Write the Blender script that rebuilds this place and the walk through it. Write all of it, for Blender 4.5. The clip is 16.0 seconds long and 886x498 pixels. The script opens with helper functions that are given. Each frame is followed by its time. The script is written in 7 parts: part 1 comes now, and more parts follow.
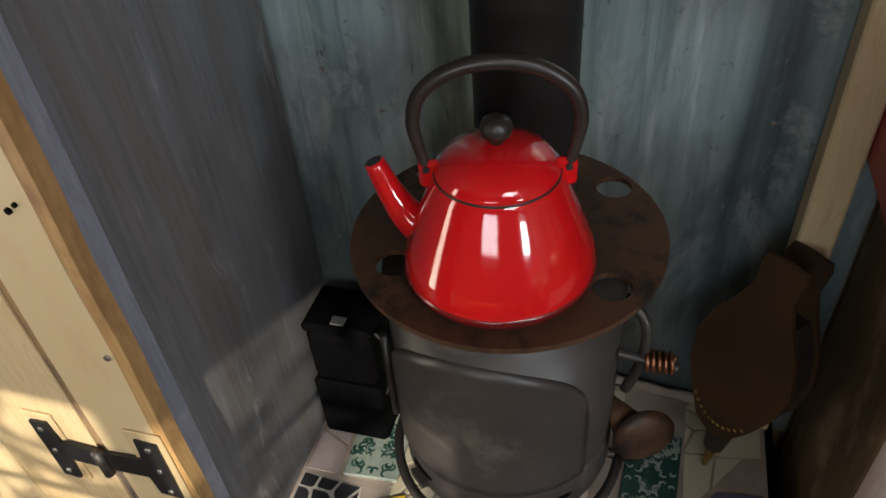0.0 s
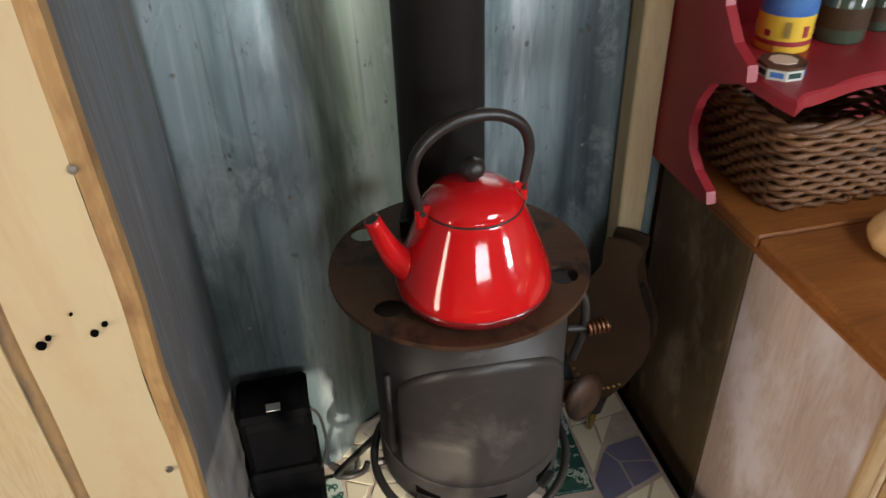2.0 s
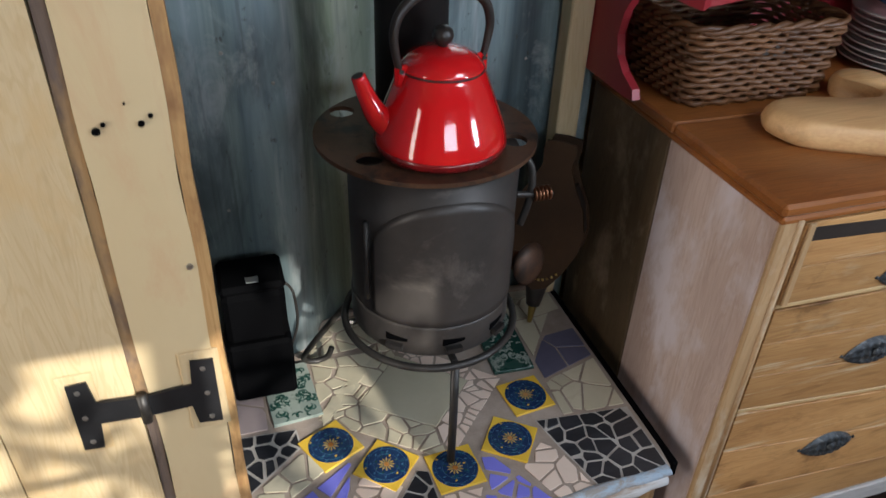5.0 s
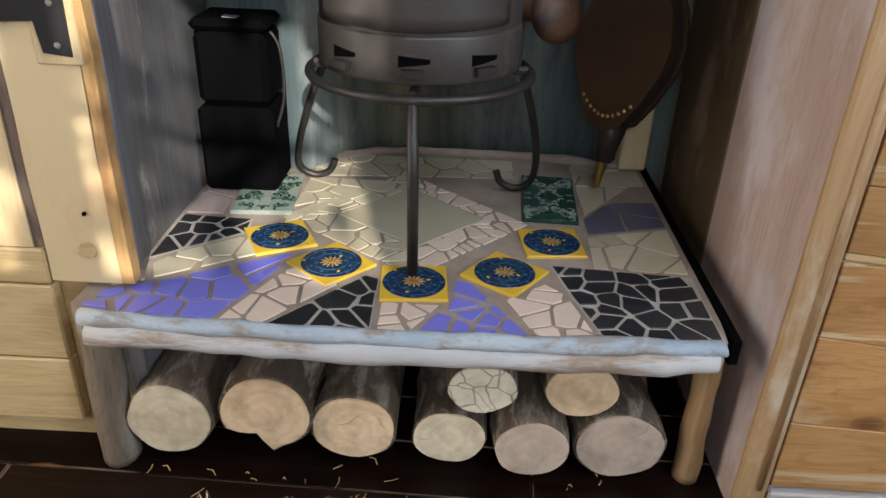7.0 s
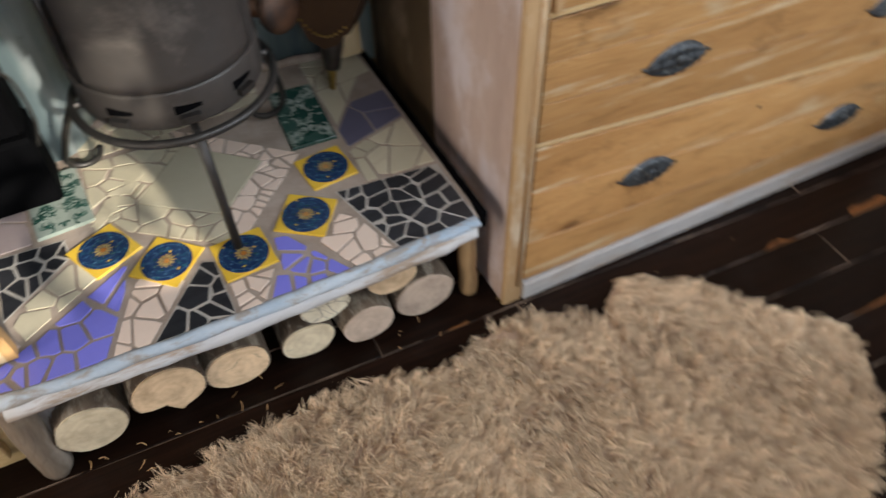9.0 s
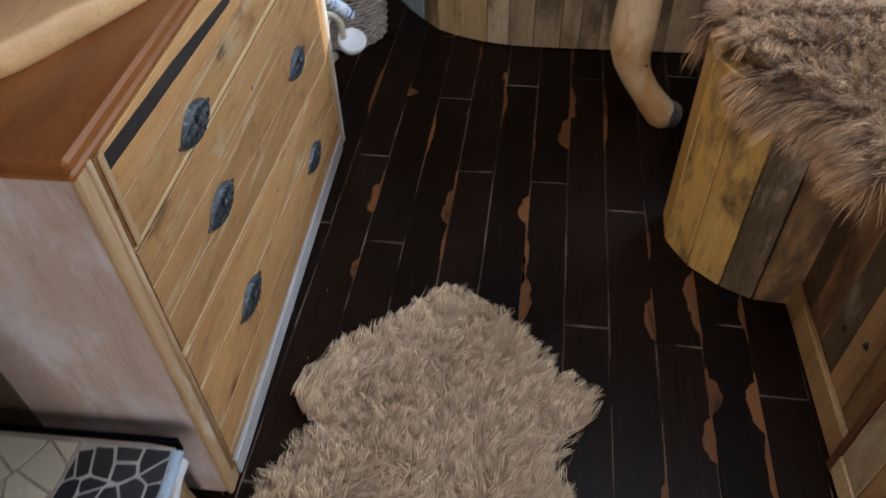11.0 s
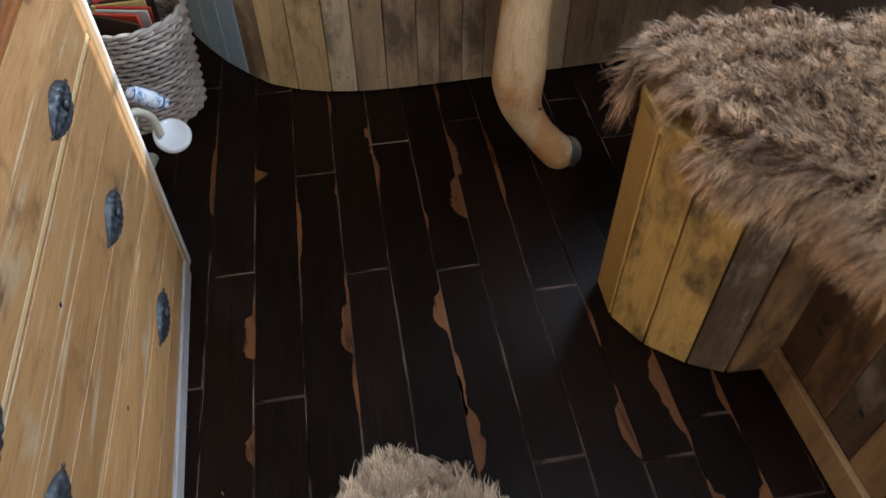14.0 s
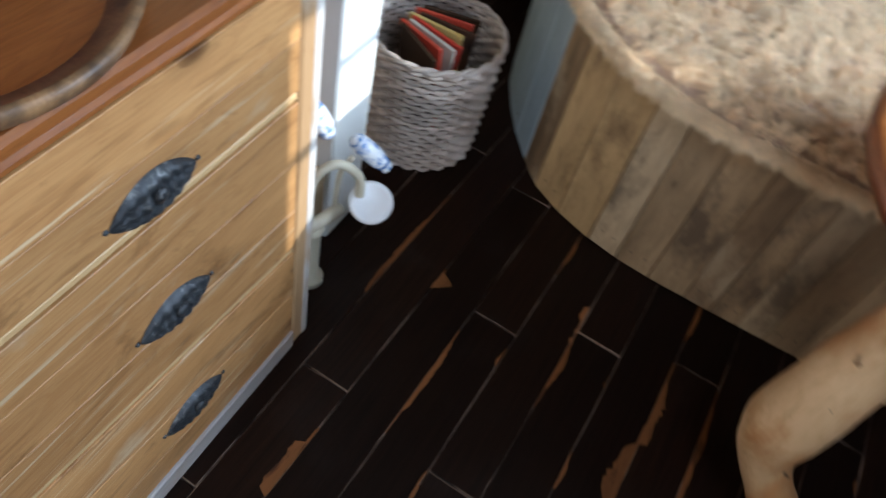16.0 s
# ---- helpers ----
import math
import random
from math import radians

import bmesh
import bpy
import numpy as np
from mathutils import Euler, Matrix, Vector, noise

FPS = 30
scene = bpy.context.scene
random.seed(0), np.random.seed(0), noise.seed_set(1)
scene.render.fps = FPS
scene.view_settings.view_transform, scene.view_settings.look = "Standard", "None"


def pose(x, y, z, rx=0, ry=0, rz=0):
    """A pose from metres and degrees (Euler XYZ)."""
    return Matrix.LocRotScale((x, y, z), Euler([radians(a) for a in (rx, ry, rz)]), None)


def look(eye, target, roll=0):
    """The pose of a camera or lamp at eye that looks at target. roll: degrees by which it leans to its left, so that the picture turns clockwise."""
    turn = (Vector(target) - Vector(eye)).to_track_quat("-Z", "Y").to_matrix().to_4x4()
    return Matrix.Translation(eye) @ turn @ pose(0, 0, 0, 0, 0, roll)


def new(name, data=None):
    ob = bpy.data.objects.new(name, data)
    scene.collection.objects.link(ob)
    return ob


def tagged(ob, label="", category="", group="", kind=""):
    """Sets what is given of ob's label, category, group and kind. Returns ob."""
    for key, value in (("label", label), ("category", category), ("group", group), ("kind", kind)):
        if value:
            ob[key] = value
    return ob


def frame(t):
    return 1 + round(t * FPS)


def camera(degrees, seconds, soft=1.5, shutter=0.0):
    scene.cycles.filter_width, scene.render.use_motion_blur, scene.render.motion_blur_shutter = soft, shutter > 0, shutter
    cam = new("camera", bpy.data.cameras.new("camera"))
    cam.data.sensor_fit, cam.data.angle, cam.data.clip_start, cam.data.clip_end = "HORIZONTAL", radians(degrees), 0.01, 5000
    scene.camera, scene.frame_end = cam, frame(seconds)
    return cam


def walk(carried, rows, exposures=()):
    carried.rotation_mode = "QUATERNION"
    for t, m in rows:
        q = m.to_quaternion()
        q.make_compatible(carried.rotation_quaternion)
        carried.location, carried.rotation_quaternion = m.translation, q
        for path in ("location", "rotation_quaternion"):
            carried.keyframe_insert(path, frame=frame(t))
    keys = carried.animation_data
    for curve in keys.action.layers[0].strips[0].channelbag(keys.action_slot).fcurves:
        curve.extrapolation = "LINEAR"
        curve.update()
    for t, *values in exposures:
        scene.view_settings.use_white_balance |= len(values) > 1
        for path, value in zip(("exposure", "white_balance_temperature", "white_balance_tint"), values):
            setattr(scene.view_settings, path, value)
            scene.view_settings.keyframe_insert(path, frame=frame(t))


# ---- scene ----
cam = camera(62.2, 16.0, shutter=0.4)
PATH = [
    (0, (0.596, -0.37, 1.553), (0.11, 1.07, 0.253), -5.1),
    (0.5, (0.491, -0.427, 1.558), (0.229, 1.098, 0.29), -5.2),
    (1, (0.397, -0.413, 1.566), (0.399, 1.163, 0.335), -3.7),
    (1.5, (0.285, -0.516, 1.597), (0.456, 1.083, 0.408), -3.0),
    (2, (0.233, -0.559, 1.613), (0.572, 1.054, 0.48), -2.0),
    (2.5, (0.13, -0.631, 1.639), (0.669, 0.956, 0.548), -1.0),
    (3, (0.004, -0.718, 1.638), (0.678, 0.825, 0.557), -1.0),
    (3.2, (-0.017, -0.743, 1.635), (0.689, 0.776, 0.543), -1.0),
    (5.3, (0.161, -0.813, 1.455), (0.602, 0.783, 0.333), 3.7),
    (5.5, (0.258, -0.814, 1.375), (0.614, 0.819, 0.277), 4.4),
    (6, (0.421, -0.841, 1.14), (0.555, 0.876, 0.123), 3.7),
    (6.5, (0.498, -0.851, 0.95), (0.52, 0.909, 0.001), 2.9),
    (7, (0.516, -0.836, 0.865), (0.482, 0.932, -0.07), 2.2),
    (7.5, (0.523, -0.817, 0.855), (0.482, 0.917, -0.141), 1.9),
    (8, (0.512, -0.808, 0.943), (0.546, 0.826, -0.209), 1.0),
    (8.5, (0.463, -0.835, 1.13), (0.718, 0.64, -0.197), 0.1),
    (9, (0.399, -0.858, 1.336), (0.971, 0.327, -0.171), -1.3),
    (9.5, (0.303, -0.859, 1.477), (1.202, -0.069, -0.126), 1.1),
    (10, (0.240, -0.770, 1.500), (1.358, -0.247, -0.073), -0.7),
    (10.2, (0.248, -0.735, 1.515), (1.425, -0.270, -0.020), -2.0),
    (12.3, (0.342, -0.425, 1.497), (1.839, -0.595, 0.182), -1.9),
    (12.5, (0.37, -0.431, 1.478), (1.841, -0.638, 0.139), -1.8),
    (13, (0.521, -0.461, 1.46), (1.922, -0.713, 0.055), -2.0),
    (13.5, (0.649, -0.472, 1.459), (1.99, -0.73, -0.003), -1.9),
    (14, (0.84, -0.434, 1.454), (2.142, -0.686, -0.043), -0.6),
    (14.5, (0.997, -0.438, 1.463), (2.298, -0.652, -0.04), 1.7),
    (15, (1.161, -0.526, 1.462), (2.48, -0.646, -0.037), 5.5),
    (15.5, (1.318, -0.541, 1.438), (2.638, -0.478, -0.064), 9.7),
    (16, (1.476, -0.492, 1.42), (2.686, -0.135, -0.132), 16.2),
]
EXPO = [(0, -0.05, 6800, 10), (0.4, 0.25, 6800, 10), (0.9, 0.40, 6800, 10), (2, 0.48, 6700, 10), (2.6, 0.33, 6600, 10), (3.2, 0.12, 6500, 10), (5.5, 0.2, 6000, 10), (6.5, 0.36, 6200, 10),
        (8.5, 0.44, 6500, 10), (9.5, 0.48, 6300, 10), (10.2, 0.2, 6200, 10), (12.4, 0.06, 5000, 8), (13.5, 0.12, 5250, 8), (14.5, 0.15, 5800, 9), (15.5, 0.2, 5450, 8), (16, 0.2, 5500, 8)]
walk(cam, [(t, look(eye, target, roll)) for t, eye, target, roll in PATH], EXPO)

# ---- world, sun, daylight ----
SUN_ELEV, SUN_AZ = 24.0, -14.0
world = bpy.data.worlds.new("world")
scene.world = world
world.use_nodes = True
wn = world.node_tree
sky = wn.nodes.new("ShaderNodeTexSky")
sky.sky_type, sky.sun_disc = "NISHITA", False
sky.sun_elevation, sky.sun_rotation = radians(SUN_ELEV), radians(180 + SUN_AZ)
wn.links.new(sky.outputs[0], wn.nodes["Background"].inputs[0])
wn.nodes["Background"].inputs[1].default_value = 0.12
sun = new("sun", bpy.data.lights.new("sun", "SUN"))
sun.data.energy, sun.data.angle, sun.data.color = 5.0, radians(0.5), (1.0, 0.93, 0.8)
e, a = radians(SUN_ELEV), radians(SUN_AZ)
to_sun = Vector((-math.sin(a) * math.cos(e), -math.cos(a) * math.cos(e), math.sin(e)))
sun.matrix_world = look(to_sun * 10, (0, 0, 0))


def daylight_fill_lamp(x, y, z, w, h, aim, power, color):
    ob = new("daylight_fill", bpy.data.lights.new("daylight_fill", "AREA"))
    ob.data.shape, ob.data.size, ob.data.size_y = "RECTANGLE", w, h
    ob.data.energy, ob.data.color = power, color
    ob.matrix_world = look((x, y, z), (x + aim[0], y + aim[1], z + aim[2]))


# window openings: axis, span, sill, head; the roof one is unseen, added for fill
SOUTH_Y, WEST_X, EAST_X, NORTH_Y, CEIL = -1.95, -1.7, 3.75, 0.72, 2.2
WIN_A = (0.05, 0.99, 1.22, 1.80)
WIN_B = (2.58, 3.32, 1.18, 1.78)
DOOR_W = (-1.0, -0.2, 0.0, 1.98)
ROOF_FILL = (1.05, 1.80, -1.40, -0.80)
COOL = (0.78, 0.89, 1.0)
daylight_fill_lamp(0.485, SOUTH_Y - 0.03, 1.51, 0.8, 0.54, (0, 1, -0.2), 11, COOL)
daylight_fill_lamp(2.95, SOUTH_Y - 0.03, 1.48, 0.7, 0.56, (0, 1, -0.15), 57, COOL)
daylight_fill_lamp(WEST_X - 0.04, -0.6, 1.02, 0.76, 1.85, (1, 0, -0.05), 29, (1.0, 0.90, 0.78))
# lamp above the unseen roof opening, added to brighten rug and bench
daylight_fill_lamp(1.425, -1.10, CEIL + 0.05, 0.72, 0.56, (0, 0.05, -1), 16, (0.84, 0.92, 1.0))


# ---- materials ----
def mat(name, rough=0.6, metal=0.0, spec=0.5, coat=0.0):
    m = bpy.data.materials.new(name)
    m.use_nodes = True
    b = m.node_tree.nodes["Principled BSDF"]
    b.inputs["Roughness"].default_value = rough
    b.inputs["Metallic"].default_value = metal
    b.inputs["Specular IOR Level"].default_value = spec
    b.inputs["Coat Weight"].default_value = coat
    return m, m.node_tree, b


def node(nt, kind, **values):
    n = nt.nodes.new(kind)
    for key, v in values.items():
        n.inputs[key.replace("_", " ")].default_value = v
    return n


def coords(nt, scale=(1, 1, 1), shift=True, kind="Object"):
    tc = nt.nodes.new("ShaderNodeTexCoord")
    mp = nt.nodes.new("ShaderNodeMapping")
    mp.inputs["Scale"].default_value = scale
    if shift:
        oi = nt.nodes.new("ShaderNodeObjectInfo")
        mul = nt.nodes.new("ShaderNodeMath")
        mul.operation = "MULTIPLY"
        mul.inputs[1].default_value = 37.0
        nt.links.new(oi.outputs["Random"], mul.inputs[0])
        nt.links.new(mul.outputs[0], mp.inputs["Location"])
    nt.links.new(tc.outputs[kind], mp.inputs[0])
    return mp.outputs[0]


def noise_tex(nt, vec, scale, detail=4, rough=0.55, dist=0.0):
    n = nt.nodes.new("ShaderNodeTexNoise")
    for key, v in (("Scale", scale), ("Detail", detail), ("Roughness", rough), ("Distortion", dist)):
        n.inputs[key].default_value = v
    nt.links.new(vec, n.inputs["Vector"])
    return n.outputs["Fac"]


def ramp(nt, fac, stops):
    r = nt.nodes.new("ShaderNodeValToRGB")
    el = r.color_ramp.elements
    while len(el) < len(stops):
        el.new(0.5)
    for q, (p, c) in zip(el, stops):
        q.position = p
        q.color = (*c, 1) if len(c) == 3 else c
    nt.links.new(fac, r.inputs[0])
    return r.outputs[0]


def mix(nt, fac, a_, b_, blend="MIX"):
    m = nt.nodes.new("ShaderNodeMix")
    m.data_type, m.blend_type = "RGBA", blend
    for sock, v in ((m.inputs[0], fac), (m.inputs[6], a_), (m.inputs[7], b_)):
        if hasattr(v, "is_linked"):
            nt.links.new(v, sock)
        elif isinstance(v, tuple):
            sock.default_value = (*v, 1)
        else:
            sock.default_value = v
    return m.outputs[2]


def bump(nt, b, height, strength=0.3, distance=0.002):
    n = nt.nodes.new("ShaderNodeBump")
    n.inputs["Strength"].default_value, n.inputs["Distance"].default_value = strength, distance
    nt.links.new(height, n.inputs["Height"])
    nt.links.new(n.outputs[0], b.inputs["Normal"])


def random_tone(nt, col, amount=0.3, island=False):
    if island:
        r = nt.nodes.new("ShaderNodeNewGeometry").outputs["Random Per Island"]
    else:
        r = nt.nodes.new("ShaderNodeObjectInfo").outputs["Random"]
    mr = node(nt, "ShaderNodeMapRange")
    mr.inputs["To Min"].default_value, mr.inputs["To Max"].default_value = 1 - amount, 1 + amount
    nt.links.new(r, mr.inputs["Value"])
    hs = nt.nodes.new("ShaderNodeHueSaturation")
    nt.links.new(mr.outputs[0], hs.inputs["Value"])
    nt.links.new(col, hs.inputs["Color"])
    return hs.outputs[0]


def wood(name, dark, light, axis="x", rough=0.55, stain=None, stain_at=0.62, tone=0.15, fine=1.0, knots=True, coat=0.0, streak=0.22, wide_dark=0.4, scratch=None, fibre=0.42):
    m, nt, b = mat(name, rough, coat=coat)
    st = {"x": (1.2, 9, 9), "y": (9, 1.2, 9), "z": (9, 9, 1.2)}[axis]
    st2 = {"x": (4, 90, 90), "y": (90, 4, 90), "z": (90, 90, 4)}[axis]
    v, v2 = coords(nt, st), coords(nt, st2)
    rings = noise_tex(nt, v, 2.6 * fine, 3, 0.5, 1.6)
    wv = nt.nodes.new("ShaderNodeMath")
    wv.operation = "SINE"
    mu = nt.nodes.new("ShaderNodeMath")
    mu.operation = "MULTIPLY"
    mu.inputs[1].default_value = 42.0
    nt.links.new(rings, mu.inputs[0])
    nt.links.new(mu.outputs[0], wv.inputs[0])
    grain = noise_tex(nt, v2, 3.0, 3, 0.6)
    c1 = ramp(nt, wv.outputs[0], [(0.0, light), (1.0, tuple(0.72 * l + 0.28 * d for l, d in zip(light, dark)))])
    col = mix(nt, ramp(nt, grain, [(0.4, (0, 0, 0)), (0.8, (fibre,) * 3)]), c1, dark)
    if knots:
        vor = nt.nodes.new("ShaderNodeTexVoronoi")
        vor.inputs["Scale"].default_value = 3.1
        nt.links.new(coords(nt, {"x": (1, 1.9, 1.9), "y": (1.9, 1, 1.9), "z": (1.9, 1.9, 1)}[axis]), vor.inputs["Vector"])
        col = mix(nt, ramp(nt, vor.outputs["Distance"], [(0.03, (0.95, 0.95, 0.95)), (0.075, (0.6, 0.6, 0.6)), (0.085, (0.25, 0.25, 0.25)), (0.17, (0, 0, 0))]), col, tuple(0.30 * d for d in dark))
    wide = noise_tex(nt, coords(nt, tuple(q / 2.2 for q in st)), 1.7, 4, 0.6, 0.5)
    col = mix(nt, ramp(nt, wide, [(0.36, (wide_dark,) * 3), (0.56, (0, 0, 0))]), col, tuple(0.8 * d for d in dark))
    streaks = noise_tex(nt, v, 5.5 * fine, 2, 0.5)
    col = mix(nt, ramp(nt, streaks, [(0.60, (0, 0, 0)), (0.68, (streak,) * 3)]), col, tuple(0.55 * d for d in dark))
    if scratch:
        thin = noise_tex(nt, coords(nt, {"x": (1.6, 42, 42), "y": (42, 1.6, 42), "z": (42, 42, 1.6)}[axis]), 1.0, 4, 0.7, 0.2)
        col = mix(nt, ramp(nt, thin, [(0.60, (0, 0, 0)), (0.67, (0.7, 0.7, 0.7))]), col, scratch)
        grime = noise_tex(nt, coords(nt, {"x": (3.5, 7, 7), "y": (7, 3.5, 7), "z": (7, 7, 3.5)}[axis]), 1.3, 6, 0.72, 0.5)
        col = mix(nt, ramp(nt, grime, [(0.56, (0, 0, 0)), (0.70, (0.75, 0.75, 0.75))]), col, tuple(0.45 * d for d in dark))
    if stain:
        blot = noise_tex(nt, coords(nt, tuple(max(q / 3, 1.5) for q in st)), 2.4, 5, 0.65, 0.2)
        col = mix(nt, ramp(nt, blot, [(stain_at - 0.08, (0, 0, 0)), (stain_at + 0.05, (0.85, 0.85, 0.85))]), col, stain)
    col = random_tone(nt, col, tone)
    nt.links.new(col, b.inputs["Base Color"])
    bump(nt, b, grain, 0.35, 0.0012)
    return m


def sp_or(nt, v, scale):
    return noise_tex(nt, v, scale * 0.8, 6, 0.7, 0.5)


def plain(name, c1, c2, rough=0.5, metal=0.0, scale=30.0, spots=None, spots_at=0.62, tone=0.0, bumps=0.2, spec=0.5, coat=0.0, stretch=(1, 1, 1), island=False, deep=0.001):
    m, nt, b = mat(name, rough, metal, spec, coat)
    v = coords(nt, stretch)
    big = noise_tex(nt, v, scale * 0.2, 5, 0.6)
    small = noise_tex(nt, v, scale * 4, 3, 0.6)
    col = mix(nt, ramp(nt, big, [(0.3, (0, 0, 0)), (0.7, (1, 1, 1))]), c1, c2)
    col = mix(nt, 0.18, col, ramp(nt, small, [(0.3, c1), (0.7, c2)]))
    if spots:
        sp = noise_tex(nt, v, scale * 0.55, 6, 0.7, 0.4)
        col = mix(nt, ramp(nt, sp, [(spots_at - 0.06, (0, 0, 0)), (spots_at + 0.06, (0.9, 0.9, 0.9))]), col, spots)
    if tone:
        col = random_tone(nt, col, tone, island)
    nt.links.new(col, b.inputs["Base Color"])
    rr = node(nt, "ShaderNodeMapRange")
    rr.inputs["To Min"].default_value, rr.inputs["To Max"].default_value = max(rough - 0.08, 0.02), min(rough + 0.12, 1)
    nt.links.new(big, rr.inputs["Value"])
    nt.links.new(rr.outputs[0], b.inputs["Roughness"])
    if bumps:
        bump(nt, b, small if deep < 0.002 else sp_or(nt, v, scale), bumps, deep)
    return m


PINE = wood("pale_pine", (0.46, 0.30, 0.13), (0.63, 0.49, 0.29), "z", 0.6, stain=(0.60, 0.42, 0.21), stain_at=0.60, tone=0.08, knots=False, streak=0.10, wide_dark=0.2, fibre=0.16)
POST_PINE = plain("smooth_pale_post", (0.60, 0.46, 0.26), (0.66, 0.52, 0.31), 0.55, scale=16, spots=(0.60, 0.42, 0.24), spots_at=0.57, stretch=(1, 1, 0.35), bumps=0.15)
PINE_H = wood("pale_pine_horizontal", (0.40, 0.26, 0.10), (0.62, 0.46, 0.24), "x", 0.6, tone=0.1)
BARK_EDGE = wood("bark_edge", (0.065, 0.045, 0.036), (0.19, 0.135, 0.105), "z", 0.9, stain=(0.40, 0.24, 0.10), stain_at=0.53, knots=False)


def thin_paint(name, under, coat_, rub):
    """Board thinly brushed with grey-blue paint: brown wood shows through in long streaks, edges rubbed pale."""
    m, nt, b = mat(name, 0.62)
    long_ = noise_tex(nt, coords(nt, (10, 10, 0.9), False), 1.0, 5, 0.65, 0.6)
    wide = noise_tex(nt, coords(nt, (3.0, 3.0, 1.1), False), 1.0, 4, 0.6, 0.4)
    fine = noise_tex(nt, coords(nt, (110, 110, 6), False), 1.0, 3, 0.6)
    c = mix(nt, ramp(nt, long_, [(0.36, (0.75, 0.75, 0.75)), (0.60, (0, 0, 0))]), coat_, under)
    c = mix(nt, ramp(nt, wide, [(0.46, (0, 0, 0)), (0.66, (0.65, 0.65, 0.65))]), c, tuple(0.5 * q for q in coat_))
    worn = noise_tex(nt, coords(nt, (16, 16, 4), False), 1.0, 6, 0.75, 0.5)
    c = mix(nt, ramp(nt, worn, [(0.58, (0, 0, 0)), (0.68, (0.6, 0.6, 0.6))]), c, rub)
    c = mix(nt, ramp(nt, fine, [(0.40, (0, 0, 0)), (0.75, (0.5, 0.5, 0.5))]), c, tuple(0.45 * q for q in under))
    nt.links.new(c, b.inputs["Base Color"])
    bump(nt, b, fine, 0.4, 0.0015)
    return m


BLUE_WOOD = thin_paint("blue_grey_brushed_board", (0.155, 0.118, 0.092), (0.185, 0.190, 0.203), (0.36, 0.36, 0.375))
CHEST_SIDE = wood("limed_chest_side", (0.36, 0.24, 0.19), (0.54, 0.41, 0.35), "z", 0.55, stain=(0.62, 0.54, 0.55), stain_at=0.55, tone=0.05, streak=0.1)
# bare brown board, made darker still for the shade deep in the recess
CHEST_BROWN_SHADED = wood("shaded_brown_chest_side", (0.060, 0.037, 0.018), (0.145, 0.092, 0.046), "z", 0.6, stain=(0.30, 0.21, 0.14), stain_at=0.62, tone=0.05)
CHEST_FRONT = wood("honey_pine", (0.28, 0.115, 0.032), (0.50, 0.27, 0.10), "x", 0.48, stain=(0.54, 0.40, 0.24), stain_at=0.69, tone=0.16, streak=0.35, wide_dark=0.35, scratch=(0.62, 0.49, 0.31))
CHEST_STILE = wood("worn_pine_stile", (0.28, 0.155, 0.070), (0.43, 0.275, 0.135), "z", 0.6, stain=(0.50, 0.41, 0.30), stain_at=0.62, tone=0.08, streak=0.3)
CHEST_TOP = wood("orange_pine_top", (0.14, 0.040, 0.009), (0.31, 0.108, 0.025), "x", 0.35, tone=0.05, knots=False)
LIMED = wood("limed_plinth", (0.27, 0.235, 0.21), (0.44, 0.41, 0.385), "x", 0.6, stain=(0.34, 0.27, 0.21), stain_at=0.6, tone=0.05, knots=False)
BENCH_PLANK = wood("reclaimed_plank", (0.24, 0.13, 0.05), (0.52, 0.35, 0.17), "z", 0.6, stain=(0.13, 0.08, 0.045), stain_at=0.56, tone=0.35)
BENCH_GOLD = wood("golden_plank", (0.38, 0.19, 0.045), (0.68, 0.42, 0.12), "z", 0.5, stain=(0.10, 0.058, 0.028), stain_at=0.565, tone=0.08, wide_dark=0.3)
PLAIN_GOLD = wood("plain_golden_plank", (0.50, 0.27, 0.06), (0.70, 0.43, 0.12), "z", 0.5, tone=0.05, knots=False, streak=0.1, wide_dark=0.15)
MOTTLED = wood("mottled_dark_plank", (0.030, 0.019, 0.011), (0.16, 0.105, 0.058), "z", 0.5, stain=(0.38, 0.31, 0.23), stain_at=0.60, tone=0.15, wide_dark=0.7)
BROWN_PLANK = wood("brown_knotty_plank", (0.13, 0.062, 0.024), (0.33, 0.185, 0.080), "z", 0.5, stain=(0.05, 0.028, 0.016), stain_at=0.54, tone=0.15)
WARM_PLANK = wood("warm_brown_plank", (0.20, 0.10, 0.036), (0.44, 0.265, 0.115), "z", 0.5, stain=(0.13, 0.066, 0.026), stain_at=0.60, tone=0.1, wide_dark=0.35)
RED_TRIM = wood("reddish_bark_trim", (0.07, 0.022, 0.010), (0.19, 0.075, 0.030), "z", 0.6, tone=0.03, knots=False)
GREY_PLANK = wood("weathered_plank", (0.22, 0.13, 0.06), (0.50, 0.36, 0.20), "z", 0.6, stain=(0.56, 0.45, 0.29), stain_at=0.57, tone=0.3)
LIT_BLUE_TRIM = wood("lit_blue_grey_trim", (0.15, 0.15, 0.18), (0.30, 0.31, 0.37), "z", 0.65, stain=(0.36, 0.36, 0.40), tone=0.04, knots=False)
BLUE_PALE = wood("pale_blue_plank", (0.20, 0.25, 0.29), (0.34, 0.41, 0.46), "z", 0.6, tone=0.2)
BARE_LIMB = wood("peeled_limb", (0.40, 0.215, 0.085), (0.68, 0.47, 0.26), "z", 0.55, stain=(0.44, 0.20, 0.065), stain_at=0.55, tone=0.05, knots=False, streak=0.3)
TABLE_TOP = wood("oiled_slab", (0.27, 0.080, 0.020), (0.48, 0.175, 0.043), "y", 0.32, tone=0.04)
BOARD_WOOD = wood("scrubbed_board", (0.50, 0.26, 0.10), (0.66, 0.40, 0.18), "x", 0.5, tone=0.05, knots=False)
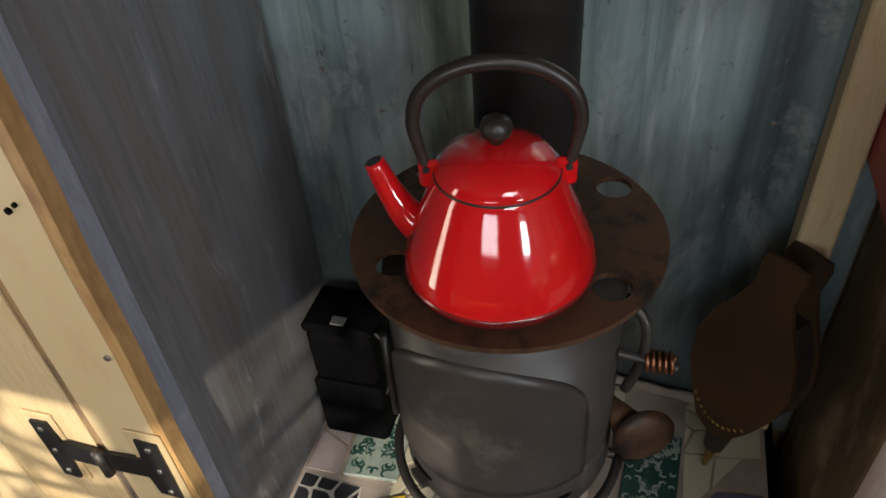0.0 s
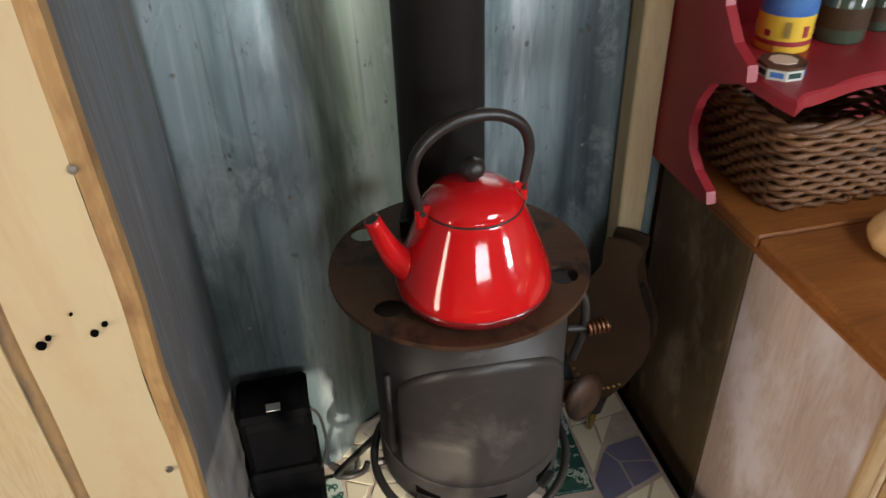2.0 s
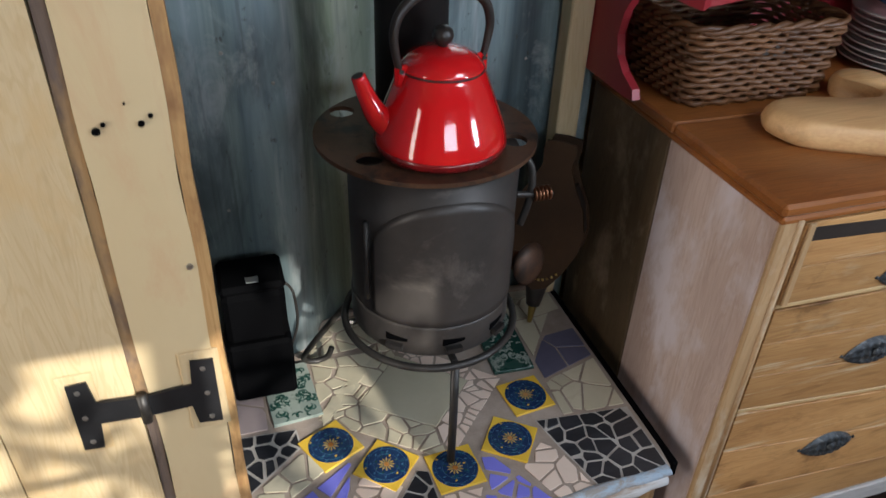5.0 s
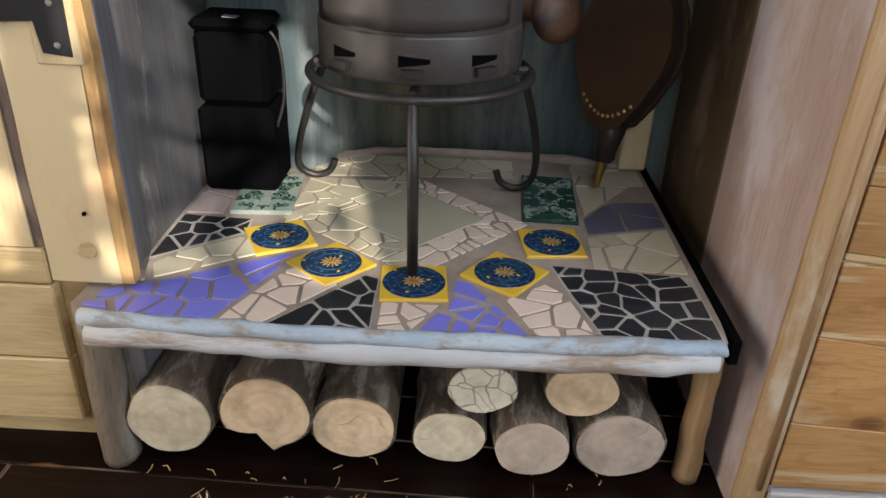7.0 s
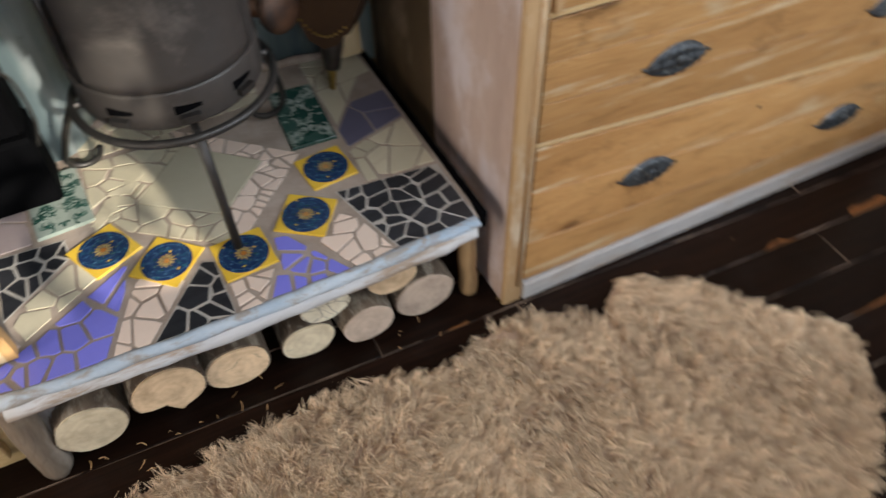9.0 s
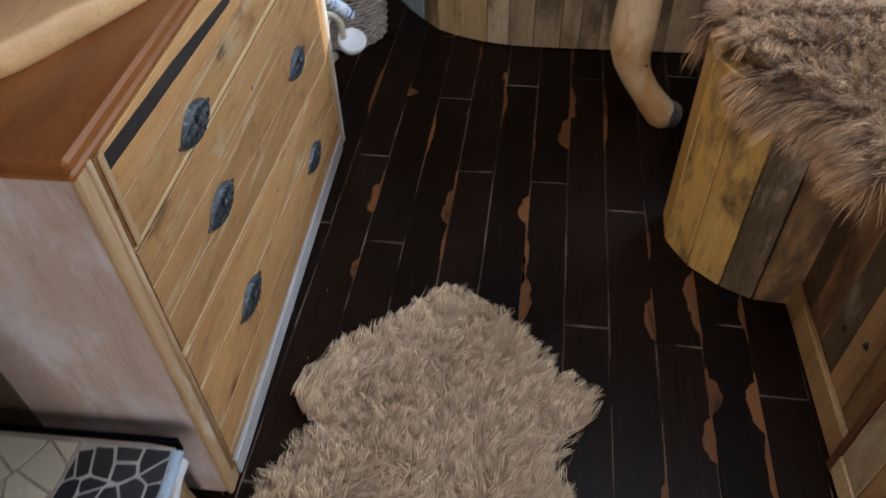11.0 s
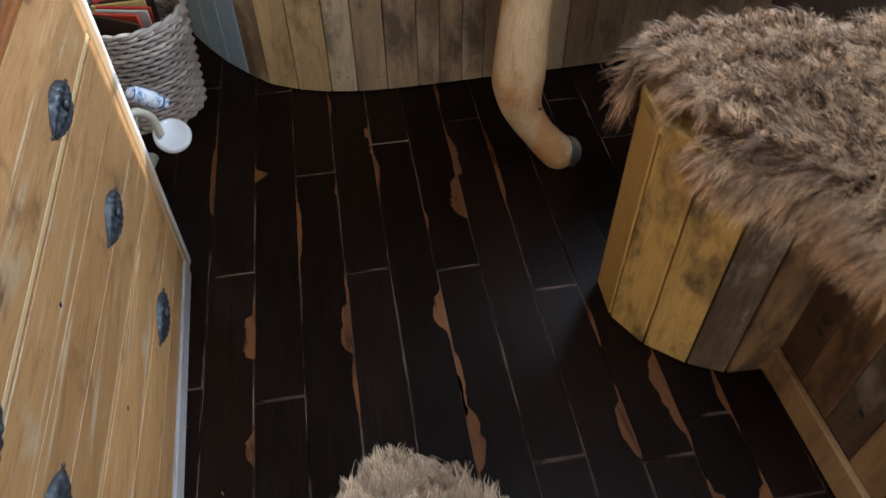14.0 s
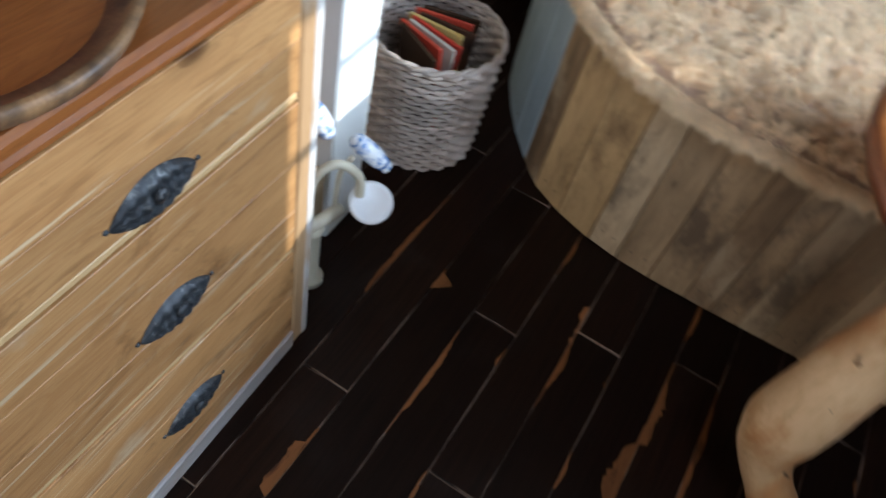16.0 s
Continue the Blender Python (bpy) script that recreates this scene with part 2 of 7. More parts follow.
KETTLE_RED = plain("red_enamel", (0.62, 0.006, 0.01), (0.74, 0.012, 0.014), 0.07, scale=8, bumps=0, coat=1.0)
SOOT_RED = plain("sooty_enamel", (0.30, 0.01, 0.012), (0.02, 0.008, 0.008), 0.25, scale=60, bumps=0.1, coat=0.5)
BLACK_METAL = plain("black_handle", (0.018, 0.014, 0.012), (0.04, 0.03, 0.025), 0.38, scale=40, bumps=0.1)
STOVE = plain("stove_black", (0.040, 0.035, 0.032), (0.080, 0.070, 0.063), 0.42, metal=0.3, scale=14, spots=(0.13, 0.112, 0.098), spots_at=0.62)
RUST_PLATE = plain("rusty_plate", (0.045, 0.024, 0.016), (0.16, 0.075, 0.036), 0.5, metal=0.5, scale=20, spots=(0.025, 0.018, 0.015), spots_at=0.58)
IRON = plain("wrought_iron", (0.035, 0.033, 0.032), (0.08, 0.072, 0.065), 0.45, metal=0.7, scale=60)
PIPE = plain("flue_black", (0.016, 0.015, 0.015), (0.035, 0.03, 0.028), 0.55, metal=0.3, scale=14)
COPPER = plain("copper", (0.20, 0.085, 0.045), (0.36, 0.17, 0.09), 0.38, metal=1.0, scale=60)
BRASS = plain("brass", (0.42, 0.28, 0.08), (0.55, 0.38, 0.13), 0.32, metal=1.0, scale=40)
LEATHER = plain("brown_leather", (0.022, 0.010, 0.004), (0.062, 0.029, 0.011), 0.65, scale=25, spec=0.3)
BLACK_BOX = plain("black_tin", (0.0014, 0.0014, 0.0018), (0.003, 0.003, 0.0034), 0.7, scale=20, spec=0.03)
GROUT_PALE = plain("pale_grout", (0.34, 0.30, 0.26), (0.50, 0.46, 0.41), 0.95, scale=60, bumps=0.8, deep=0.003)
GROUT = plain("grout", (0.24, 0.18, 0.14), (0.43, 0.35, 0.29), 0.95, scale=60, bumps=0.8, deep=0.003)
SLAB_PAINT = plain("chalky_blue_white", (0.28, 0.36, 0.45), (0.54, 0.57, 0.60), 0.85, scale=60, spots=(0.30, 0.26, 0.22), spots_at=0.56, bumps=0.9, stretch=(0.5, 1, 1), deep=0.003)
POLE_PAINT = plain("weathered_pole", (0.40, 0.41, 0.44), (0.62, 0.59, 0.56), 0.8, scale=36, spots=(0.30, 0.21, 0.14), spots_at=0.58, bumps=0.8, stretch=(0.22, 1, 1), deep=0.003)
CREAM_TILE = plain("cream_tile", (0.46, 0.41, 0.29), (0.60, 0.53, 0.39), 0.35, scale=20, tone=0.16, spots=(0.46, 0.38, 0.28), spots_at=0.64)
PINK_TILE = plain("pink_beige_tile", (0.68, 0.52, 0.42), (0.76, 0.62, 0.52), 0.35, scale=20, tone=0.08)
OLIVE_TILE = plain("stone_tile", (0.42, 0.37, 0.26), (0.50, 0.45, 0.33), 0.4, scale=16, tone=0.05)
PURPLE_TILE = plain("lavender_tile", (0.17, 0.17, 0.62), (0.23, 0.22, 0.70), 0.28, scale=14, tone=0.07)
BLACK_TILE = plain("black_tile", (0.014, 0.014, 0.016), (0.035, 0.035, 0.04), 0.3, scale=60, tone=0.2, stretch=(1, 6, 1))
YELLOW_TILE = plain("yellow_glaze", (0.66, 0.40, 0.03), (0.76, 0.50, 0.06), 0.22, scale=20)
NAVY = plain("navy_glaze", (0.010, 0.018, 0.065), (0.018, 0.045, 0.11), 0.2, scale=160, spots=(0.02, 0.10, 0.13), spots_at=0.6, bumps=0)
PALE_GLAZE = plain("pale_glaze", (0.50, 0.52, 0.46), (0.62, 0.62, 0.56), 0.22, scale=30)
GREEN_GLAZE = plain("green_glaze", (0.012, 0.042, 0.034), (0.03, 0.085, 0.065), 0.25, scale=90)
RED_PAINT = plain("red_gloss_paint", (0.25, 0.014, 0.022), (0.36, 0.028, 0.036), 0.38, scale=12, spots=(0.16, 0.009, 0.013), spots_at=0.66)
WICKER = plain("brown_wicker", (0.050, 0.018, 0.007), (0.19, 0.082, 0.028), 0.5, scale=50, tone=0.25, island=True)
WICKER_PALE = plain("grey_wicker", (0.30, 0.23, 0.18), (0.60, 0.53, 0.47), 0.6, scale=50, tone=0.25, island=True)
CAST = plain("blackened_cast_iron", (0.020, 0.022, 0.026), (0.07, 0.075, 0.08), 0.45, metal=0.5, scale=150, spots=(0.19, 0.195, 0.19), spots_at=0.6, bumps=0.5)
HINGE = plain("black_hinge", (0.012, 0.013, 0.015), (0.03, 0.03, 0.033), 0.45, metal=0.4, scale=50)
SCREW = plain("steel_screw", (0.35, 0.33, 0.30), (0.5, 0.48, 0.45), 0.35, metal=0.9)
BARK = plain("log_bark", (0.040, 0.025, 0.016), (0.19, 0.135, 0.09), 0.95, scale=60, spots=(0.36, 0.30, 0.23), spots_at=0.56, bumps=1.0, stretch=(1, 0.3, 1), deep=0.010)
PATTERNED = plain("blue_patterned_porcelain", (0.70, 0.73, 0.76), (0.78, 0.8, 0.82), 0.14, scale=110, spots=(0.05, 0.17, 0.46), spots_at=0.53, bumps=0)
PORCELAIN = plain("porcelain", (0.72, 0.73, 0.74), (0.8, 0.8, 0.8), 0.12, scale=20, bumps=0)
BLUE_GLAZE = plain("blue_glaze", (0.03, 0.10, 0.34), (0.10, 0.25, 0.5), 0.15, scale=90, bumps=0)
CREAM_METAL = plain("cream_painted_pipe", (0.5, 0.45, 0.33), (0.6, 0.55, 0.42), 0.35, scale=30)
WHITE_PAINT = plain("white_paint", (0.72, 0.72, 0.68), (0.8, 0.8, 0.76), 0.45, scale=14)
CEIL_MAT = wood("ceiling_board", (0.10, 0.07, 0.05), (0.18, 0.13, 0.09), "x", 0.6, tone=0.0)
PLATE_WHITE = plain("plate_glaze", (0.46, 0.42, 0.35), (0.58, 0.54, 0.46), 0.18, scale=20, bumps=0)
PLATE_BLUE = plain("plate_blue", (0.03, 0.05, 0.14), (0.05, 0.08, 0.2), 0.2, scale=20, bumps=0)


def log_end(name, a_, b_, crack=0.0045, density=8.0, where=0.52):
    m, nt, b = mat(name, 0.8)
    tc = nt.nodes.new("ShaderNodeTexCoord")
    gr = nt.nodes.new("ShaderNodeTexWave")
    gr.wave_type, gr.rings_direction = "RINGS", "Y"
    for key, v in (("Scale", 17.0), ("Distortion", 6.0), ("Detail", 4.0), ("Detail Scale", 2.5)):
        gr.inputs[key].default_value = v
    nt.links.new(tc.outputs["Object"], gr.inputs["Vector"])
    own = coords(nt)
    blot = noise_tex(nt, own, 22, 5, 0.6)
    col = mix(nt, ramp(nt, gr.outputs["Fac"], [(0.2, (0, 0, 0)), (0.9, (0.16, 0.16, 0.16))]), a_, b_)
    col = mix(nt, ramp(nt, blot, [(0.45, (0, 0, 0)), (0.75, (0.6, 0.6, 0.6))]), col, tuple(0.7 * q for q in b_))
    warp = nt.nodes.new("ShaderNodeTexNoise")
    warp.inputs["Scale"].default_value = 14.0
    nt.links.new(own, warp.inputs["Vector"])
    wob = mix(nt, 0.06, own, warp.outputs["Color"], "ADD")
    cell = nt.nodes.new("ShaderNodeTexVoronoi")
    cell.feature = "DISTANCE_TO_EDGE"
    cell.inputs["Scale"].default_value = density
    nt.links.new(wob, cell.inputs["Vector"])
    patchy = noise_tex(nt, own, 9, 3, 0.5)
    lines = ramp(nt, cell.outputs["Distance"], [(0.0, (1, 1, 1)), (crack * 2.2, (0, 0, 0))])
    lines = mix(nt, ramp(nt, patchy, [(where, (0, 0, 0)), (where + 0.08, (0.8, 0.8, 0.8))]), (0, 0, 0), lines)
    col = mix(nt, lines, col, (0.07, 0.045, 0.03))
    col = mix(nt, ramp(nt, patchy, [(0.55, (0, 0, 0)), (0.75, (0.5, 0.5, 0.5))]), col, tuple(0.62 * q for q in a_))
    col = random_tone(nt, col, 0.14)
    nt.links.new(col, b.inputs["Base Color"])
    bump(nt, b, blot, 0.5, 0.004)
    return m


LOG_PALE = log_end("log_end_pale", (0.78, 0.66, 0.46), (0.44, 0.31, 0.18))
LOG_TAN = log_end("log_end_tan", (0.82, 0.60, 0.38), (0.42, 0.25, 0.12))
LOG_GREY = log_end("log_end_grey", (0.56, 0.43, 0.33), (0.32, 0.23, 0.17))
LOG_BIRCH = log_end("log_end_cracked", (0.80, 0.72, 0.55), (0.54, 0.45, 0.30), 0.022, 30.0, 0.30)


def zinc():
    """Streaked, weathered metal sheet."""
    m, nt, b = mat("streaked_zinc", 0.42, 0.4)
    streak = noise_tex(nt, coords(nt, (8.5, 8.5, 0.55), False), 1.0, 5, 0.66, 0.5)
    broad = noise_tex(nt, coords(nt, (3.2, 3.2, 0.22), False), 1.0, 2, 0.5)
    smear = noise_tex(nt, coords(nt, (4, 4, 1.5), False), 1.3, 5, 0.65, 0.9)
    c = ramp(nt, streak, [(0.28, (0.09, 0.125, 0.145)), (0.43, (0.22, 0.30, 0.32)), (0.57, (0.37, 0.46, 0.48)), (0.70, (0.72, 0.76, 0.76))])
    c2 = ramp(nt, streak, [(0.3, (0.15, 0.18, 0.10)), (0.48, (0.33, 0.38, 0.25)), (0.66, (0.62, 0.64, 0.54))])
    c = mix(nt, ramp(nt, broad, [(0.46, (0, 0, 0)), (0.60, (1, 1, 1))]), c, c2)
    c = mix(nt, ramp(nt, smear, [(0.50, (0, 0, 0)), (0.70, (0.7, 0.7, 0.7))]), c, (0.070, 0.080, 0.090))
    blotch = noise_tex(nt, coords(nt, (9, 9, 3.2), False), 1.0, 6, 0.72, 0.8)
    c = mix(nt, ramp(nt, blotch, [(0.55, (0, 0, 0)), (0.66, (0.5, 0.5, 0.5))]), c, (0.60, 0.64, 0.64))
    freckle = noise_tex(nt, coords(nt, (46, 46, 24), False), 1.0, 4, 0.7)
    c = mix(nt, ramp(nt, freckle, [(0.63, (0, 0, 0)), (0.70, (0.7, 0.7, 0.7))]), c, (0.09, 0.085, 0.075))
    run = noise_tex(nt, coords(nt, (60, 60, 1.6), False), 1.0, 3, 0.6)
    c = mix(nt, ramp(nt, run, [(0.60, (0, 0, 0)), (0.72, (0.45, 0.45, 0.45))]), c, (0.10, 0.12, 0.12))
    nt.links.new(c, b.inputs["Base Color"])
    rr = node(nt, "ShaderNodeMapRange")
    rr.inputs["To Min"].default_value, rr.inputs["To Max"].default_value = 0.28, 0.62
    nt.links.new(streak, rr.inputs["Value"])
    nt.links.new(rr.outputs[0], b.inputs["Roughness"])
    bump(nt, b, streak, 0.25, 0.004)
    return m


ZINC = zinc()


def floorboard():
    """Near-black varnished boards, worn to bare orange wood along some edges."""
    m, nt, b = mat("dark_varnished_board", 0.28, spec=0.11)
    v = coords(nt, (3, 60, 60))
    grain = noise_tex(nt, v, 2.0, 4, 0.6)
    c = ramp(nt, grain, [(0.3, (0.0045, 0.0022, 0.0014)), (0.7, (0.014, 0.0058, 0.0032))])
    tc = nt.nodes.new("ShaderNodeTexCoord")
    sep = nt.nodes.new("ShaderNodeSeparateXYZ")
    nt.links.new(tc.outputs["Object"], sep.inputs[0])
    edge = nt.nodes.new("ShaderNodeMath")
    edge.operation = "MULTIPLY_ADD"
    edge.inputs[1].default_value, edge.inputs[2].default_value = -6.5, -0.224
    nt.links.new(sep.outputs["Y"], edge.inputs[0])
    patch = noise_tex(nt, coords(nt, (4.6, 9, 9)), 1.0, 3, 0.55, 0.3)
    ad = nt.nodes.new("ShaderNodeMath")
    ad.operation = "ADD"
    nt.links.new(edge.outputs[0], ad.inputs[0])
    nt.links.new(patch, ad.inputs[1])
    wear = ramp(nt, ad.outputs[0], [(0.79, (0, 0, 0)), (0.81, (1, 1, 1))])
    bare = ramp(nt, grain, [(0.3, (0.16, 0.06, 0.02)), (0.7, (0.32, 0.14, 0.05))])
    c = mix(nt, wear, c, bare)
    dust = noise_tex(nt, coords(nt, (5, 5, 5)), 1.5, 5, 0.6)
    gsep = nt.nodes.new("ShaderNodeSeparateXYZ")
    nt.links.new(tc.outputs["Generated"], gsep.inputs[0])
    rim_ = None
    for ax, w_ in (("X", 0.0025), ("Y", 0.016)):
        pp = nt.nodes.new("ShaderNodeMath")
        pp.operation = "PINGPONG"
        pp.inputs[1].default_value = 0.5
        nt.links.new(gsep.outputs[ax], pp.inputs[0])
        lt = nt.nodes.new("ShaderNodeMath")
        lt.operation = "LESS_THAN"
        lt.inputs[1].default_value = w_
        nt.links.new(pp.outputs[0], lt.inputs[0])
        if rim_ is None:
            rim_ = lt.outputs[0]
        else:
            mx_ = nt.nodes.new("ShaderNodeMath")
            mx_.operation = "MAXIMUM"
            nt.links.new(rim_, mx_.inputs[0])
            nt.links.new(lt.outputs[0], mx_.inputs[1])
            rim_ = mx_.outputs[0]
    scuff = noise_tex(nt, coords(nt, (7, 7, 7)), 1.0, 3, 0.6)
    c = mix(nt, ramp(nt, scuff, [(0.46, (0, 0, 0)), (0.66, (0.8, 0.8, 0.8))]), c, mix(nt, rim_, c, (0.26, 0.18, 0.13)))
    c = mix(nt, ramp(nt, dust, [(0.55, (0, 0, 0)), (0.9, (0.035, 0.035, 0.035))]), c, (0.20, 0.18, 0.17))
    c = random_tone(nt, c, 0.35)
    nt.links.new(c, b.inputs["Base Color"])
    rr = node(nt, "ShaderNodeMapRange")
    rr.inputs["To Min"].default_value, rr.inputs["To Max"].default_value = 0.3, 0.48
    nt.links.new(dust, rr.inputs["Value"])
    nt.links.new(rr.outputs[0], b.inputs["Roughness"])
    bump(nt, b, grain, 0.12, 0.001)
    return m


FLOORBOARD = floorboard()
BARE_BOARD = plain("bare_worn_board", (0.090, 0.033, 0.009), (0.20, 0.078, 0.023), 0.5, scale=34, spec=0.2, spots=(0.03, 0.010, 0.004), spots_at=0.58, stretch=(0.3, 1.6, 1))
GAP_LINE = plain("dusty_joint", (0.16, 0.11, 0.08), (0.30, 0.24, 0.20), 0.9, scale=80)


def fur_mat(name, root, tip, var=0.25, mid=0.5):
    m, nt, b = mat(name, 0.75, spec=0.25)
    at = nt.nodes.new("ShaderNodeAttribute")
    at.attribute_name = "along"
    # roots darker than tips: the shade deep in a fleece is put into the colour
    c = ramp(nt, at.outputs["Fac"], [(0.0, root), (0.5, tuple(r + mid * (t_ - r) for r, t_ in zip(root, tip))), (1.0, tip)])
    lk = nt.nodes.new("ShaderNodeAttribute")
    lk.attribute_name = "lock"
    mr = node(nt, "ShaderNodeMapRange")
    mr.inputs["To Min"].default_value, mr.inputs["To Max"].default_value = 1 - 1.4 * var, 1 + 1.2 * var
    nt.links.new(lk.outputs["Fac"], mr.inputs["Value"])
    hs = nt.nodes.new("ShaderNodeHueSaturation")
    nt.links.new(mr.outputs[0], hs.inputs["Value"])
    nt.links.new(c, hs.inputs["Color"])
    c = random_tone(nt, hs.outputs[0], 0.12, True)
    big = noise_tex(nt, coords(nt, (6, 6, 6), False), 1.0, 3, 0.5)
    c = mix(nt, ramp(nt, big, [(0.35, (0, 0, 0)), (0.75, (0.45, 0.45, 0.45))]), c, tuple(0.55 * r + 0.25 * t_ for r, t_ in zip(root, tip)))
    nt.links.new(c, b.inputs["Base Color"])
    b.inputs["Sheen Weight"].default_value = 0.15
    return m


FUR_BEIGE = fur_mat("beige_fleece", (0.42, 0.27, 0.155), (0.90, 0.70, 0.48), 0.3)
# near-black roots and a low mid paint the shade between its locks
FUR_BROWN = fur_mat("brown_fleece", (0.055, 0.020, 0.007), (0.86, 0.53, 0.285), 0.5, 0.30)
FUR_CREAM = fur_mat("cream_fleece", (0.78, 0.55, 0.32), (0.92, 0.73, 0.47), 0.15)
HIDE = plain("hide", (0.34, 0.22, 0.15), (0.44, 0.3, 0.2), 0.8)


# ---- mesh helpers ----
def finish(bm, name, material, smooth=False):
    me = bpy.data.meshes.new(name)
    bmesh.ops.recalc_face_normals(bm, faces=bm.faces[:])
    bm.to_mesh(me)
    bm.free()
    me.materials.append(material)
    if smooth:
        me.polygons.foreach_set("use_smooth", [True] * len(me.polygons))
    return me


def part(name, bm, material, parent, label="", smooth=False):
    ob = new(name, finish(bm, name, material, smooth))
    ob.parent = parent
    if label:
        ob["label"] = label
    return ob


def thing(name, label, category, group="", kind="", at=(0, 0, 0)):
    ob = new(name)
    ob.empty_display_size = 0.05
    ob.location = at
    return tagged(ob, label, category, group, kind)


def solid(name, bm, material, label, category, group="", kind="", smooth=False):
    return tagged(new(name, finish(bm, name, material, smooth)), label, category, group, kind)


def box(bm, x0, x1, y0, y1, z0, z1, bevel=0.0, m=None):
    b2 = bmesh.new()
    bmesh.ops.create_cube(b2, size=1.0)
    for v in b2.verts:
        v.co = Vector((x0 + (v.co.x + 0.5) * (x1 - x0), y0 + (v.co.y + 0.5) * (y1 - y0), z0 + (v.co.z + 0.5) * (z1 - z0)))
    if bevel:
        bmesh.ops.bevel(b2, geom=b2.edges[:], offset=bevel, segments=1, affect="EDGES")
    if m:
        b2.transform(m)
    me = bpy.data.meshes.new("tmp")
    b2.to_mesh(me)
    b2.free()
    bm.from_mesh(me)
    bpy.data.meshes.remove(me)
    return bm


def cube(*args, **kw):
    return box(bmesh.new(), *args, **kw)


def prism(poly, z0, z1, bevel=0.0, m=None, bm=None):
    b2 = bmesh.new()
    lo = [b2.verts.new((x, y, z0)) for x, y in poly]
    f = b2.faces.new(lo)
    r = bmesh.ops.extrude_face_region(b2, geom=[f])
    for v in r["geom"]:
        if isinstance(v, bmesh.types.BMVert):
            v.co.z = z1
    if bevel:
        top = [e_ for e_ in b2.edges if all(abs(v.co.z - z1) < 1e-6 for v in e_.verts)]
        bmesh.ops.bevel(b2, geom=top, offset=bevel, segments=1, affect="EDGES")
    if m:
        b2.transform(m)
    if bm is None:
        return b2
    me = bpy.data.meshes.new("tmp")
    b2.to_mesh(me)
    b2.free()
    bm.from_mesh(me)
    bpy.data.meshes.remove(me)
    return bm


def lathe(profile, n=48, center=(0, 0, 0), bm=None, m=None):
    bm = bm or bmesh.new()
    rings = []
    for r, z in profile:
        ring = []
        for k in range(n):
            a_ = 2 * math.pi * k / n
            p = Vector((r * math.cos(a_), r * math.sin(a_), z))
            p = (m @ p) if m else p + Vector(center)
            ring.append(bm.verts.new(p))
        rings.append(ring)
    for r0, r1 in zip(rings, rings[1:]):
        for k in range(n):
            bm.faces.new((r0[k], r0[(k + 1) % n], r1[(k + 1) % n], r1[k]))
    closed = profile[0] == profile[-1]
    if profile[0][0] > 1e-4 and not closed:
        bm.faces.new(rings[0][::-1])
    if profile[-1][0] > 1e-4 and not closed:
        bm.faces.new(rings[-1])
    bmesh.ops.remove_doubles(bm, verts=bm.verts[:], dist=1e-6)
    return bm


def tube(pts, radius, n=10, bm=None, squash=1.0):
    bm = bm or bmesh.new()
    pts = [Vector(p) for p in pts]
    rad = radius if isinstance(radius, (list, tuple)) else [radius] * len(pts)
    up = Vector((0.13, 0.21, 0.97))
    rings = []
    for k, p in enumerate(pts):
        d = (pts[min(k + 1, len(pts) - 1)] - pts[max(k - 1, 0)]).normalized()
        side = d.cross(up)
        if side.length < 1e-3:
            side = d.cross(Vector((1, 0, 0)))
        side.normalize()
        up = side.cross(d).normalized()
        rings.append([bm.verts.new(p + rad[k] * (math.cos(2 * math.pi * j / n) * side + squash * math.sin(2 * math.pi * j / n) * up)) for j in range(n)])
    for r0, r1 in zip(rings, rings[1:]):
        for j in range(n):
            bm.faces.new((r0[j], r0[(j + 1) % n], r1[(j + 1) % n], r1[j]))
    bm.faces.new(rings[0][::-1])
    bm.faces.new(rings[-1])
    return bm


def smooth_path(pts, steps=8):
    pts = [Vector(p) for p in pts]
    out = []
    for k in range(len(pts) - 1):
        p0, p1, p2, p3 = pts[max(k - 1, 0)], pts[k], pts[k + 1], pts[min(k + 2, len(pts) - 1)]
        for j in range(steps):
            t_ = j / steps
            out.append(0.5 * ((2 * p1) + (p2 - p0) * t_ + (2 * p0 - 5 * p1 + 4 * p2 - p3) * t_ ** 2 + (3 * p1 - p0 - 3 * p2 + p3) * t_ ** 3))
    out.append(pts[-1])
    return out


def roughen(bm, amount, scale):
    for v in bm.verts:
        v.co += amount * noise.noise_vector(v.co * scale)
    return bm


def screw(x, y, z, parent, r=0.005):
    """A small round screw head on a face that looks to -y."""
    m = pose(x, y, z, 90, 0, 0)
    return part("screw", lathe([(0.0, 0.0), (r, 0.0), (r * 0.8, r * 0.5), (0, r * 0.6)], 10, m=m), SCREW, parent)


# ---- the shell of the room ----
def wall_with_windows(name, axis, at, thick, lo, hi, z0, z1, holes, material, label):
    bm = bmesh.new()
    cuts = sorted({lo, hi, *[h for q in holes for h in q[:2]]})
    for c0, c1 in zip(cuts, cuts[1:]):
        mid = (c0 + c1) / 2
        hole = next((q for q in holes if q[0] <= mid <= q[1]), None)
        for s0, s1 in ([(z0, hole[2]), (hole[3], z1)] if hole else [(z0, z1)]):
            if axis == "y":
                box(bm, c0, c1, at, at + thick, s0, s1)
            else:
                box(bm, at, at + thick, c0, c1, s0, s1)
    return solid(name, bm, material, label, "wall", kind="structure")


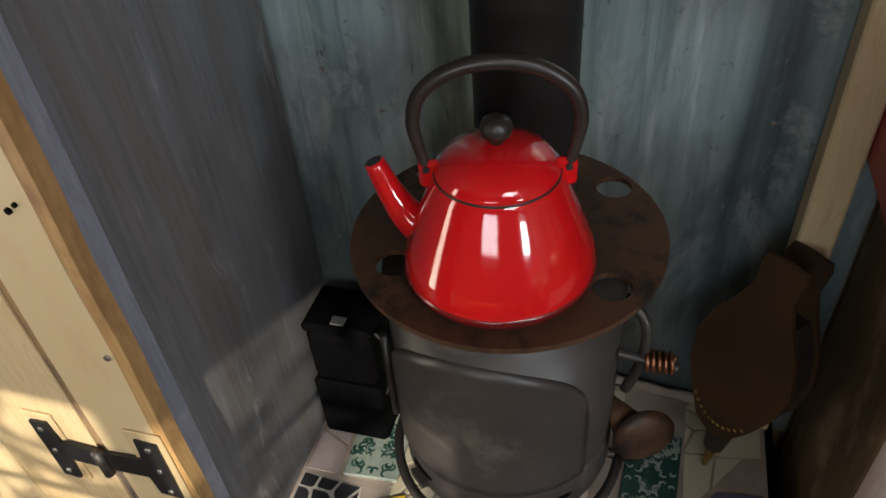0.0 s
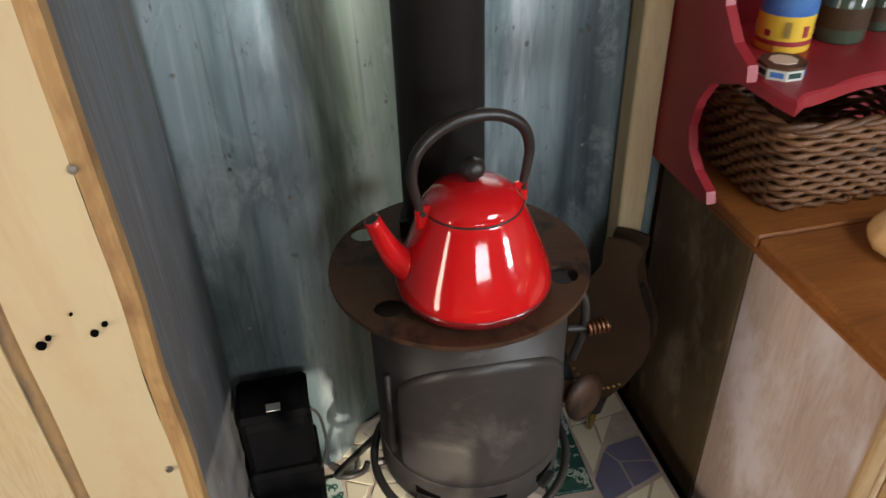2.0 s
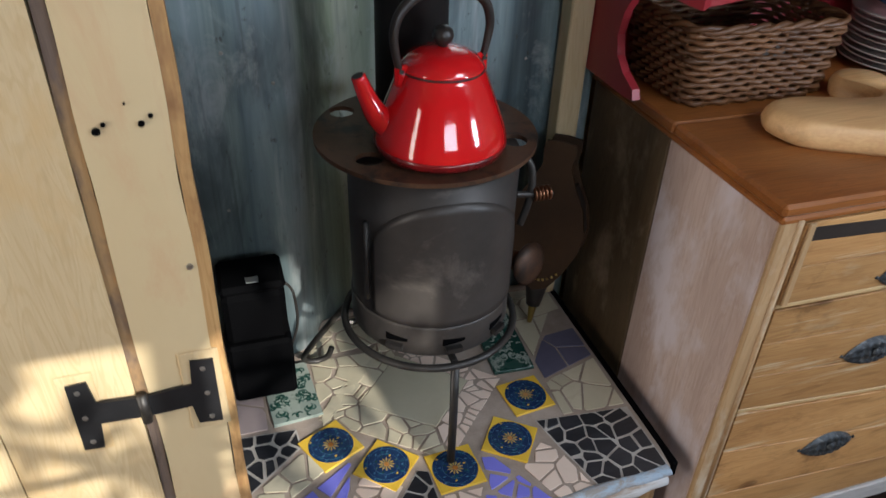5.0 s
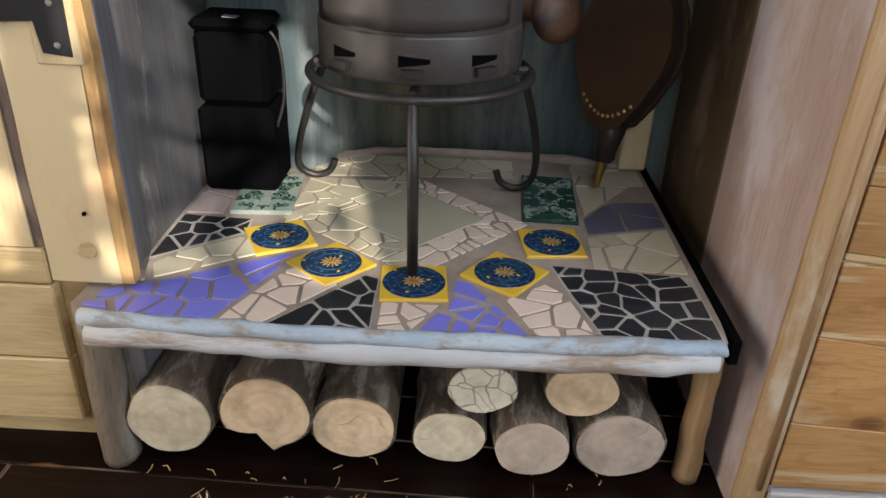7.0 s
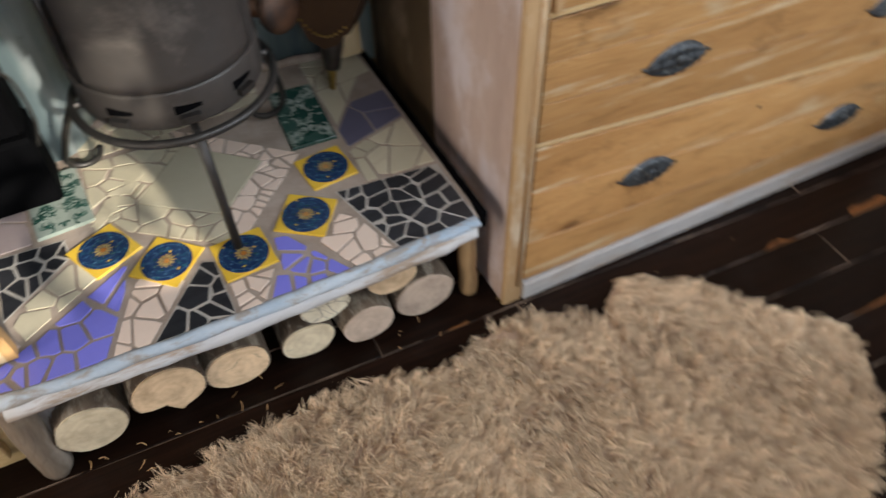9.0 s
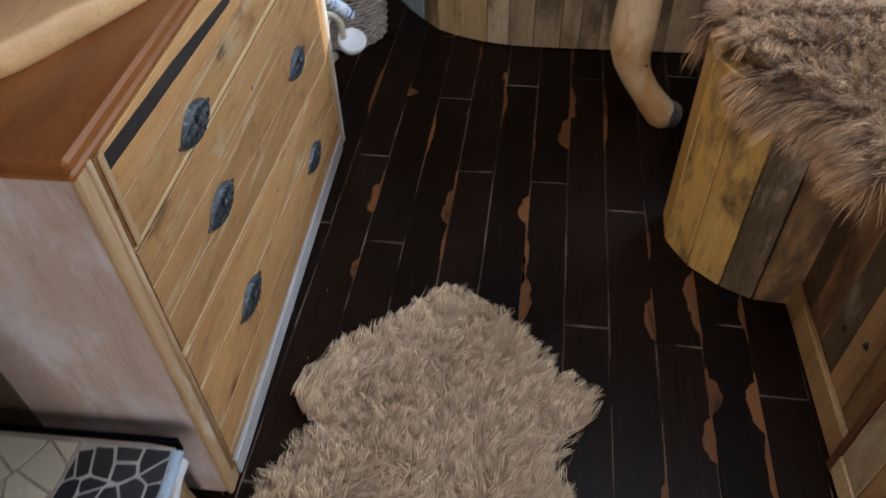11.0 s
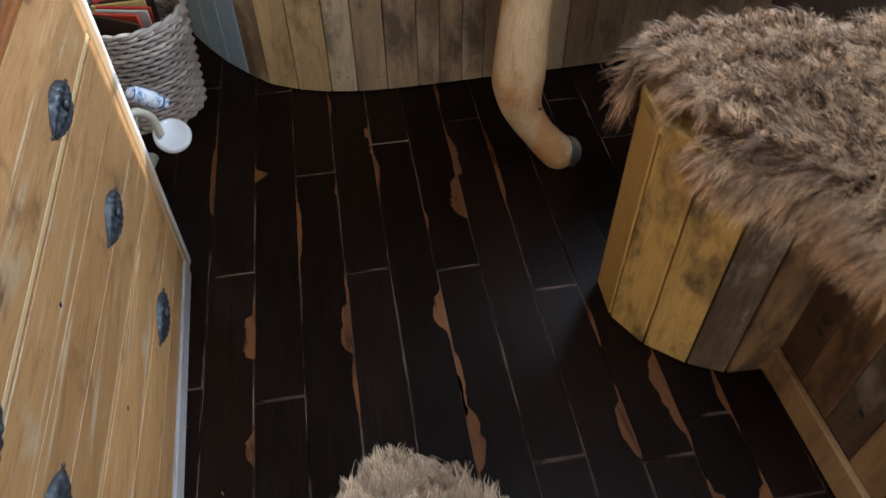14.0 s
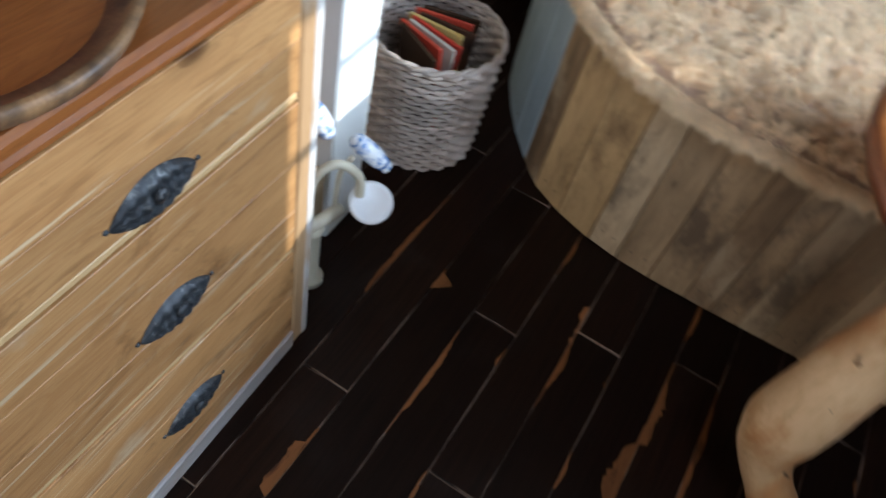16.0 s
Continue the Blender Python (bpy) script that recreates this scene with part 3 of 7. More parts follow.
DARK_BOARD = wood("dark_wall_board", (0.07, 0.045, 0.03), (0.17, 0.12, 0.085), "z", 0.7)
wall_with_windows("wall_south", "y", SOUTH_Y - 0.1, 0.1, WEST_X - 0.1, EAST_X + 0.1, 0, CEIL, [WIN_A, WIN_B], DARK_BOARD, "weathered boarded wall with two small windows")
wall_with_windows("wall_west", "x", WEST_X - 0.1, 0.1, SOUTH_Y, NORTH_Y, 0, CEIL, [DOOR_W], DARK_BOARD, "pale boarded end wall with an open doorway")
wall_with_windows("wall_east", "x", EAST_X, 0.1, SOUTH_Y, NORTH_Y, 0, CEIL, [], DARK_BOARD, "dark weathered boarded end wall")
wall_with_windows("wall_north", "y", NORTH_Y, 0.1, WEST_X - 0.1, EAST_X + 0.1, 0, CEIL, [], PINE, "pale boarded wall behind stove and chest")
bm = bmesh.new()
for x0, x1, y0, y1 in ((WEST_X - 0.1, ROOF_FILL[0], SOUTH_Y - 0.1, NORTH_Y + 0.1), (ROOF_FILL[1], EAST_X + 0.1, SOUTH_Y - 0.1, NORTH_Y + 0.1), (ROOF_FILL[0], ROOF_FILL[1], SOUTH_Y - 0.1, ROOF_FILL[2]), (ROOF_FILL[0], ROOF_FILL[1], ROOF_FILL[3], NORTH_Y + 0.1)):
    box(bm, x0, x1, y0, y1, CEIL, CEIL + 0.08)
solid("ceiling", bm, CEIL_MAT, "plain boarded ceiling with an added opening for fill light", "ceiling", kind="structure")
solid("ground", cube(-60, 60, -60, 60, -0.6, -0.5), plain("grass_ground", (0.05, 0.08, 0.025), (0.09, 0.12, 0.04), 0.9, scale=4), "grassy ground outside", "ground", kind="structure")


def window(name, axis, at, span, nx, nz, label):
    w = thing(name, label, "window", kind="structure")
    lo, hi, z0, z1 = span

    def bar(nm, a0, a1, s0, s1, d0=0.03, d1=0.07, material=WHITE_PAINT):
        args = (a0, a1, at - d1, at - d0, s0, s1) if axis == "y" else (at - d1, at - d0, a0, a1, s0, s1)
        return part(nm, cube(*args, bevel=0.003 if material is WHITE_PAINT else 0), material, w)

    for a0, a1, s0, s1 in ((lo, lo + 0.04, z0, z1), (hi - 0.04, hi, z0, z1), (lo + 0.04, hi - 0.04, z0, z0 + 0.04), (lo + 0.04, hi - 0.04, z1 - 0.04, z1)):
        bar("window_frame", a0, a1, s0, s1)
    for k in range(1, nx):
        c = lo + (hi - lo) * k / nx
        bar("glazing_bar", c - 0.01, c + 0.01, z0 + 0.04, z1 - 0.04, 0.04, 0.06)
    for k in range(1, nz):
        c = z0 + (z1 - z0) * k / nz
        bar("glazing_bar", lo + 0.04, hi - 0.04, c - 0.01, c + 0.01, 0.042, 0.058)


window("window_1", "y", SOUTH_Y, WIN_A, 2, 2, "white-painted small window with glazing bars")
window("window_2", "y", SOUTH_Y, WIN_B, 2, 2, "white-painted small window with glazing bars")


def outside_tree(x, y, h, seed):
    """A small tree whose twigs and leaves break up the sun at the window."""
    t_ = thing("tree", "small leafy tree outside the window", "tree", at=(x, y, -0.5))
    rt = random.Random(seed)
    trunk = smooth_path([(0, 0, 0), (0.05, 0.03, 0.8), (-0.04, 0.0, 1.7), (0.03, 0.05, h)], 5)
    part("trunk", tube(trunk, [0.09 - 0.07 * k / (len(trunk) - 1) for k in range(len(trunk))], 10), BARK, t_, smooth=True)
    leaf_bm = bmesh.new()
    for k in range(16):
        z = 1.6 + (h - 1.7) * k / 15
        a_ = k * 2.4
        L = rt.uniform(0.6, 1.1)
        pts = smooth_path([(0, 0, z), (L * 0.5 * math.cos(a_), L * 0.5 * math.sin(a_), z + 0.15), (L * math.cos(a_), L * math.sin(a_), z + 0.2 + rt.uniform(-0.1, 0.3))], 4)
        part("limb", tube(pts, [0.022 - 0.018 * j / (len(pts) - 1) for j in range(len(pts))], 6), BARK, t_, smooth=True)
        for j in range(34):
            c = pts[rt.randrange(2, len(pts))] + Vector((rt.gauss(0, 0.14), rt.gauss(0, 0.14), rt.gauss(0, 0.12)))
            m = Matrix.Translation(c) @ Euler((rt.uniform(0, 6.28), rt.uniform(0, 6.28), rt.uniform(0, 6.28))).to_matrix().to_4x4()
            s_ = rt.uniform(0.04, 0.075)
            leaf_bm.faces.new([leaf_bm.verts.new(m @ Vector(p)) for p in ((-s_, 0, 0), (-s_ * 0.2, s_ * 0.45, 0.004), (s_, 0, 0), (-s_ * 0.2, -s_ * 0.45, 0.004))])
    part("crown", leaf_bm, plain("leaf_green", (0.05, 0.09, 0.02), (0.09, 0.14, 0.04), 0.5, scale=30, bumps=0), t_)


outside_tree(0.85, -3.5, 3.4, 2)

# ---- the recess for the stove ----
solid("wall_alcove", cube(0.005, 0.03, 0.085, 0.57, 0, CEIL), BLUE_WOOD, "blue-grey painted board wall beside the stove", "wall", kind="structure")
# front edge of the wall; a paler copy of its colour paints the light there
part("trim_strip", cube(0.0302, 0.038, 0.086, 0.128, 0.306, CEIL, bevel=0.002), LIT_BLUE_TRIM, bpy.data.objects["wall_alcove"])


def zinc_sheet():
    pts = smooth_path([(0.03, 0.565, 0), (0.12, 0.556, 0), (0.2, 0.556, 0), (0.245, 0.59, 0), (0.29, 0.655, 0), (0.4, 0.69, 0), (0.6, 0.69, 0), (0.8, 0.665, 0), (0.95, 0.655, 0)], 6)
    bm = bmesh.new()
    cols = []
    for p in pts:
        cols.append([bm.verts.new((p.x, p.y + dy, z)) for dy in (0, 0.004) for z in (0.25, CEIL)])
    for a_, b_ in zip(cols, cols[1:]):
        bm.faces.new((a_[0], b_[0], b_[1], a_[1]))
        bm.faces.new((a_[2], a_[3], b_[3], b_[2]))
        bm.faces.new((a_[1], b_[1], b_[3], a_[3]))
        bm.faces.new((a_[0], a_[2], b_[2], b_[0]))
    bm.faces.new((cols[0][0], cols[0][1], cols[0][3], cols[0][2]))
    bm.faces.new((cols[-1][0], cols[-1][2], cols[-1][3], cols[-1][1]))
    return bm


shield = thing("heat_shield", "streaked grey-blue weathered metal sheet behind the stove", "metal sheet", kind="structure")
part("sheet", zinc_sheet(), ZINC, shield, smooth=True)
for x, z in ((0.065, 1.217), (0.118, 1.051), (0.206, 0.986), (0.09, 0.72), (0.075, 1.5)):
    screw(x, 0.553, z, shield, 0.004)
for x, z in ((0.72, 1.25), (0.78, 0.95)):
    screw(x, 0.668, z, shield, 0.004)
solid("trim_post", cube(0.845, 0.9, 0.60, 0.652, 0.31, CEIL, bevel=0.004), PINE, "pale pine post between metal sheet and shelf", "post", kind="structure")


# ---- the boarded door beside the recess ----
def wavy_strip(x0, x1, y0, y1, z0, z1, amp, seed):
    bm = bmesh.new()
    n = 40
    rows = []
    for k in range(n + 1):
        z = z0 + (z1 - z0) * k / n
        w0 = amp * noise.noise(Vector((seed, 0, z * 7)))
        w1 = amp * noise.noise(Vector((seed, 5, z * 7)))
        rows.append([bm.verts.new(p) for p in ((x0 + w0, y0, z), (x1 + w1, y0, z), (x1 + w1, y1, z), (x0 + w0, y1, z))])
    for a_, b_ in zip(rows, rows[1:]):
        for j in range(4):
            bm.faces.new((a_[j], a_[(j + 1) % 4], b_[(j + 1) % 4], b_[j]))
    bm.faces.new(rows[0][::-1])
    bm.faces.new(rows[-1])
    return bm


RAW_EDGE = wood("raw_orange_edge", (0.34, 0.16, 0.05), (0.58, 0.36, 0.15), "z", 0.6, stain=(0.22, 0.10, 0.04), stain_at=0.55, tone=0.05, knots=False)
post = thing("door_frame", "pale pine door post with knots and old screw holes", "door frame", kind="structure")
part("post_board", wavy_strip(-0.062, 0.0385, 0.06, 0.084, 0.31, CEIL, 0.004, 1.3), POST_PINE, post)
part("rough_edge", wavy_strip(0.0385, 0.0563, 0.0602, 0.0838, 0.31, CEIL, 0.004, 1.3), RAW_EDGE, post, "orange raw edge")
part("bark_strip", wavy_strip(-0.079, -0.0622, 0.064, 0.080, 0.362, CEIL, 0.004, 1.3), BARK_EDGE, post, "dark bark edge strip")
for x, z in ((0.04, 1.321), (0.03, 0.93)):
    screw(x, 0.0595, z, post)
for x, z, r in ((-0.043, 1.138, 0.005), (-0.034, 1.146, 0.003), (0.008, 1.143, 0.004), (0.02, 1.152, 0.003), (-0.006, 1.17, 0.0015), (0.005, 0.42, 0.003)):
    part("screw_hole", lathe([(0, 0), (r, 0), (r, 0.003), (0, 0.003)], 10, m=pose(x, 0.0600, z, 90, 0, 0)), BLACK_BOX, post)
part("plug", lathe([(0, -0.001), (0.013, 0.0), (0.012, 0.004), (0, 0.004)], 20, m=pose(-0.001, 0.060, 0.363, 90, 0, 0)), PINE_H, post, "round wooden plug")

door = thing("door_1", "closed pale pine boarded door on a black strap hinge", "door", kind="structure")
xs = [-0.0795, -0.27, -0.46, -0.65, -0.84]
for x1, x0 in zip(xs, xs[1:]):
    part("door_board", wavy_strip(x0 + 0.0015, x1 - 0.0008, 0.062, 0.084, 0.362, 2.05, 0.0, 2.0 + x0), PINE, door)
for z0, z1 in ((0.05, 0.168), (0.171, 0.300), (0.303, 0.3605)):
    part("bottom_board", cube(-0.84, -0.066, 0.058, 0.082, z0, z1, bevel=0.003), PINE_H, door)


def hinge_leaf(pts, y0, y1):
    bm = bmesh.new()
    m = Matrix(((1, 0, 0, 0), (0, 0, 1, 0), (0, 1, 0, 0), (0, 0, 0, 1)))
    return prism(pts, y0, y1, 0.001, m=m, bm=bm)


part("hinge_pad", roughen(cube(-0.012, 0.046, 0.0562, 0.0598, 0.625, 0.782, bevel=0.0015), 0.0, 1), PINE, post, "carved pad under the hinge")
part("hinge_pad", cube(-0.178, -0.128, 0.0575, 0.0618, 0.62, 0.775, bevel=0.0015), PINE, door, "carved pad under the hinge")
hinge = thing("strap_hinge", "black iron butterfly hinge across the bark strip", "hinge")
part("leaf", hinge_leaf([(-0.07, 0.675), (-0.005, 0.678), (0.0, 0.64), (0.035, 0.636), (0.037, 0.765), (0.004, 0.768), (0.0, 0.722), (-0.07, 0.715)], 0.053, 0.0595), HINGE, hinge)
part("leaf", hinge_leaf([(-0.072, 0.675), (-0.135, 0.678), (-0.14, 0.628), (-0.168, 0.63), (-0.166, 0.76), (-0.138, 0.762), (-0.133, 0.72), (-0.072, 0.715)], 0.053, 0.0595), HINGE, hinge)
part("knuckle", tube([(-0.071, 0.051, 0.668), (-0.071, 0.051, 0.722)], 0.008, 12), IRON, hinge, smooth=True)
for x, z in ((0.02, 0.65), (0.02, 0.70), (0.02, 0.75), (-0.153, 0.645), (-0.153, 0.695), (-0.153, 0.745)):
    screw(x, 0.0535, z, hinge, 0.0045)
solid("wall_left", cube(WEST_X, -0.842, 0.06, 0.084, 0, CEIL), PINE, "pale pine boarded wall beside the door", "wall", kind="structure")
solid("wall_below_door", cube(-0.842, 0.004, 0.085, 0.11, 0, 0.36), PINE_H, "pale boards behind the door foot", "wall", kind="structure")

# ---- hearth: slab, poles, mosaic ----
MOTTLED_LEG = wood("weathered_log_leg", (0.09, 0.062, 0.042), (0.21, 0.16, 0.115), "z", 0.8, stain=(0.30, 0.25, 0.20), stain_at=0.6, knots=False)
hearth = thing("hearth", "raised mosaic hearth with a chalky blue-white edge on log legs", "hearth")


def slab():
    bm = prism([(0.0, 0.0), (0.25, -0.012), (0.5, -0.018), (0.75, -0.012), (0.892, 0.0), (0.897, 0.05), (0.897, 0.66), (0.03, 0.66), (0.03, 0.10), (-0.018, 0.085), (-0.02, 0.02)], 0.255, 0.299)
    return bm


part("slab", slab(), GROUT, hearth, "rough grey-beige grout bed")
edge_pts = [(0.012 + 0.868 * k / 24, -0.002 - 0.012 * math.sin(math.pi * k / 24), 0.269 + 0.0015 * math.sin(k * 0.6)) for k in range(25)]
part("edge_pole", roughen(tube(edge_pts, [0.0205 + 0.001 * math.sin(k * 0.7) for k in range(25)], 14), 0.005, 22), POLE_PAINT, hearth, "weathered whitish pole edge", True)
lip_pts = [(0.004 + 0.884 * k / 24, -0.004 - 0.014 * math.sin(math.pi * k / 24), 0.2925 + 0.001 * math.sin(k * 1.3)) for k in range(25)]
part("edge_lip", roughen(tube(lip_pts, 0.0122, 12), 0.0055, 46), SLAB_PAINT, hearth, "", True)
for x, y, lean, fat, mt in ((-0.003, 0.040, -0.002, 1.0, MOTTLED_LEG), (0.898, 0.058, 0.004, 0.72, CHEST_STILE)):
    leg = smooth_path([(x + lean, y, 0.0), (x + lean * 0.4, y, 0.12), (x, y, 0.254)], 6)
    part("leg", roughen(tube(leg, [fat * (0.027 + 0.004 * (1 - k / 12) ** 2) for k in range(13)], 14), 0.005, 18), mt, hearth, "short log leg", True)
part("side_rail", cube(0.032, 0.05, 0.06, 0.62, 0.0, 0.25), BLUE_WOOD, hearth)

part("edge_seal", cube(0.8975, 0.912, 0.0, 0.655, 0.262, 0.303, bevel=0.002), BLACK_BOX, hearth, "black strip along the slab")
CX, CY, RING = 0.45, 0.36, 0.245
ZT = 0.299


def clip(poly, nx, ny, d):
    """Keep the side of a convex outline where nx*x + ny*y <= d."""
    out = []
    for (x0, y0), (x1, y1) in zip(poly, poly[1:] + poly[:1]):
        s0, s1 = nx * x0 + ny * y0 - d, nx * x1 + ny * y1 - d
        if s0 <= 0:
            out.append((x0, y0))
        if (s0 < 0) != (s1 < 0):
            k = s0 / (s0 - s1)
            out.append((x0 + k * (x1 - x0), y0 + k * (y1 - y0)))
    return out


def area(p):
    return 0.5 * sum(x0 * y1 - x1 * y0 for (x0, y0), (x1, y1) in zip(p, p[1:] + p[:1]))


def shrink(poly, d):
    """Pull every side of a convex, counter-clockwise outline in by d."""
    out = poly[:]
    for (x0, y0), (x1, y1) in zip(poly, poly[1:] + poly[:1]):
        ln = math.hypot(x1 - x0, y1 - y0)
        if ln < 1e-5:
            continue
        nx, ny = (y1 - y0) / ln, -(x1 - x0) / ln
        out = clip(out, nx, ny, nx * x0 + ny * y0 - d)
        if len(out) < 3:
            return []
    return out


def tidy(poly, tol=0.0025):
    out = []
    for p in poly:
        if not out or math.hypot(p[0] - out[-1][0], p[1] - out[-1][1]) > tol:
            out.append(p)
    if len(out) > 2 and math.hypot(out[0][0] - out[-1][0], out[0][1] - out[-1][1]) < tol:
        out.pop()
    return out


def shards(region, count, material, rng, gap=0.0032):
    """Break a convex outline into irregular mosaic pieces."""
    if material is BLACK_TILE:
        part("grout_bed", prism(region, ZT - 0.002, ZT + 0.0006), GROUT_PALE, hearth, "pale grout bed")
    xs_, ys_ = [p[0] for p in region], [p[1] for p in region]
    seeds = []
    tries = 0
    while len(seeds) < count and tries < 4000:
        tries += 1
        p = (rng.uniform(min(xs_), max(xs_)), rng.uniform(min(ys_), max(ys_)))
        inside = all((x1 - x0) * (p[1] - y0) - (y1 - y0) * (p[0] - x0) >= 0 for (x0, y0), (x1, y1) in zip(region, region[1:] + region[:1]))
        reach = 0.62 * math.sqrt(abs(area(region)) / count) * rng.uniform(0.3, 1.4)
        if inside and all(math.hypot(p[0] - q[0], p[1] - q[1]) > reach for q in seeds):
            seeds.append(p)
    for p in seeds:
        cell = region[:]
        for q in seeds:
            if q is not p and cell:
                nx, ny = q[0] - p[0], q[1] - p[1]
                cell = clip(cell, nx, ny, nx * (p[0] + q[0]) / 2 + ny * (p[1] + q[1]) / 2)
        cell = tidy(shrink(cell, gap * rng.uniform(0.6, 1.25))) if len(cell) > 2 else []
        if len(cell) > 3:
            gx, gy = sum(q[0] for q in cell) / len(cell), sum(q[1] for q in cell) / len(cell)
            for q in rng.sample(cell, 2):
                dx, dy = q[0] - gx, q[1] - gy
                a_ = math.atan2(dy, dx) + rng.uniform(-0.5, 0.5)
                nx, ny = math.cos(a_), math.sin(a_)
                cell = clip(cell, nx, ny, nx * gx + ny * gy + (nx * dx + ny * dy) * rng.uniform(0.86, 1.0))
            cell = tidy(cell)
        if len(cell) > 2 and area(cell) > 6e-5:
            lift = rng.uniform(0.0, 0.0012)
            part("mosaic_piece", prism(cell, ZT - 0.001, ZT + 0.0018 + lift, 0.0003), material, hearth)


MUSTARD = plain("mustard_glaze", (0.36, 0.24, 0.06), (0.46, 0.33, 0.10), 0.25, scale=60, bumps=0)
HEART = plain("orange_glaze", (0.30, 0.10, 0.02), (0.45, 0.2, 0.04), 0.25, scale=200, bumps=0)
MID_BLUE = plain("mid_blue_glaze", (0.035, 0.095, 0.20), (0.07, 0.16, 0.24), 0.2, scale=60, bumps=0)


def patterned_tile(x, y, turn, z=ZT):
    """A yellow square tile with a blue roundel and a small sunflower."""
    m = pose(x, y, 0, 0, 0, turn)
    h = 0.050
    t_ = part("roundel_tile", prism([(-h, -h), (h, -h), (h, h), (-h, h)], z, z + 0.0048, 0.001, m=m), YELLOW_TILE, hearth, "yellow tile with a blue roundel")
    part("roundel", lathe([(0, 0), (0.0475, 0), (0.0468, 0.0007), (0, 0.0007)], 40, m=m @ pose(0, 0, z + 0.0048)), NAVY, t_)
    for r0, r1, mt_ in ((0.0398, 0.0403, MID_BLUE), (0.0262, 0.0267, MID_BLUE)):
        bm = lathe([(r0, 0), (r1, 0), (r1, 0.0005), (r0, 0.0005), (r0, 0)], 36, m=m @ pose(0, 0, z + 0.0056))
        part("glaze_ring", bm, mt_, t_)
    for k in range(12):
        a_ = 30 * k
        petal = [(0.0065, -0.0008), (0.0120, -0.0019), (0.0178, 0.0), (0.0120, 0.0019), (0.0065, 0.0008)]
        part("petal", prism(petal, z + 0.0055, z + 0.0060, m=m @ pose(0, 0, 0, 0, 0, a_)), MUSTARD, t_)
    for k in range(24):
        a_ = radians(15 * k + 12)
        rr_ = (0.0225, 0.0325, 0.0435)[k % 3]
        c = Vector((rr_ * math.cos(a_), rr_ * math.sin(a_), 0))
        part("leaf_dot", prism([(c.x - 0.0035, c.y), (c.x, c.y - 0.002), (c.x + 0.0035, c.y), (c.x, c.y + 0.002)], z + 0.0055, z + 0.0060, m=m), (GREEN_GLAZE, MID_BLUE, MID_BLUE)[k % 3] if k % 8 else YELLOW_TILE, t_)
    part("flower_heart", lathe([(0, 0), (0.006, 0), (0.005, 0.001), (0, 0.001)], 16, m=m @ pose(0, 0, z + 0.0055)), HEART, t_)


for x, y, turn in ((0.223, 0.246, 26), (0.323, 0.164, 47), (0.456, 0.116, 4), (0.594, 0.158, -36), (0.677, 0.269, 6)):
    patterned_tile(x, y, turn)


def scroll_tile(x, y, turn, w, d, ground, figure):
    """A pale tile with dark green scrolls and leaves in relief."""
    m = pose(x, y, 0, 0, 0, turn)
    t_ = part("scroll_tile", prism([(-w / 2, -d / 2), (w / 2, -d / 2), (w / 2, d / 2), (-w / 2, d / 2)], ZT, ZT + 0.008, 0.001, m=m), ground, hearth, "glazed tile with green and pale scrolls")
    rng = random.Random(int(x * 1000))
    for k in range(22):
        fx, fy, r = rng.uniform(0.05, 0.46) * w, rng.uniform(0.03, 0.47) * d, rng.uniform(0.006, 0.013)
        a0, turn_ = rng.uniform(0, 6.28), rng.choice((-1, 1))
        for sx in (-1, 1):
            for sy in (-1, 1):
                pts = [(sx * (fx + r * (1 - 0.11 * j) * math.cos(a0 + j * 0.75 * turn_)), sy * (fy + r * (1 - 0.11 * j) * math.sin(a0 + j * 0.75 * turn_)), ZT + 0.0078) for j in range(6)]
                pts = [(min(max(px_, -0.48 * w), 0.48 * w), min(max(py_, -0.48 * d), 0.48 * d), pz_) for px_, py_, pz_ in pts]
                bm = tube(pts, [0.0012, 0.0024, 0.0032, 0.003, 0.0022, 0.001], 6, squash=0.3)
                bm.transform(m)
                part("scroll", bm, figure, t_)


SCROLL_PALE = plain("grey_green_glaze", (0.20, 0.25, 0.22), (0.34, 0.37, 0.32), 0.25, scale=30)
scroll_tile(0.163, 0.420, 4, 0.108, 0.175, SCROLL_PALE, GREEN_GLAZE)
scroll_tile(0.688, 0.452, -3, 0.100, 0.205, GREEN_GLAZE, SCROLL_PALE)

rng = random.Random(7)


SLATE_TILE = plain("slate_purple_tile", (0.09, 0.085, 0.13), (0.14, 0.13, 0.19), 0.4, scale=20)
DUSTY_TILE = plain("dusty_pink_tile", (0.40, 0.31, 0.29), (0.50, 0.40, 0.37), 0.45, scale=20)
shards([(-0.012, 0.012), (0.06, -0.002), (0.185, -0.006), (0.245, 0.13), (0.262, 0.205), (0.10, 0.105), (0.006, 0.058)], 13, PURPLE_TILE, rng, 0.0046)
shards([(0.205, 0.19), (0.262, 0.208), (0.285, 0.228), (0.262, 0.238)], 2, PURPLE_TILE, rng, 0.0026)
shards([(0.19, -0.006), (0.255, -0.010), (0.345, 0.105), (0.275, 0.155), (0.250, 0.132)], 8, PINK_TILE, rng, 0.0037)
shards([(0.26, -0.010), (0.405, -0.014), (0.403, 0.125), (0.38, 0.135), (0.35, 0.10)], 9, BLACK_TILE, rng, 0.0030)
shards([(0.410, -0.014), (0.460, -0.014), (0.503, 0.062), (0.410, 0.062)], 6, PINK_TILE, rng, 0.0037)
shards([(0.465, -0.014), (0.626, -0.013), (0.545, 0.128), (0.515, 0.135), (0.508, 0.07)], 9, PURPLE_TILE, rng, 0.0046)
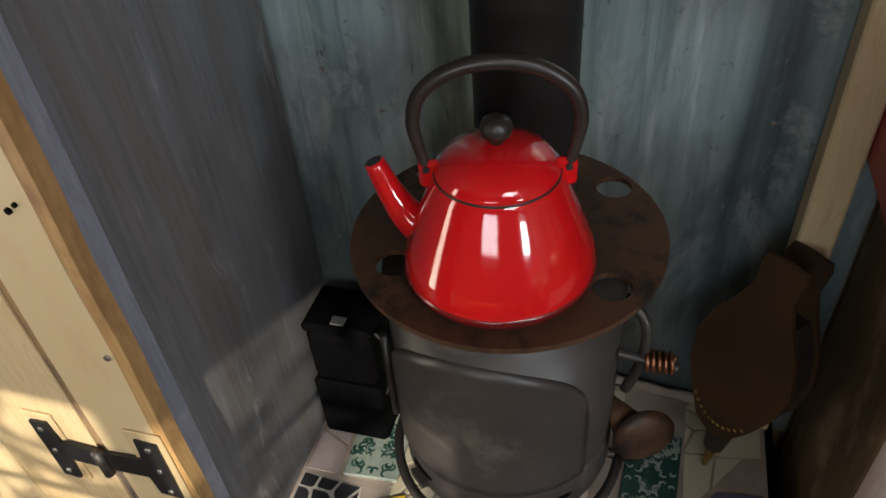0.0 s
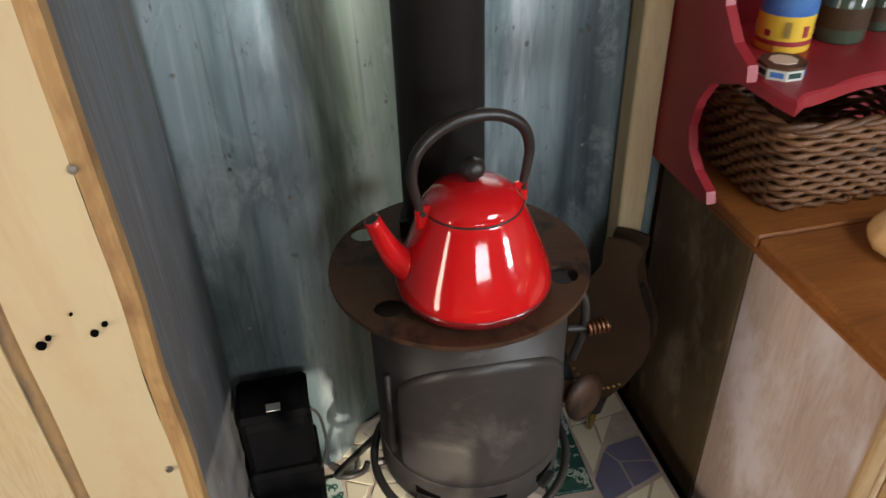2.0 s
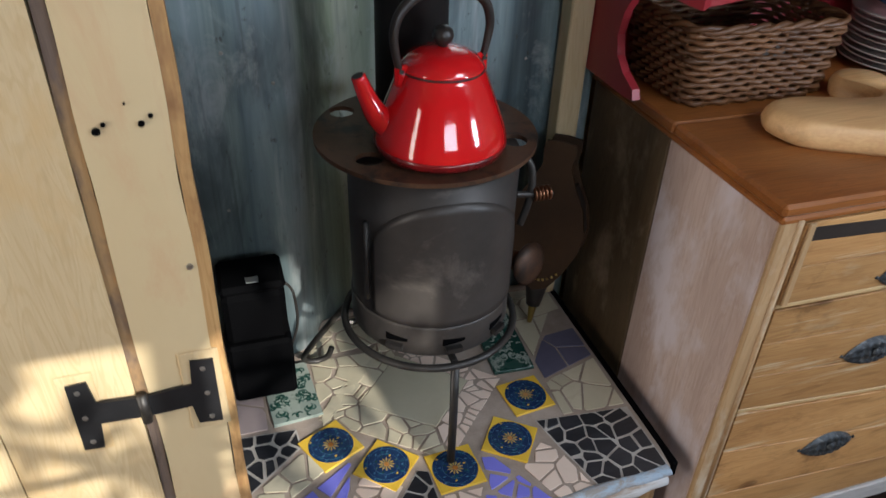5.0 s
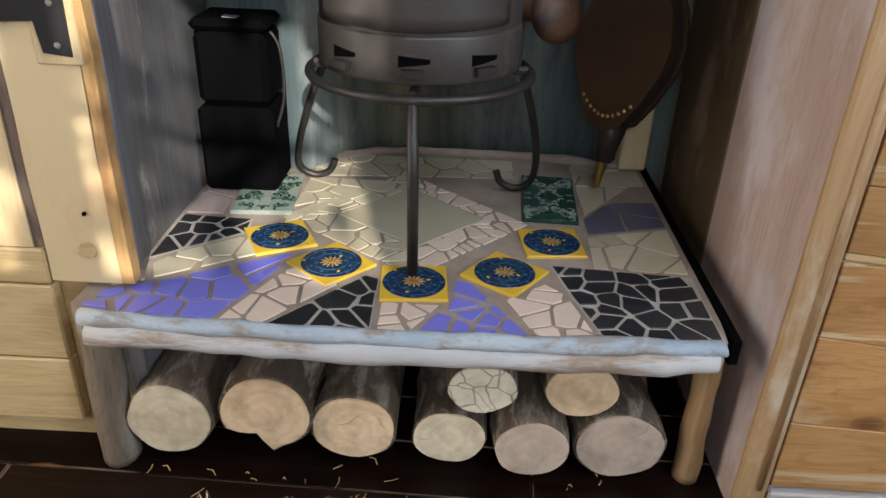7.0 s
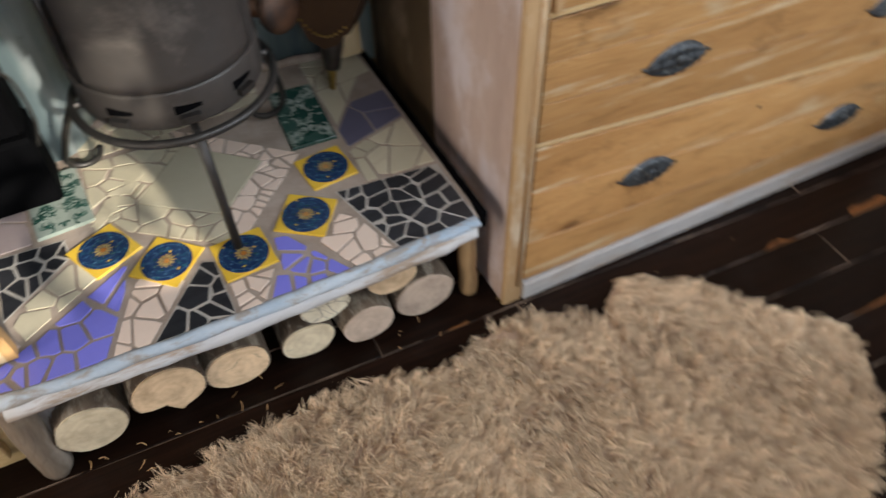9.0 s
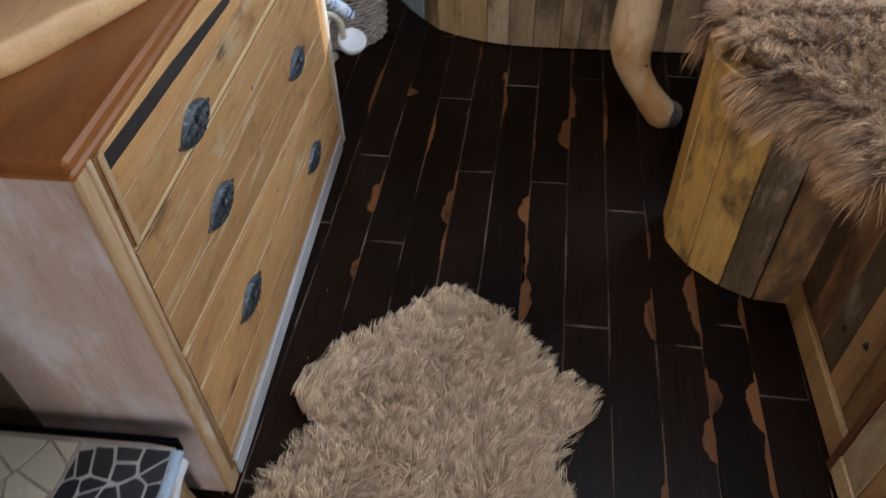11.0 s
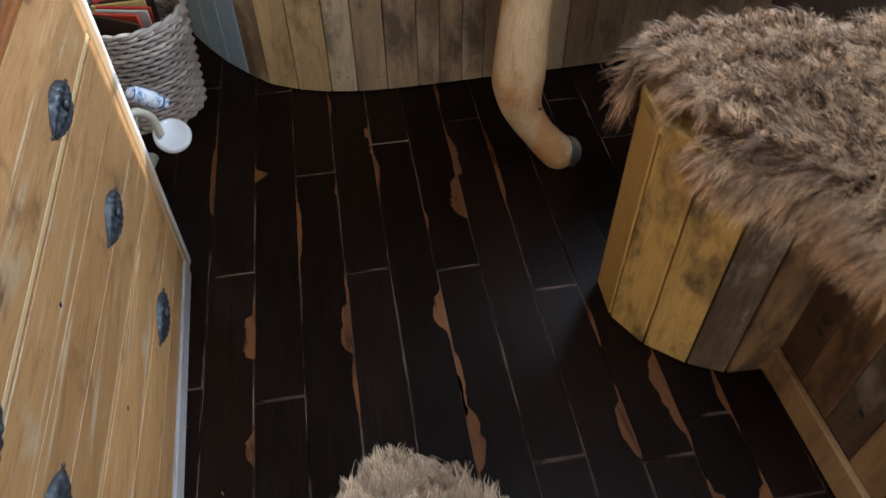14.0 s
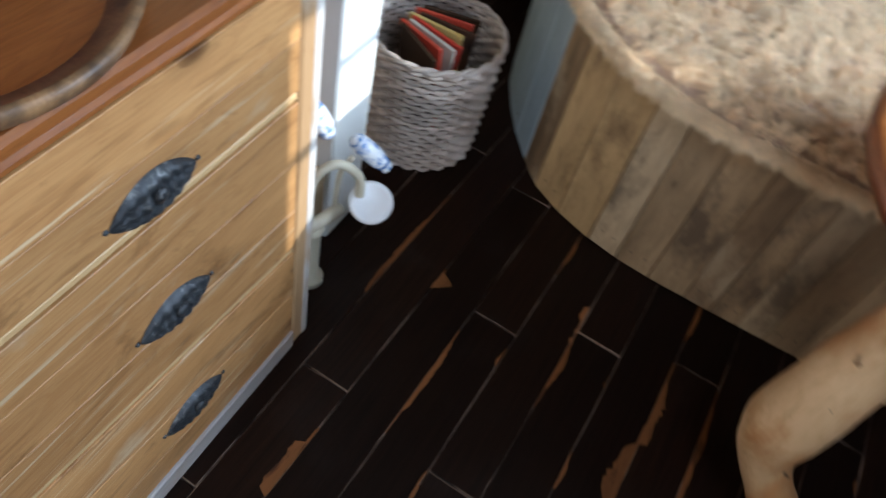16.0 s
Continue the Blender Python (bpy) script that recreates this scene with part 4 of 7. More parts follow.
shards([(0.631, -0.013), (0.718, -0.010), (0.685, 0.105), (0.655, 0.135), (0.59, 0.085)], 8, PINK_TILE, rng, 0.0037)
shards([(0.724, -0.010), (0.888, 0.002), (0.888, 0.175), (0.775, 0.183), (0.668, 0.193), (0.69, 0.105)], 25, BLACK_TILE, rng, 0.0031)
shards([(0.735, 0.19), (0.888, 0.182), (0.89, 0.345), (0.74, 0.30)], 8, CREAM_TILE, rng, 0.0028)
shards([(0.742, 0.306), (0.89, 0.352), (0.89, 0.46), (0.80, 0.45), (0.742, 0.37)], 3, SLATE_TILE, rng, 0.0026)
shards([(0.745, 0.378), (0.80, 0.455), (0.89, 0.465), (0.89, 0.645), (0.745, 0.645)], 7, CREAM_TILE, rng, 0.003)
shards([(0.010, 0.064), (0.060, 0.09), (0.048, 0.12), (0.034, 0.118)], 2, DUSTY_TILE, rng, 0.0026)
shards([(0.065, 0.094), (0.205, 0.185), (0.175, 0.255), (0.072, 0.178), (0.045, 0.135)], 5, CREAM_TILE, rng, 0.003)
shards([(0.035, 0.155), (0.068, 0.182), (0.165, 0.26), (0.160, 0.312), (0.035, 0.32)], 11, BLACK_TILE, rng, 0.0030)
shards([(0.035, 0.325), (0.105, 0.325), (0.105, 0.55), (0.035, 0.55)], 4, DUSTY_TILE, rng, 0.003)
# the middle: one large stone tile in a bed of cream pieces, pinker where lit
BIG = [(0.305, 0.345), (0.452, 0.235), (0.565, 0.352), (0.425, 0.478)]
part("stone_tile", prism(BIG, ZT, ZT + 0.003, 0.001), OLIVE_TILE, hearth, "large olive-grey stone tile")
for k in range(4):
    p0, p1 = BIG[k], BIG[(k + 1) % 4]
    mx, my = (p0[0] + p1[0]) / 2 - 0.45, (p0[1] + p1[1]) / 2 - 0.37
    ln = math.hypot(mx, my)
    q0 = (p0[0] + (p0[0] - 0.45) * 0.72, p0[1] + (p0[1] - 0.37) * 0.72)
    q1 = (p1[0] + (p1[0] - 0.45) * 0.72, p1[1] + (p1[1] - 0.37) * 0.72)
    # pink right, cream left: warm light and shade put into the tile colour
    shards([p1, p0, q0, q1][::1], 15, CREAM_TILE if k in (0, 3) else PINK_TILE, rng)
shards([(0.22, 0.52), (0.63, 0.55), (0.63, 0.65), (0.22, 0.65)], 16, CREAM_TILE, rng)
shards([(0.215, 0.30), (0.29, 0.37), (0.40, 0.51), (0.22, 0.515)], 9, CREAM_TILE, rng)

fillet = [(0.23, 0.60, ZT + 0.004), (0.29, 0.645, ZT + 0.004), (0.4, 0.674, ZT + 0.004), (0.6, 0.674, ZT + 0.004), (0.8, 0.650, ZT + 0.004), (0.89, 0.640, ZT + 0.004)]
part("mortar_fillet", roughen(tube(smooth_path(fillet, 6), 0.011, 8), 0.006, 40), GROUT, hearth, "crumbly mortar along the metal sheet", True)

# ---- firewood ----
LOGS = [(0.087, 0.092, 0.066, 1.0, LOG_PALE), (0.238, 0.112, 0.072, 0.95, LOG_TAN), (0.372, 0.082, 0.066, 0.92, LOG_TAN), (0.520, 0.068, 0.060, 0.85, LOG_PALE), (0.566, 0.178, 0.053, 0.82, LOG_BIRCH), (0.647, 0.068, 0.060, 0.9, LOG_GREY), (0.712, 0.180, 0.055, 0.85, LOG_TAN), (0.783, 0.076, 0.072, 0.85, LOG_GREY), (0.165, 0.195, 0.045, 0.8, LOG_TAN)]
for k, (x, z, r, sq, endm) in enumerate(LOGS):
    rl = random.Random(k + 3)
    y0 = 0.03 + rl.uniform(-0.012, 0.02) if k < 8 else 0.12
    z = max(z, r * sq + 0.006)
    lg = thing("log", "sawn firewood log with rough bark under the hearth", "log", "firewood under the hearth", at=(x, y0, z))
    n = 26
    shape = [r * (1 + 0.09 * noise.noise(Vector((k * 3.1, math.cos(6.283 * j / n) * 1.3, math.sin(6.283 * j / n) * 1.3)))) for j in range(n)]
    if k == 1:
        for j, cut in ((17, 0.72), (18, 0.62), (19, 0.8), (20, 1.1), (16, 0.85)):
            shape[j] *= cut
    bm = bmesh.new()
    rings = []
    for yy, grow in [(0.46 * q / 9, 1.0 + 0.03 * math.sin(q * 1.7 + k)) for q in range(10)]:
        rings.append([bm.verts.new((grow * shape[j] * math.cos(6.283 * j / n) + (0.005 * rl.uniform(-1, 1) if yy > 0.01 else 0.0), yy, sq * grow * shape[j] * math.sin(6.283 * j / n))) for j in range(n)])
    for r0, r1 in zip(rings, rings[1:]):
        for j in range(n):
            bm.faces.new((r0[j], r1[j], r1[(j + 1) % n], r0[(j + 1) % n]))
    bm.faces.new(rings[-1])
    bm.faces.new(rings[0])
    part("bark", bm, BARK, lg, smooth=False)
    bm = bmesh.new()
    ring = [bm.verts.new((0.955 * shape[j] * math.cos(6.283 * j / n), -0.004, 0.955 * sq * shape[j] * math.sin(6.283 * j / n))) for j in range(n)]
    back = [bm.verts.new((v.co.x, 0.01, v.co.z)) for v in ring]
    bm.faces.new(ring)
    for j in range(n):
        bm.faces.new((ring[j], ring[(j + 1) % n], back[(j + 1) % n], back[j]))
    part("sawn_face", bm, endm, lg, "pale sawn end with rings")

# ---- stove on its tripod ----
SX, SY = 0.449, 0.298
stove = thing("stove", "small black cylindrical steel stove on a wrought iron tripod", "stove", at=(0, 0, 0))


def shell(r, z0, z1, n=72, slots=()):
    bm = lathe([(r - 0.004, z0), (r, z0), (r, z1), (r - 0.004, z1), (r - 0.004, z0)], n, (SX, SY, 0))
    return bm


part("body", lathe([(0.147, 0.592), (0.150, 0.596), (0.152, 0.64), (0.153, 0.945)], 72, (SX, SY, 0)), STOVE, stove, "sooty dark grey steel drum", True)
part("base_band", lathe([(0.1535, 0.594), (0.1545, 0.598), (0.1548, 0.655), (0.1535, 0.66)], 72, (SX, SY, 0)), STOVE, stove, smooth=True)


def curved_panel(r0, r1, a0, a1, outline, n=26, rows=14):
    """A panel bent round the drum; outline(u) gives the lower and upper height at u from 0 to 1."""
    bm = bmesh.new()
    grid = []
    for k in range(n + 1):
        u = k / n
        a_ = radians(a0 + (a1 - a0) * u)
        lo, hi = outline(u)
        col = []
        for j in range(rows + 1):
            z = lo + (hi - lo) * j / rows
            col.append((bm.verts.new((SX + r1 * math.cos(a_), SY + r1 * math.sin(a_), z)), bm.verts.new((SX + r0 * math.cos(a_), SY + r0 * math.sin(a_), z))))
        grid.append(col)
    for k in range(n):
        for j in range(rows):
            bm.faces.new((grid[k][j][0], grid[k + 1][j][0], grid[k + 1][j + 1][0], grid[k][j + 1][0]))
        bm.faces.new((grid[k][0][0], grid[k][0][1], grid[k + 1][0][1], grid[k + 1][0][0]))
        bm.faces.new((grid[k][rows][0], grid[k + 1][rows][0], grid[k + 1][rows][1], grid[k][rows][1]))
    for k in (0, n):
        for j in range(rows):
            bm.faces.new((grid[k][j][0], grid[k][j + 1][0], grid[k][j + 1][1], grid[k][j][1]))
    return bm


def door_outline(u):
    bow = math.sin(math.pi * u) ** 0.45
    return 0.672 - 0.006 * bow, 0.80 + 0.118 * bow


part("stove_door", curved_panel(0.150, 0.160, 212, 322, door_outline), STOVE, stove, "curved steel stove door", True)
part("door_hinge", tube([(SX + 0.163 * math.cos(radians(209)), SY + 0.163 * math.sin(radians(209)), 0.70), (SX + 0.163 * math.cos(radians(209)), SY + 0.163 * math.sin(radians(209)), 0.86)], 0.006, 10), IRON, stove, smooth=True)
for a_ in (222, 262, 300):
    part("air_slot", curved_panel(0.1530, 0.1556, a_, a_ + 16, lambda u: (0.618 + 0.006 * u, 0.634 - 0.004 * u), 6, 2), BLACK_BOX, stove, "dark air slot")
    part("slot_flap", curved_panel(0.1552, 0.166, a_ + 2, a_ + 13, lambda u: (0.606, 0.617), 5, 2), IRON, stove, "bent metal flap")
part("side_bracket", tube(smooth_path([(SX + 0.150, SY - 0.02, 0.93), (SX + 0.178, SY - 0.03, 0.90), (SX + 0.180, SY - 0.035, 0.84), (SX + 0.165, SY - 0.035, 0.78)], 5), 0.007, 10), IRON, stove, smooth=True)


def coil(x0, x1, y, z, r, turns):
    pts = [(x0 + (x1 - x0) * k / (turns * 10), y + r * math.cos(k * 0.628), z + r * math.sin(k * 0.628)) for k in range(turns * 10 + 1)]
    return tube(pts, 0.0032, 6)


part("latch_rod", tube([(0.60, 0.262, 0.848), (0.672, 0.259, 0.840)], 0.006, 10), IRON, stove)
part("coil_grip", coil(0.632, 0.668, 0.2605, 0.8445, 0.012, 5), COPPER, stove, "coiled copper wire grip", True)
part("vent_cover", lathe([(0, -0.006), (0.042, -0.006), (0.045, 0.0), (0.03, 0.008), (0, 0.012)], 32, m=pose(0.648, 0.27, 0.676, 80, 0, 25)), RUST_PLATE, stove, "round rusty vent cover", True)
part("vent_pipe", tube([(0.56, 0.33, 0.676), (0.648, 0.275, 0.676)], 0.02, 14), RUST_PLATE, stove, smooth=True)

PX, PY, PZ = 0.445, 0.335, 0.962


def hot_plate():
    bm = bmesh.new()

    def ring(cx, cy, r, n):
        vs = [bm.verts.new((cx + r * math.cos(6.28319 * k / n), cy + r * math.sin(6.28319 * k / n), PZ)) for k in range(n)]
        return [bm.edges.new((vs[k], vs[(k + 1) % n])) for k in range(n)]
    edges = ring(PX, PY, 0.199, 80)
    for hx, hy in ((-0.130, 0.112), (0.122, 0.116), (-0.122, -0.086), (0.138, -0.078)):
        edges += ring(PX + hx, PY + hy, 0.024, 20)
    bmesh.ops.triangle_fill(bm, use_beauty=True, use_dissolve=False, edges=edges, normal=(0, 0, 1))
    r = bmesh.ops.extrude_face_region(bm, geom=bm.faces[:])
    for v in r["geom"]:
        if isinstance(v, bmesh.types.BMVert):
            v.co.z -= 0.008
    return bm


part("hot_plate", hot_plate(), RUST_PLATE, stove, "rusty round top plate with four holes")
part("ring", tube([(SX + 0.170 * math.cos(6.28319 * k / 64), SY + 0.170 * math.sin(6.28319 * k / 64), 0.578) for k in range(65)], 0.0075, 10), IRON, stove, "wrought iron ring", True)
part("cross_bar", tube([(SX - 0.165, SY, 0.583), (SX + 0.165, SY, 0.583)], 0.007, 8), IRON, stove)
part("cross_bar", tube([(SX, SY - 0.165, 0.583), (SX, SY + 0.165, 0.583)], 0.007, 8), IRON, stove)
part("leg", tube([(SX, 0.130, 0.578), (SX + 0.002, 0.131, 0.45), (SX + 0.003, 0.133, ZT + 0.01)], 0.0085, 10), IRON, stove, "straight iron leg", True)
for a_, fx, fy, out in ((158, 0.232, 0.500, -1), (22, 0.628, 0.478, 1)):
    bx, by = SX + 0.17 * math.cos(radians(a_)), SY + 0.17 * math.sin(radians(a_))
    pts = smooth_path([(bx, by, 0.578), (bx + 0.3 * (fx - bx) + 0.022 * out, by + 0.3 * (fy - by), 0.49), (bx + 0.65 * (fx - bx) + 0.034 * out, by + 0.65 * (fy - by), 0.40), (fx + 0.026 * out, fy - 0.01, 0.335), (fx, fy, 0.3115), (fx - 0.030 * out, fy, 0.320), (fx - 0.042 * out, fy, 0.345)], 6)
    part("leg", tube(pts, 0.0068, 10), IRON, stove, "curled iron leg", True)

flue = thing("flue_pipe", "matt black stove pipe rising from the hot plate", "stove pipe")
part("pipe", lathe([(0.066, PZ + 0.001), (0.066, CEIL)], 48, (0.448, 0.445, 0)), PIPE, flue, smooth=True)
part("collar", lathe([(0.072, PZ + 0.001), (0.072, PZ + 0.02), (0.067, PZ + 0.026)], 48, (0.448, 0.445, 0)), PIPE, flue, smooth=True)
for ang in (200, 330):
    part("lug", cube(-0.006, 0.006, -0.004, 0.004, PZ + 0.001, PZ + 0.03, m=pose(0.448 + 0.077 * math.cos(radians(ang)), 0.445 + 0.077 * math.sin(radians(ang)), 0)), IRON, flue)

# ---- kettle ----
KX, KY, KZ = 0.450, 0.268, PZ + 0.001
kettle = thing("kettle", "glossy red enamel kettle with black handle on the stove", "kettle", at=(KX, KY, KZ))
body = [(0.0, 0.0), (0.100, 0.0), (0.108, 0.004), (0.112, 0.014), (0.112, 0.026), (0.107, 0.045), (0.072, 0.132), (0.068, 0.138), (0.066, 0.140)]
part("body", lathe(body, 72), KETTLE_RED, kettle, "tapered red enamel body", True)
part("sooty_rim", lathe([(0.1002, -0.0005), (0.1087, 0.0035), (0.1128, 0.0135), (0.1126, 0.019)], 72), SOOT_RED, kettle, "sooty scorched lower rim", True)
part("lid", lathe([(0.0665, 0.139), (0.069, 0.141), (0.068, 0.145), (0.055, 0.160), (0.035, 0.169), (0.014, 0.173), (0, 0.173)], 64), KETTLE_RED, kettle, "domed red lid", True)
part("lid_seam", lathe([(0.0688, 0.1375), (0.0698, 0.1385), (0.0698, 0.1405), (0.0690, 0.1412)], 64), BLACK_METAL, kettle, smooth=True)
part("lid_knob", lathe([(0.007, 0.172), (0.008, 0.176), (0.015, 0.182), (0.0175, 0.190), (0.015, 0.199), (0.008, 0.204), (0, 0.205)], 32), BLACK_METAL, kettle, "round black knob", True)
HA = 12.0
ux, uy = math.cos(radians(HA)), math.sin(radians(HA))
SPA = 183.0
sx_, sy_ = math.cos(radians(SPA)), math.sin(radians(SPA))
sp = smooth_path([(0.085 * sx_, 0.085 * sy_, 0.045), (0.108 * sx_, 0.108 * sy_, 0.068), (0.124 * sx_, 0.124 * sy_, 0.098), (0.139 * sx_, 0.139 * sy_, 0.138)], 6)
part("spout", tube(sp, [0.028 - 0.0165 * (k / (len(sp) - 1)) ** 0.7 for k in range(len(sp))], 24), KETTLE_RED, kettle, "short straight red spout", True)
tip, d_ = sp[-1], (sp[-1] - sp[-2]).normalized()
part("spout_mouth", tube([tip - d_ * 0.001, tip + d_ * 0.0006], [0.0095, 0.0092], 24), BLACK_METAL, kettle, "dark spout opening")
arch = [(0.076, 0.142), (0.083, 0.172), (0.086, 0.202), (0.075, 0.233), (0.043, 0.256), (0.0, 0.264), (-0.043, 0.256), (-0.075, 0.233), (-0.086, 0.202), (-0.083, 0.172), (-0.076, 0.142)]
hp = smooth_path([(r * ux, r * uy, z) for r, z in arch], 5)
part("handle", tube(hp, [0.0056 + 0.0032 * math.sin(math.pi * k / (len(hp) - 1)) for k in range(len(hp))], 14), BLACK_METAL, kettle, "arched black handle", True)
for sg in (-1, 1):
    ear = part("ear", cube(-0.012, 0.012, -0.0055, 0.0055, 0.118, 0.152, bevel=0.004, m=pose(sg * 0.073 * ux, sg * 0.073 * uy, 0, 0, 0, HA)), KETTLE_RED, kettle, "red lug holding the handle")
    part("rivet", lathe([(0, -0.008), (0.004, -0.008), (0.004, 0.008), (0, 0.008)], 10, m=pose(sg * 0.076 * ux, sg * 0.076 * uy, 0.144, 90, 0, HA)), IRON, kettle)

# ---- tin box and bellows beside the stove ----
tin = thing("coal_box", "black tin box with a lid in the dark corner", "box", at=(0.112, 0.475, ZT + 0.006))
part("lower_box", cube(-0.068, 0.068, -0.06, 0.06, 0, 0.16, bevel=0.008), BLACK_BOX, tin)
part("upper_box", cube(-0.064, 0.064, -0.055, 0.055, 0.161, 0.29, bevel=0.012), BLACK_BOX, tin)
part("lid", cube(-0.067, 0.067, -0.058, 0.058, 0.291, 0.312, bevel=0.009), BLACK_BOX, tin)
part("lid_foil", roughen(cube(-0.012, 0.014, -0.045, -0.025, 0.3125, 0.3145, bevel=0.0005), 0.003, 90), SCREW, tin, "crumpled foil scrap")
part("handle", tube(smooth_path([(0.068, -0.03, 0.12), (0.085, -0.03, 0.18), (0.082, -0.03, 0.26), (0.067, -0.03, 0.29)], 5), 0.003, 8), IRON, tin, smooth=True)

bel = thing("fireside_bellows", "worn brown leather fireside bellows with brass nozzle leaning on the wall", "bellows")
pear = [(0.0, 0.10), (0.03, 0.115), (0.055, 0.16), (0.078, 0.22), (0.084, 0.27), (0.07, 0.33), (0.045, 0.38), (0.03, 0.42), (0.034, 0.46), (0.030, 0.475), (0.0, 0.478)]
pear = [(1.12 * x, z) for x, z in pear]
outline = [(x, z) for x, z in pear] + [(-x, z) for x, z in pear[-2:0:-1]]
tilt = pose(0.785, 0.500, 0.325, -7, 8, 0) @ pose(0, 0, 0, 0, 0, -42)
flat = Matrix(((1, 0, 0, 0), (0, 0, 1, 0), (0, 1, 0, 0), (0, 0, 0, 1)))
part("front_board", prism(outline, -0.042, -0.030, 0.003, m=tilt @ flat), LEATHER, bel, "brown pear-shaped board")
part("back_board", prism(outline, 0.020, 0.032, 0.003, m=tilt @ flat), LEATHER, bel)
part("leather_fold", prism([(0.93 * x, 0.015 + 0.94 * z) for x, z in outline if z < 0.40], -0.030, 0.020, 0.0, m=tilt @ flat), BLACK_METAL, bel, "dark folded leather side")
part("nozzle_block", lathe([(0.018, 0.0), (0.026, 0.05), (0.030, 0.075), (0.0, 0.085)], 20, m=tilt @ pose(0, 0, 0.04)), BLACK_METAL, bel, smooth=True)
part("nozzle", lathe([(0.006, -0.012), (0.007, 0.0), (0.011, 0.035), (0.013, 0.06), (0.010, 0.065)], 20, m=tilt), BRASS, bel, "brass nozzle", True)
for k in range(11):
    u = -1 + 2 * k / 10
    p = tilt @ Vector((0.050 * u, -0.044, 0.13 + 0.028 * u * u))
    part("tack", lathe([(0, -0.002), (0.004, 0.0), (0, 0.0025)], 8, m=Matrix.Translation(p) @ pose(0, 0, -0.0, 90, 0, -42)), BRASS, bel)

# ---- chest of drawers ----
C0, C1, CF, CB, CT = 0.945, 2.205, -0.012, 0.64, 0.936
SUNLIT_WORN = wood("sunlit_worn_stile", (0.42, 0.38, 0.34), (0.62, 0.59, 0.55), "z", 0.6, stain=(0.40, 0.27, 0.15), stain_at=0.6, tone=0.05, knots=False)
chest = thing("chest_of_drawers", "old stripped pine chest of drawers with leaf-shaped black pulls", "chest of drawers")
part("side_panel", cube(C0 + 0.006, C0 + 0.026, CF + 0.002, 0.318, 0.0, CT - 0.03, bevel=0.003), CHEST_SIDE, chest, "limewashed pinkish side board")
part("side_panel", cube(C0 + 0.006, C0 + 0.026, 0.321, CB, 0.0, CT - 0.03, bevel=0.003), CHEST_BROWN_SHADED, chest, "bare brown side board, darkened for the shade at the back")
part("side_panel", cube(C1 - 0.026, C1 - 0.004, CF + 0.002, CB, 0.0, CT - 0.03, bevel=0.003), CHEST_SIDE, chest)
part("back_panel", cube(C0 + 0.028, C1 - 0.028, CB - 0.02, CB - 0.002, 0.02, CT - 0.03), CHEST_SIDE, chest)
part("carcass", cube(C0 + 0.028, C1 - 0.028, CF + 0.02, CB - 0.022, 0.01, CT - 0.032), CHEST_SIDE, chest)
part("corner_stile", cube(C0 + 0.002, C0 + 0.05, CF - 0.012, CF + 0.001, 0.0, CT - 0.03, bevel=0.004), CHEST_STILE, chest, "moulded corner stile")
part("corner_bead", tube([(C0 + 0.036, CF - 0.0125, 0.06), (C0 + 0.036, CF - 0.0125, CT - 0.032)], 0.005, 8), CHEST_STILE, chest, smooth=True)
part("corner_stile", cube(C1 - 0.05, C1 - 0.002, CF - 0.012, CF + 0.001, 0.0, CT - 0.03, bevel=0.004), CHEST_STILE, chest)
# worn corner; its whiteness also paints the sunlight along the edge
part("worn_edge", cube(C1 - 0.022, C1 - 0.001, CF - 0.0135, CF + 0.002, 0.0, CT - 0.03, bevel=0.003), SUNLIT_WORN, chest, "worn corner edge, whitened for the sun on it")
part("chipped_batten", cube(C0 + 0.056, C0 + 0.070, CF - 0.0165, CF - 0.0102, 0.72, CT - 0.041, bevel=0.002), CHEST_STILE, chest, "worn grey batten")
part("top_board", cube(C0 - 0.006, C1 + 0.010, CF - 0.014, 0.30, CT - 0.024, CT, bevel=0.006), CHEST_TOP, chest, "orange-brown polished top")
part("top_board", cube(C0 - 0.006, C1 + 0.010, 0.302, CB + 0.01, CT - 0.024, CT, bevel=0.004), CHEST_TOP, chest)
part("top_moulding", cube(C0 - 0.002, C1 + 0.004, CF - 0.0125, CB, CT - 0.040, CT - 0.0245, bevel=0.005), CHEST_TOP, chest)
part("plinth", cube(C0 + 0.052, C1 - 0.052, CF - 0.016, CF + 0.004, 0.0, 0.056, bevel=0.003), LIMED, chest, "pale scuffed plinth board")


RAIL = wood("worn_pine_rail", (0.42, 0.25, 0.10), (0.56, 0.38, 0.18), "x", 0.5, tone=0.05, knots=False)

SCRATCHED = plain("pale_joint", (0.42, 0.30, 0.17), (0.66, 0.56, 0.42), 0.7, scale=30, stretch=(0.3, 1, 1))


def sag_z(x, z):
    """The old front has dropped towards one end, more in the lower drawers."""
    return z - (x - 1.29) * float(np.interp(z, [0.05, 0.265, 0.40, 0.544, 0.74], [0.0, 0.125, 0.10, 0.08, 0.0]))


def sagged(bm):
    for v in bm.verts:
        v.co.z = sag_z(v.co.x, v.co.z)
    return bm


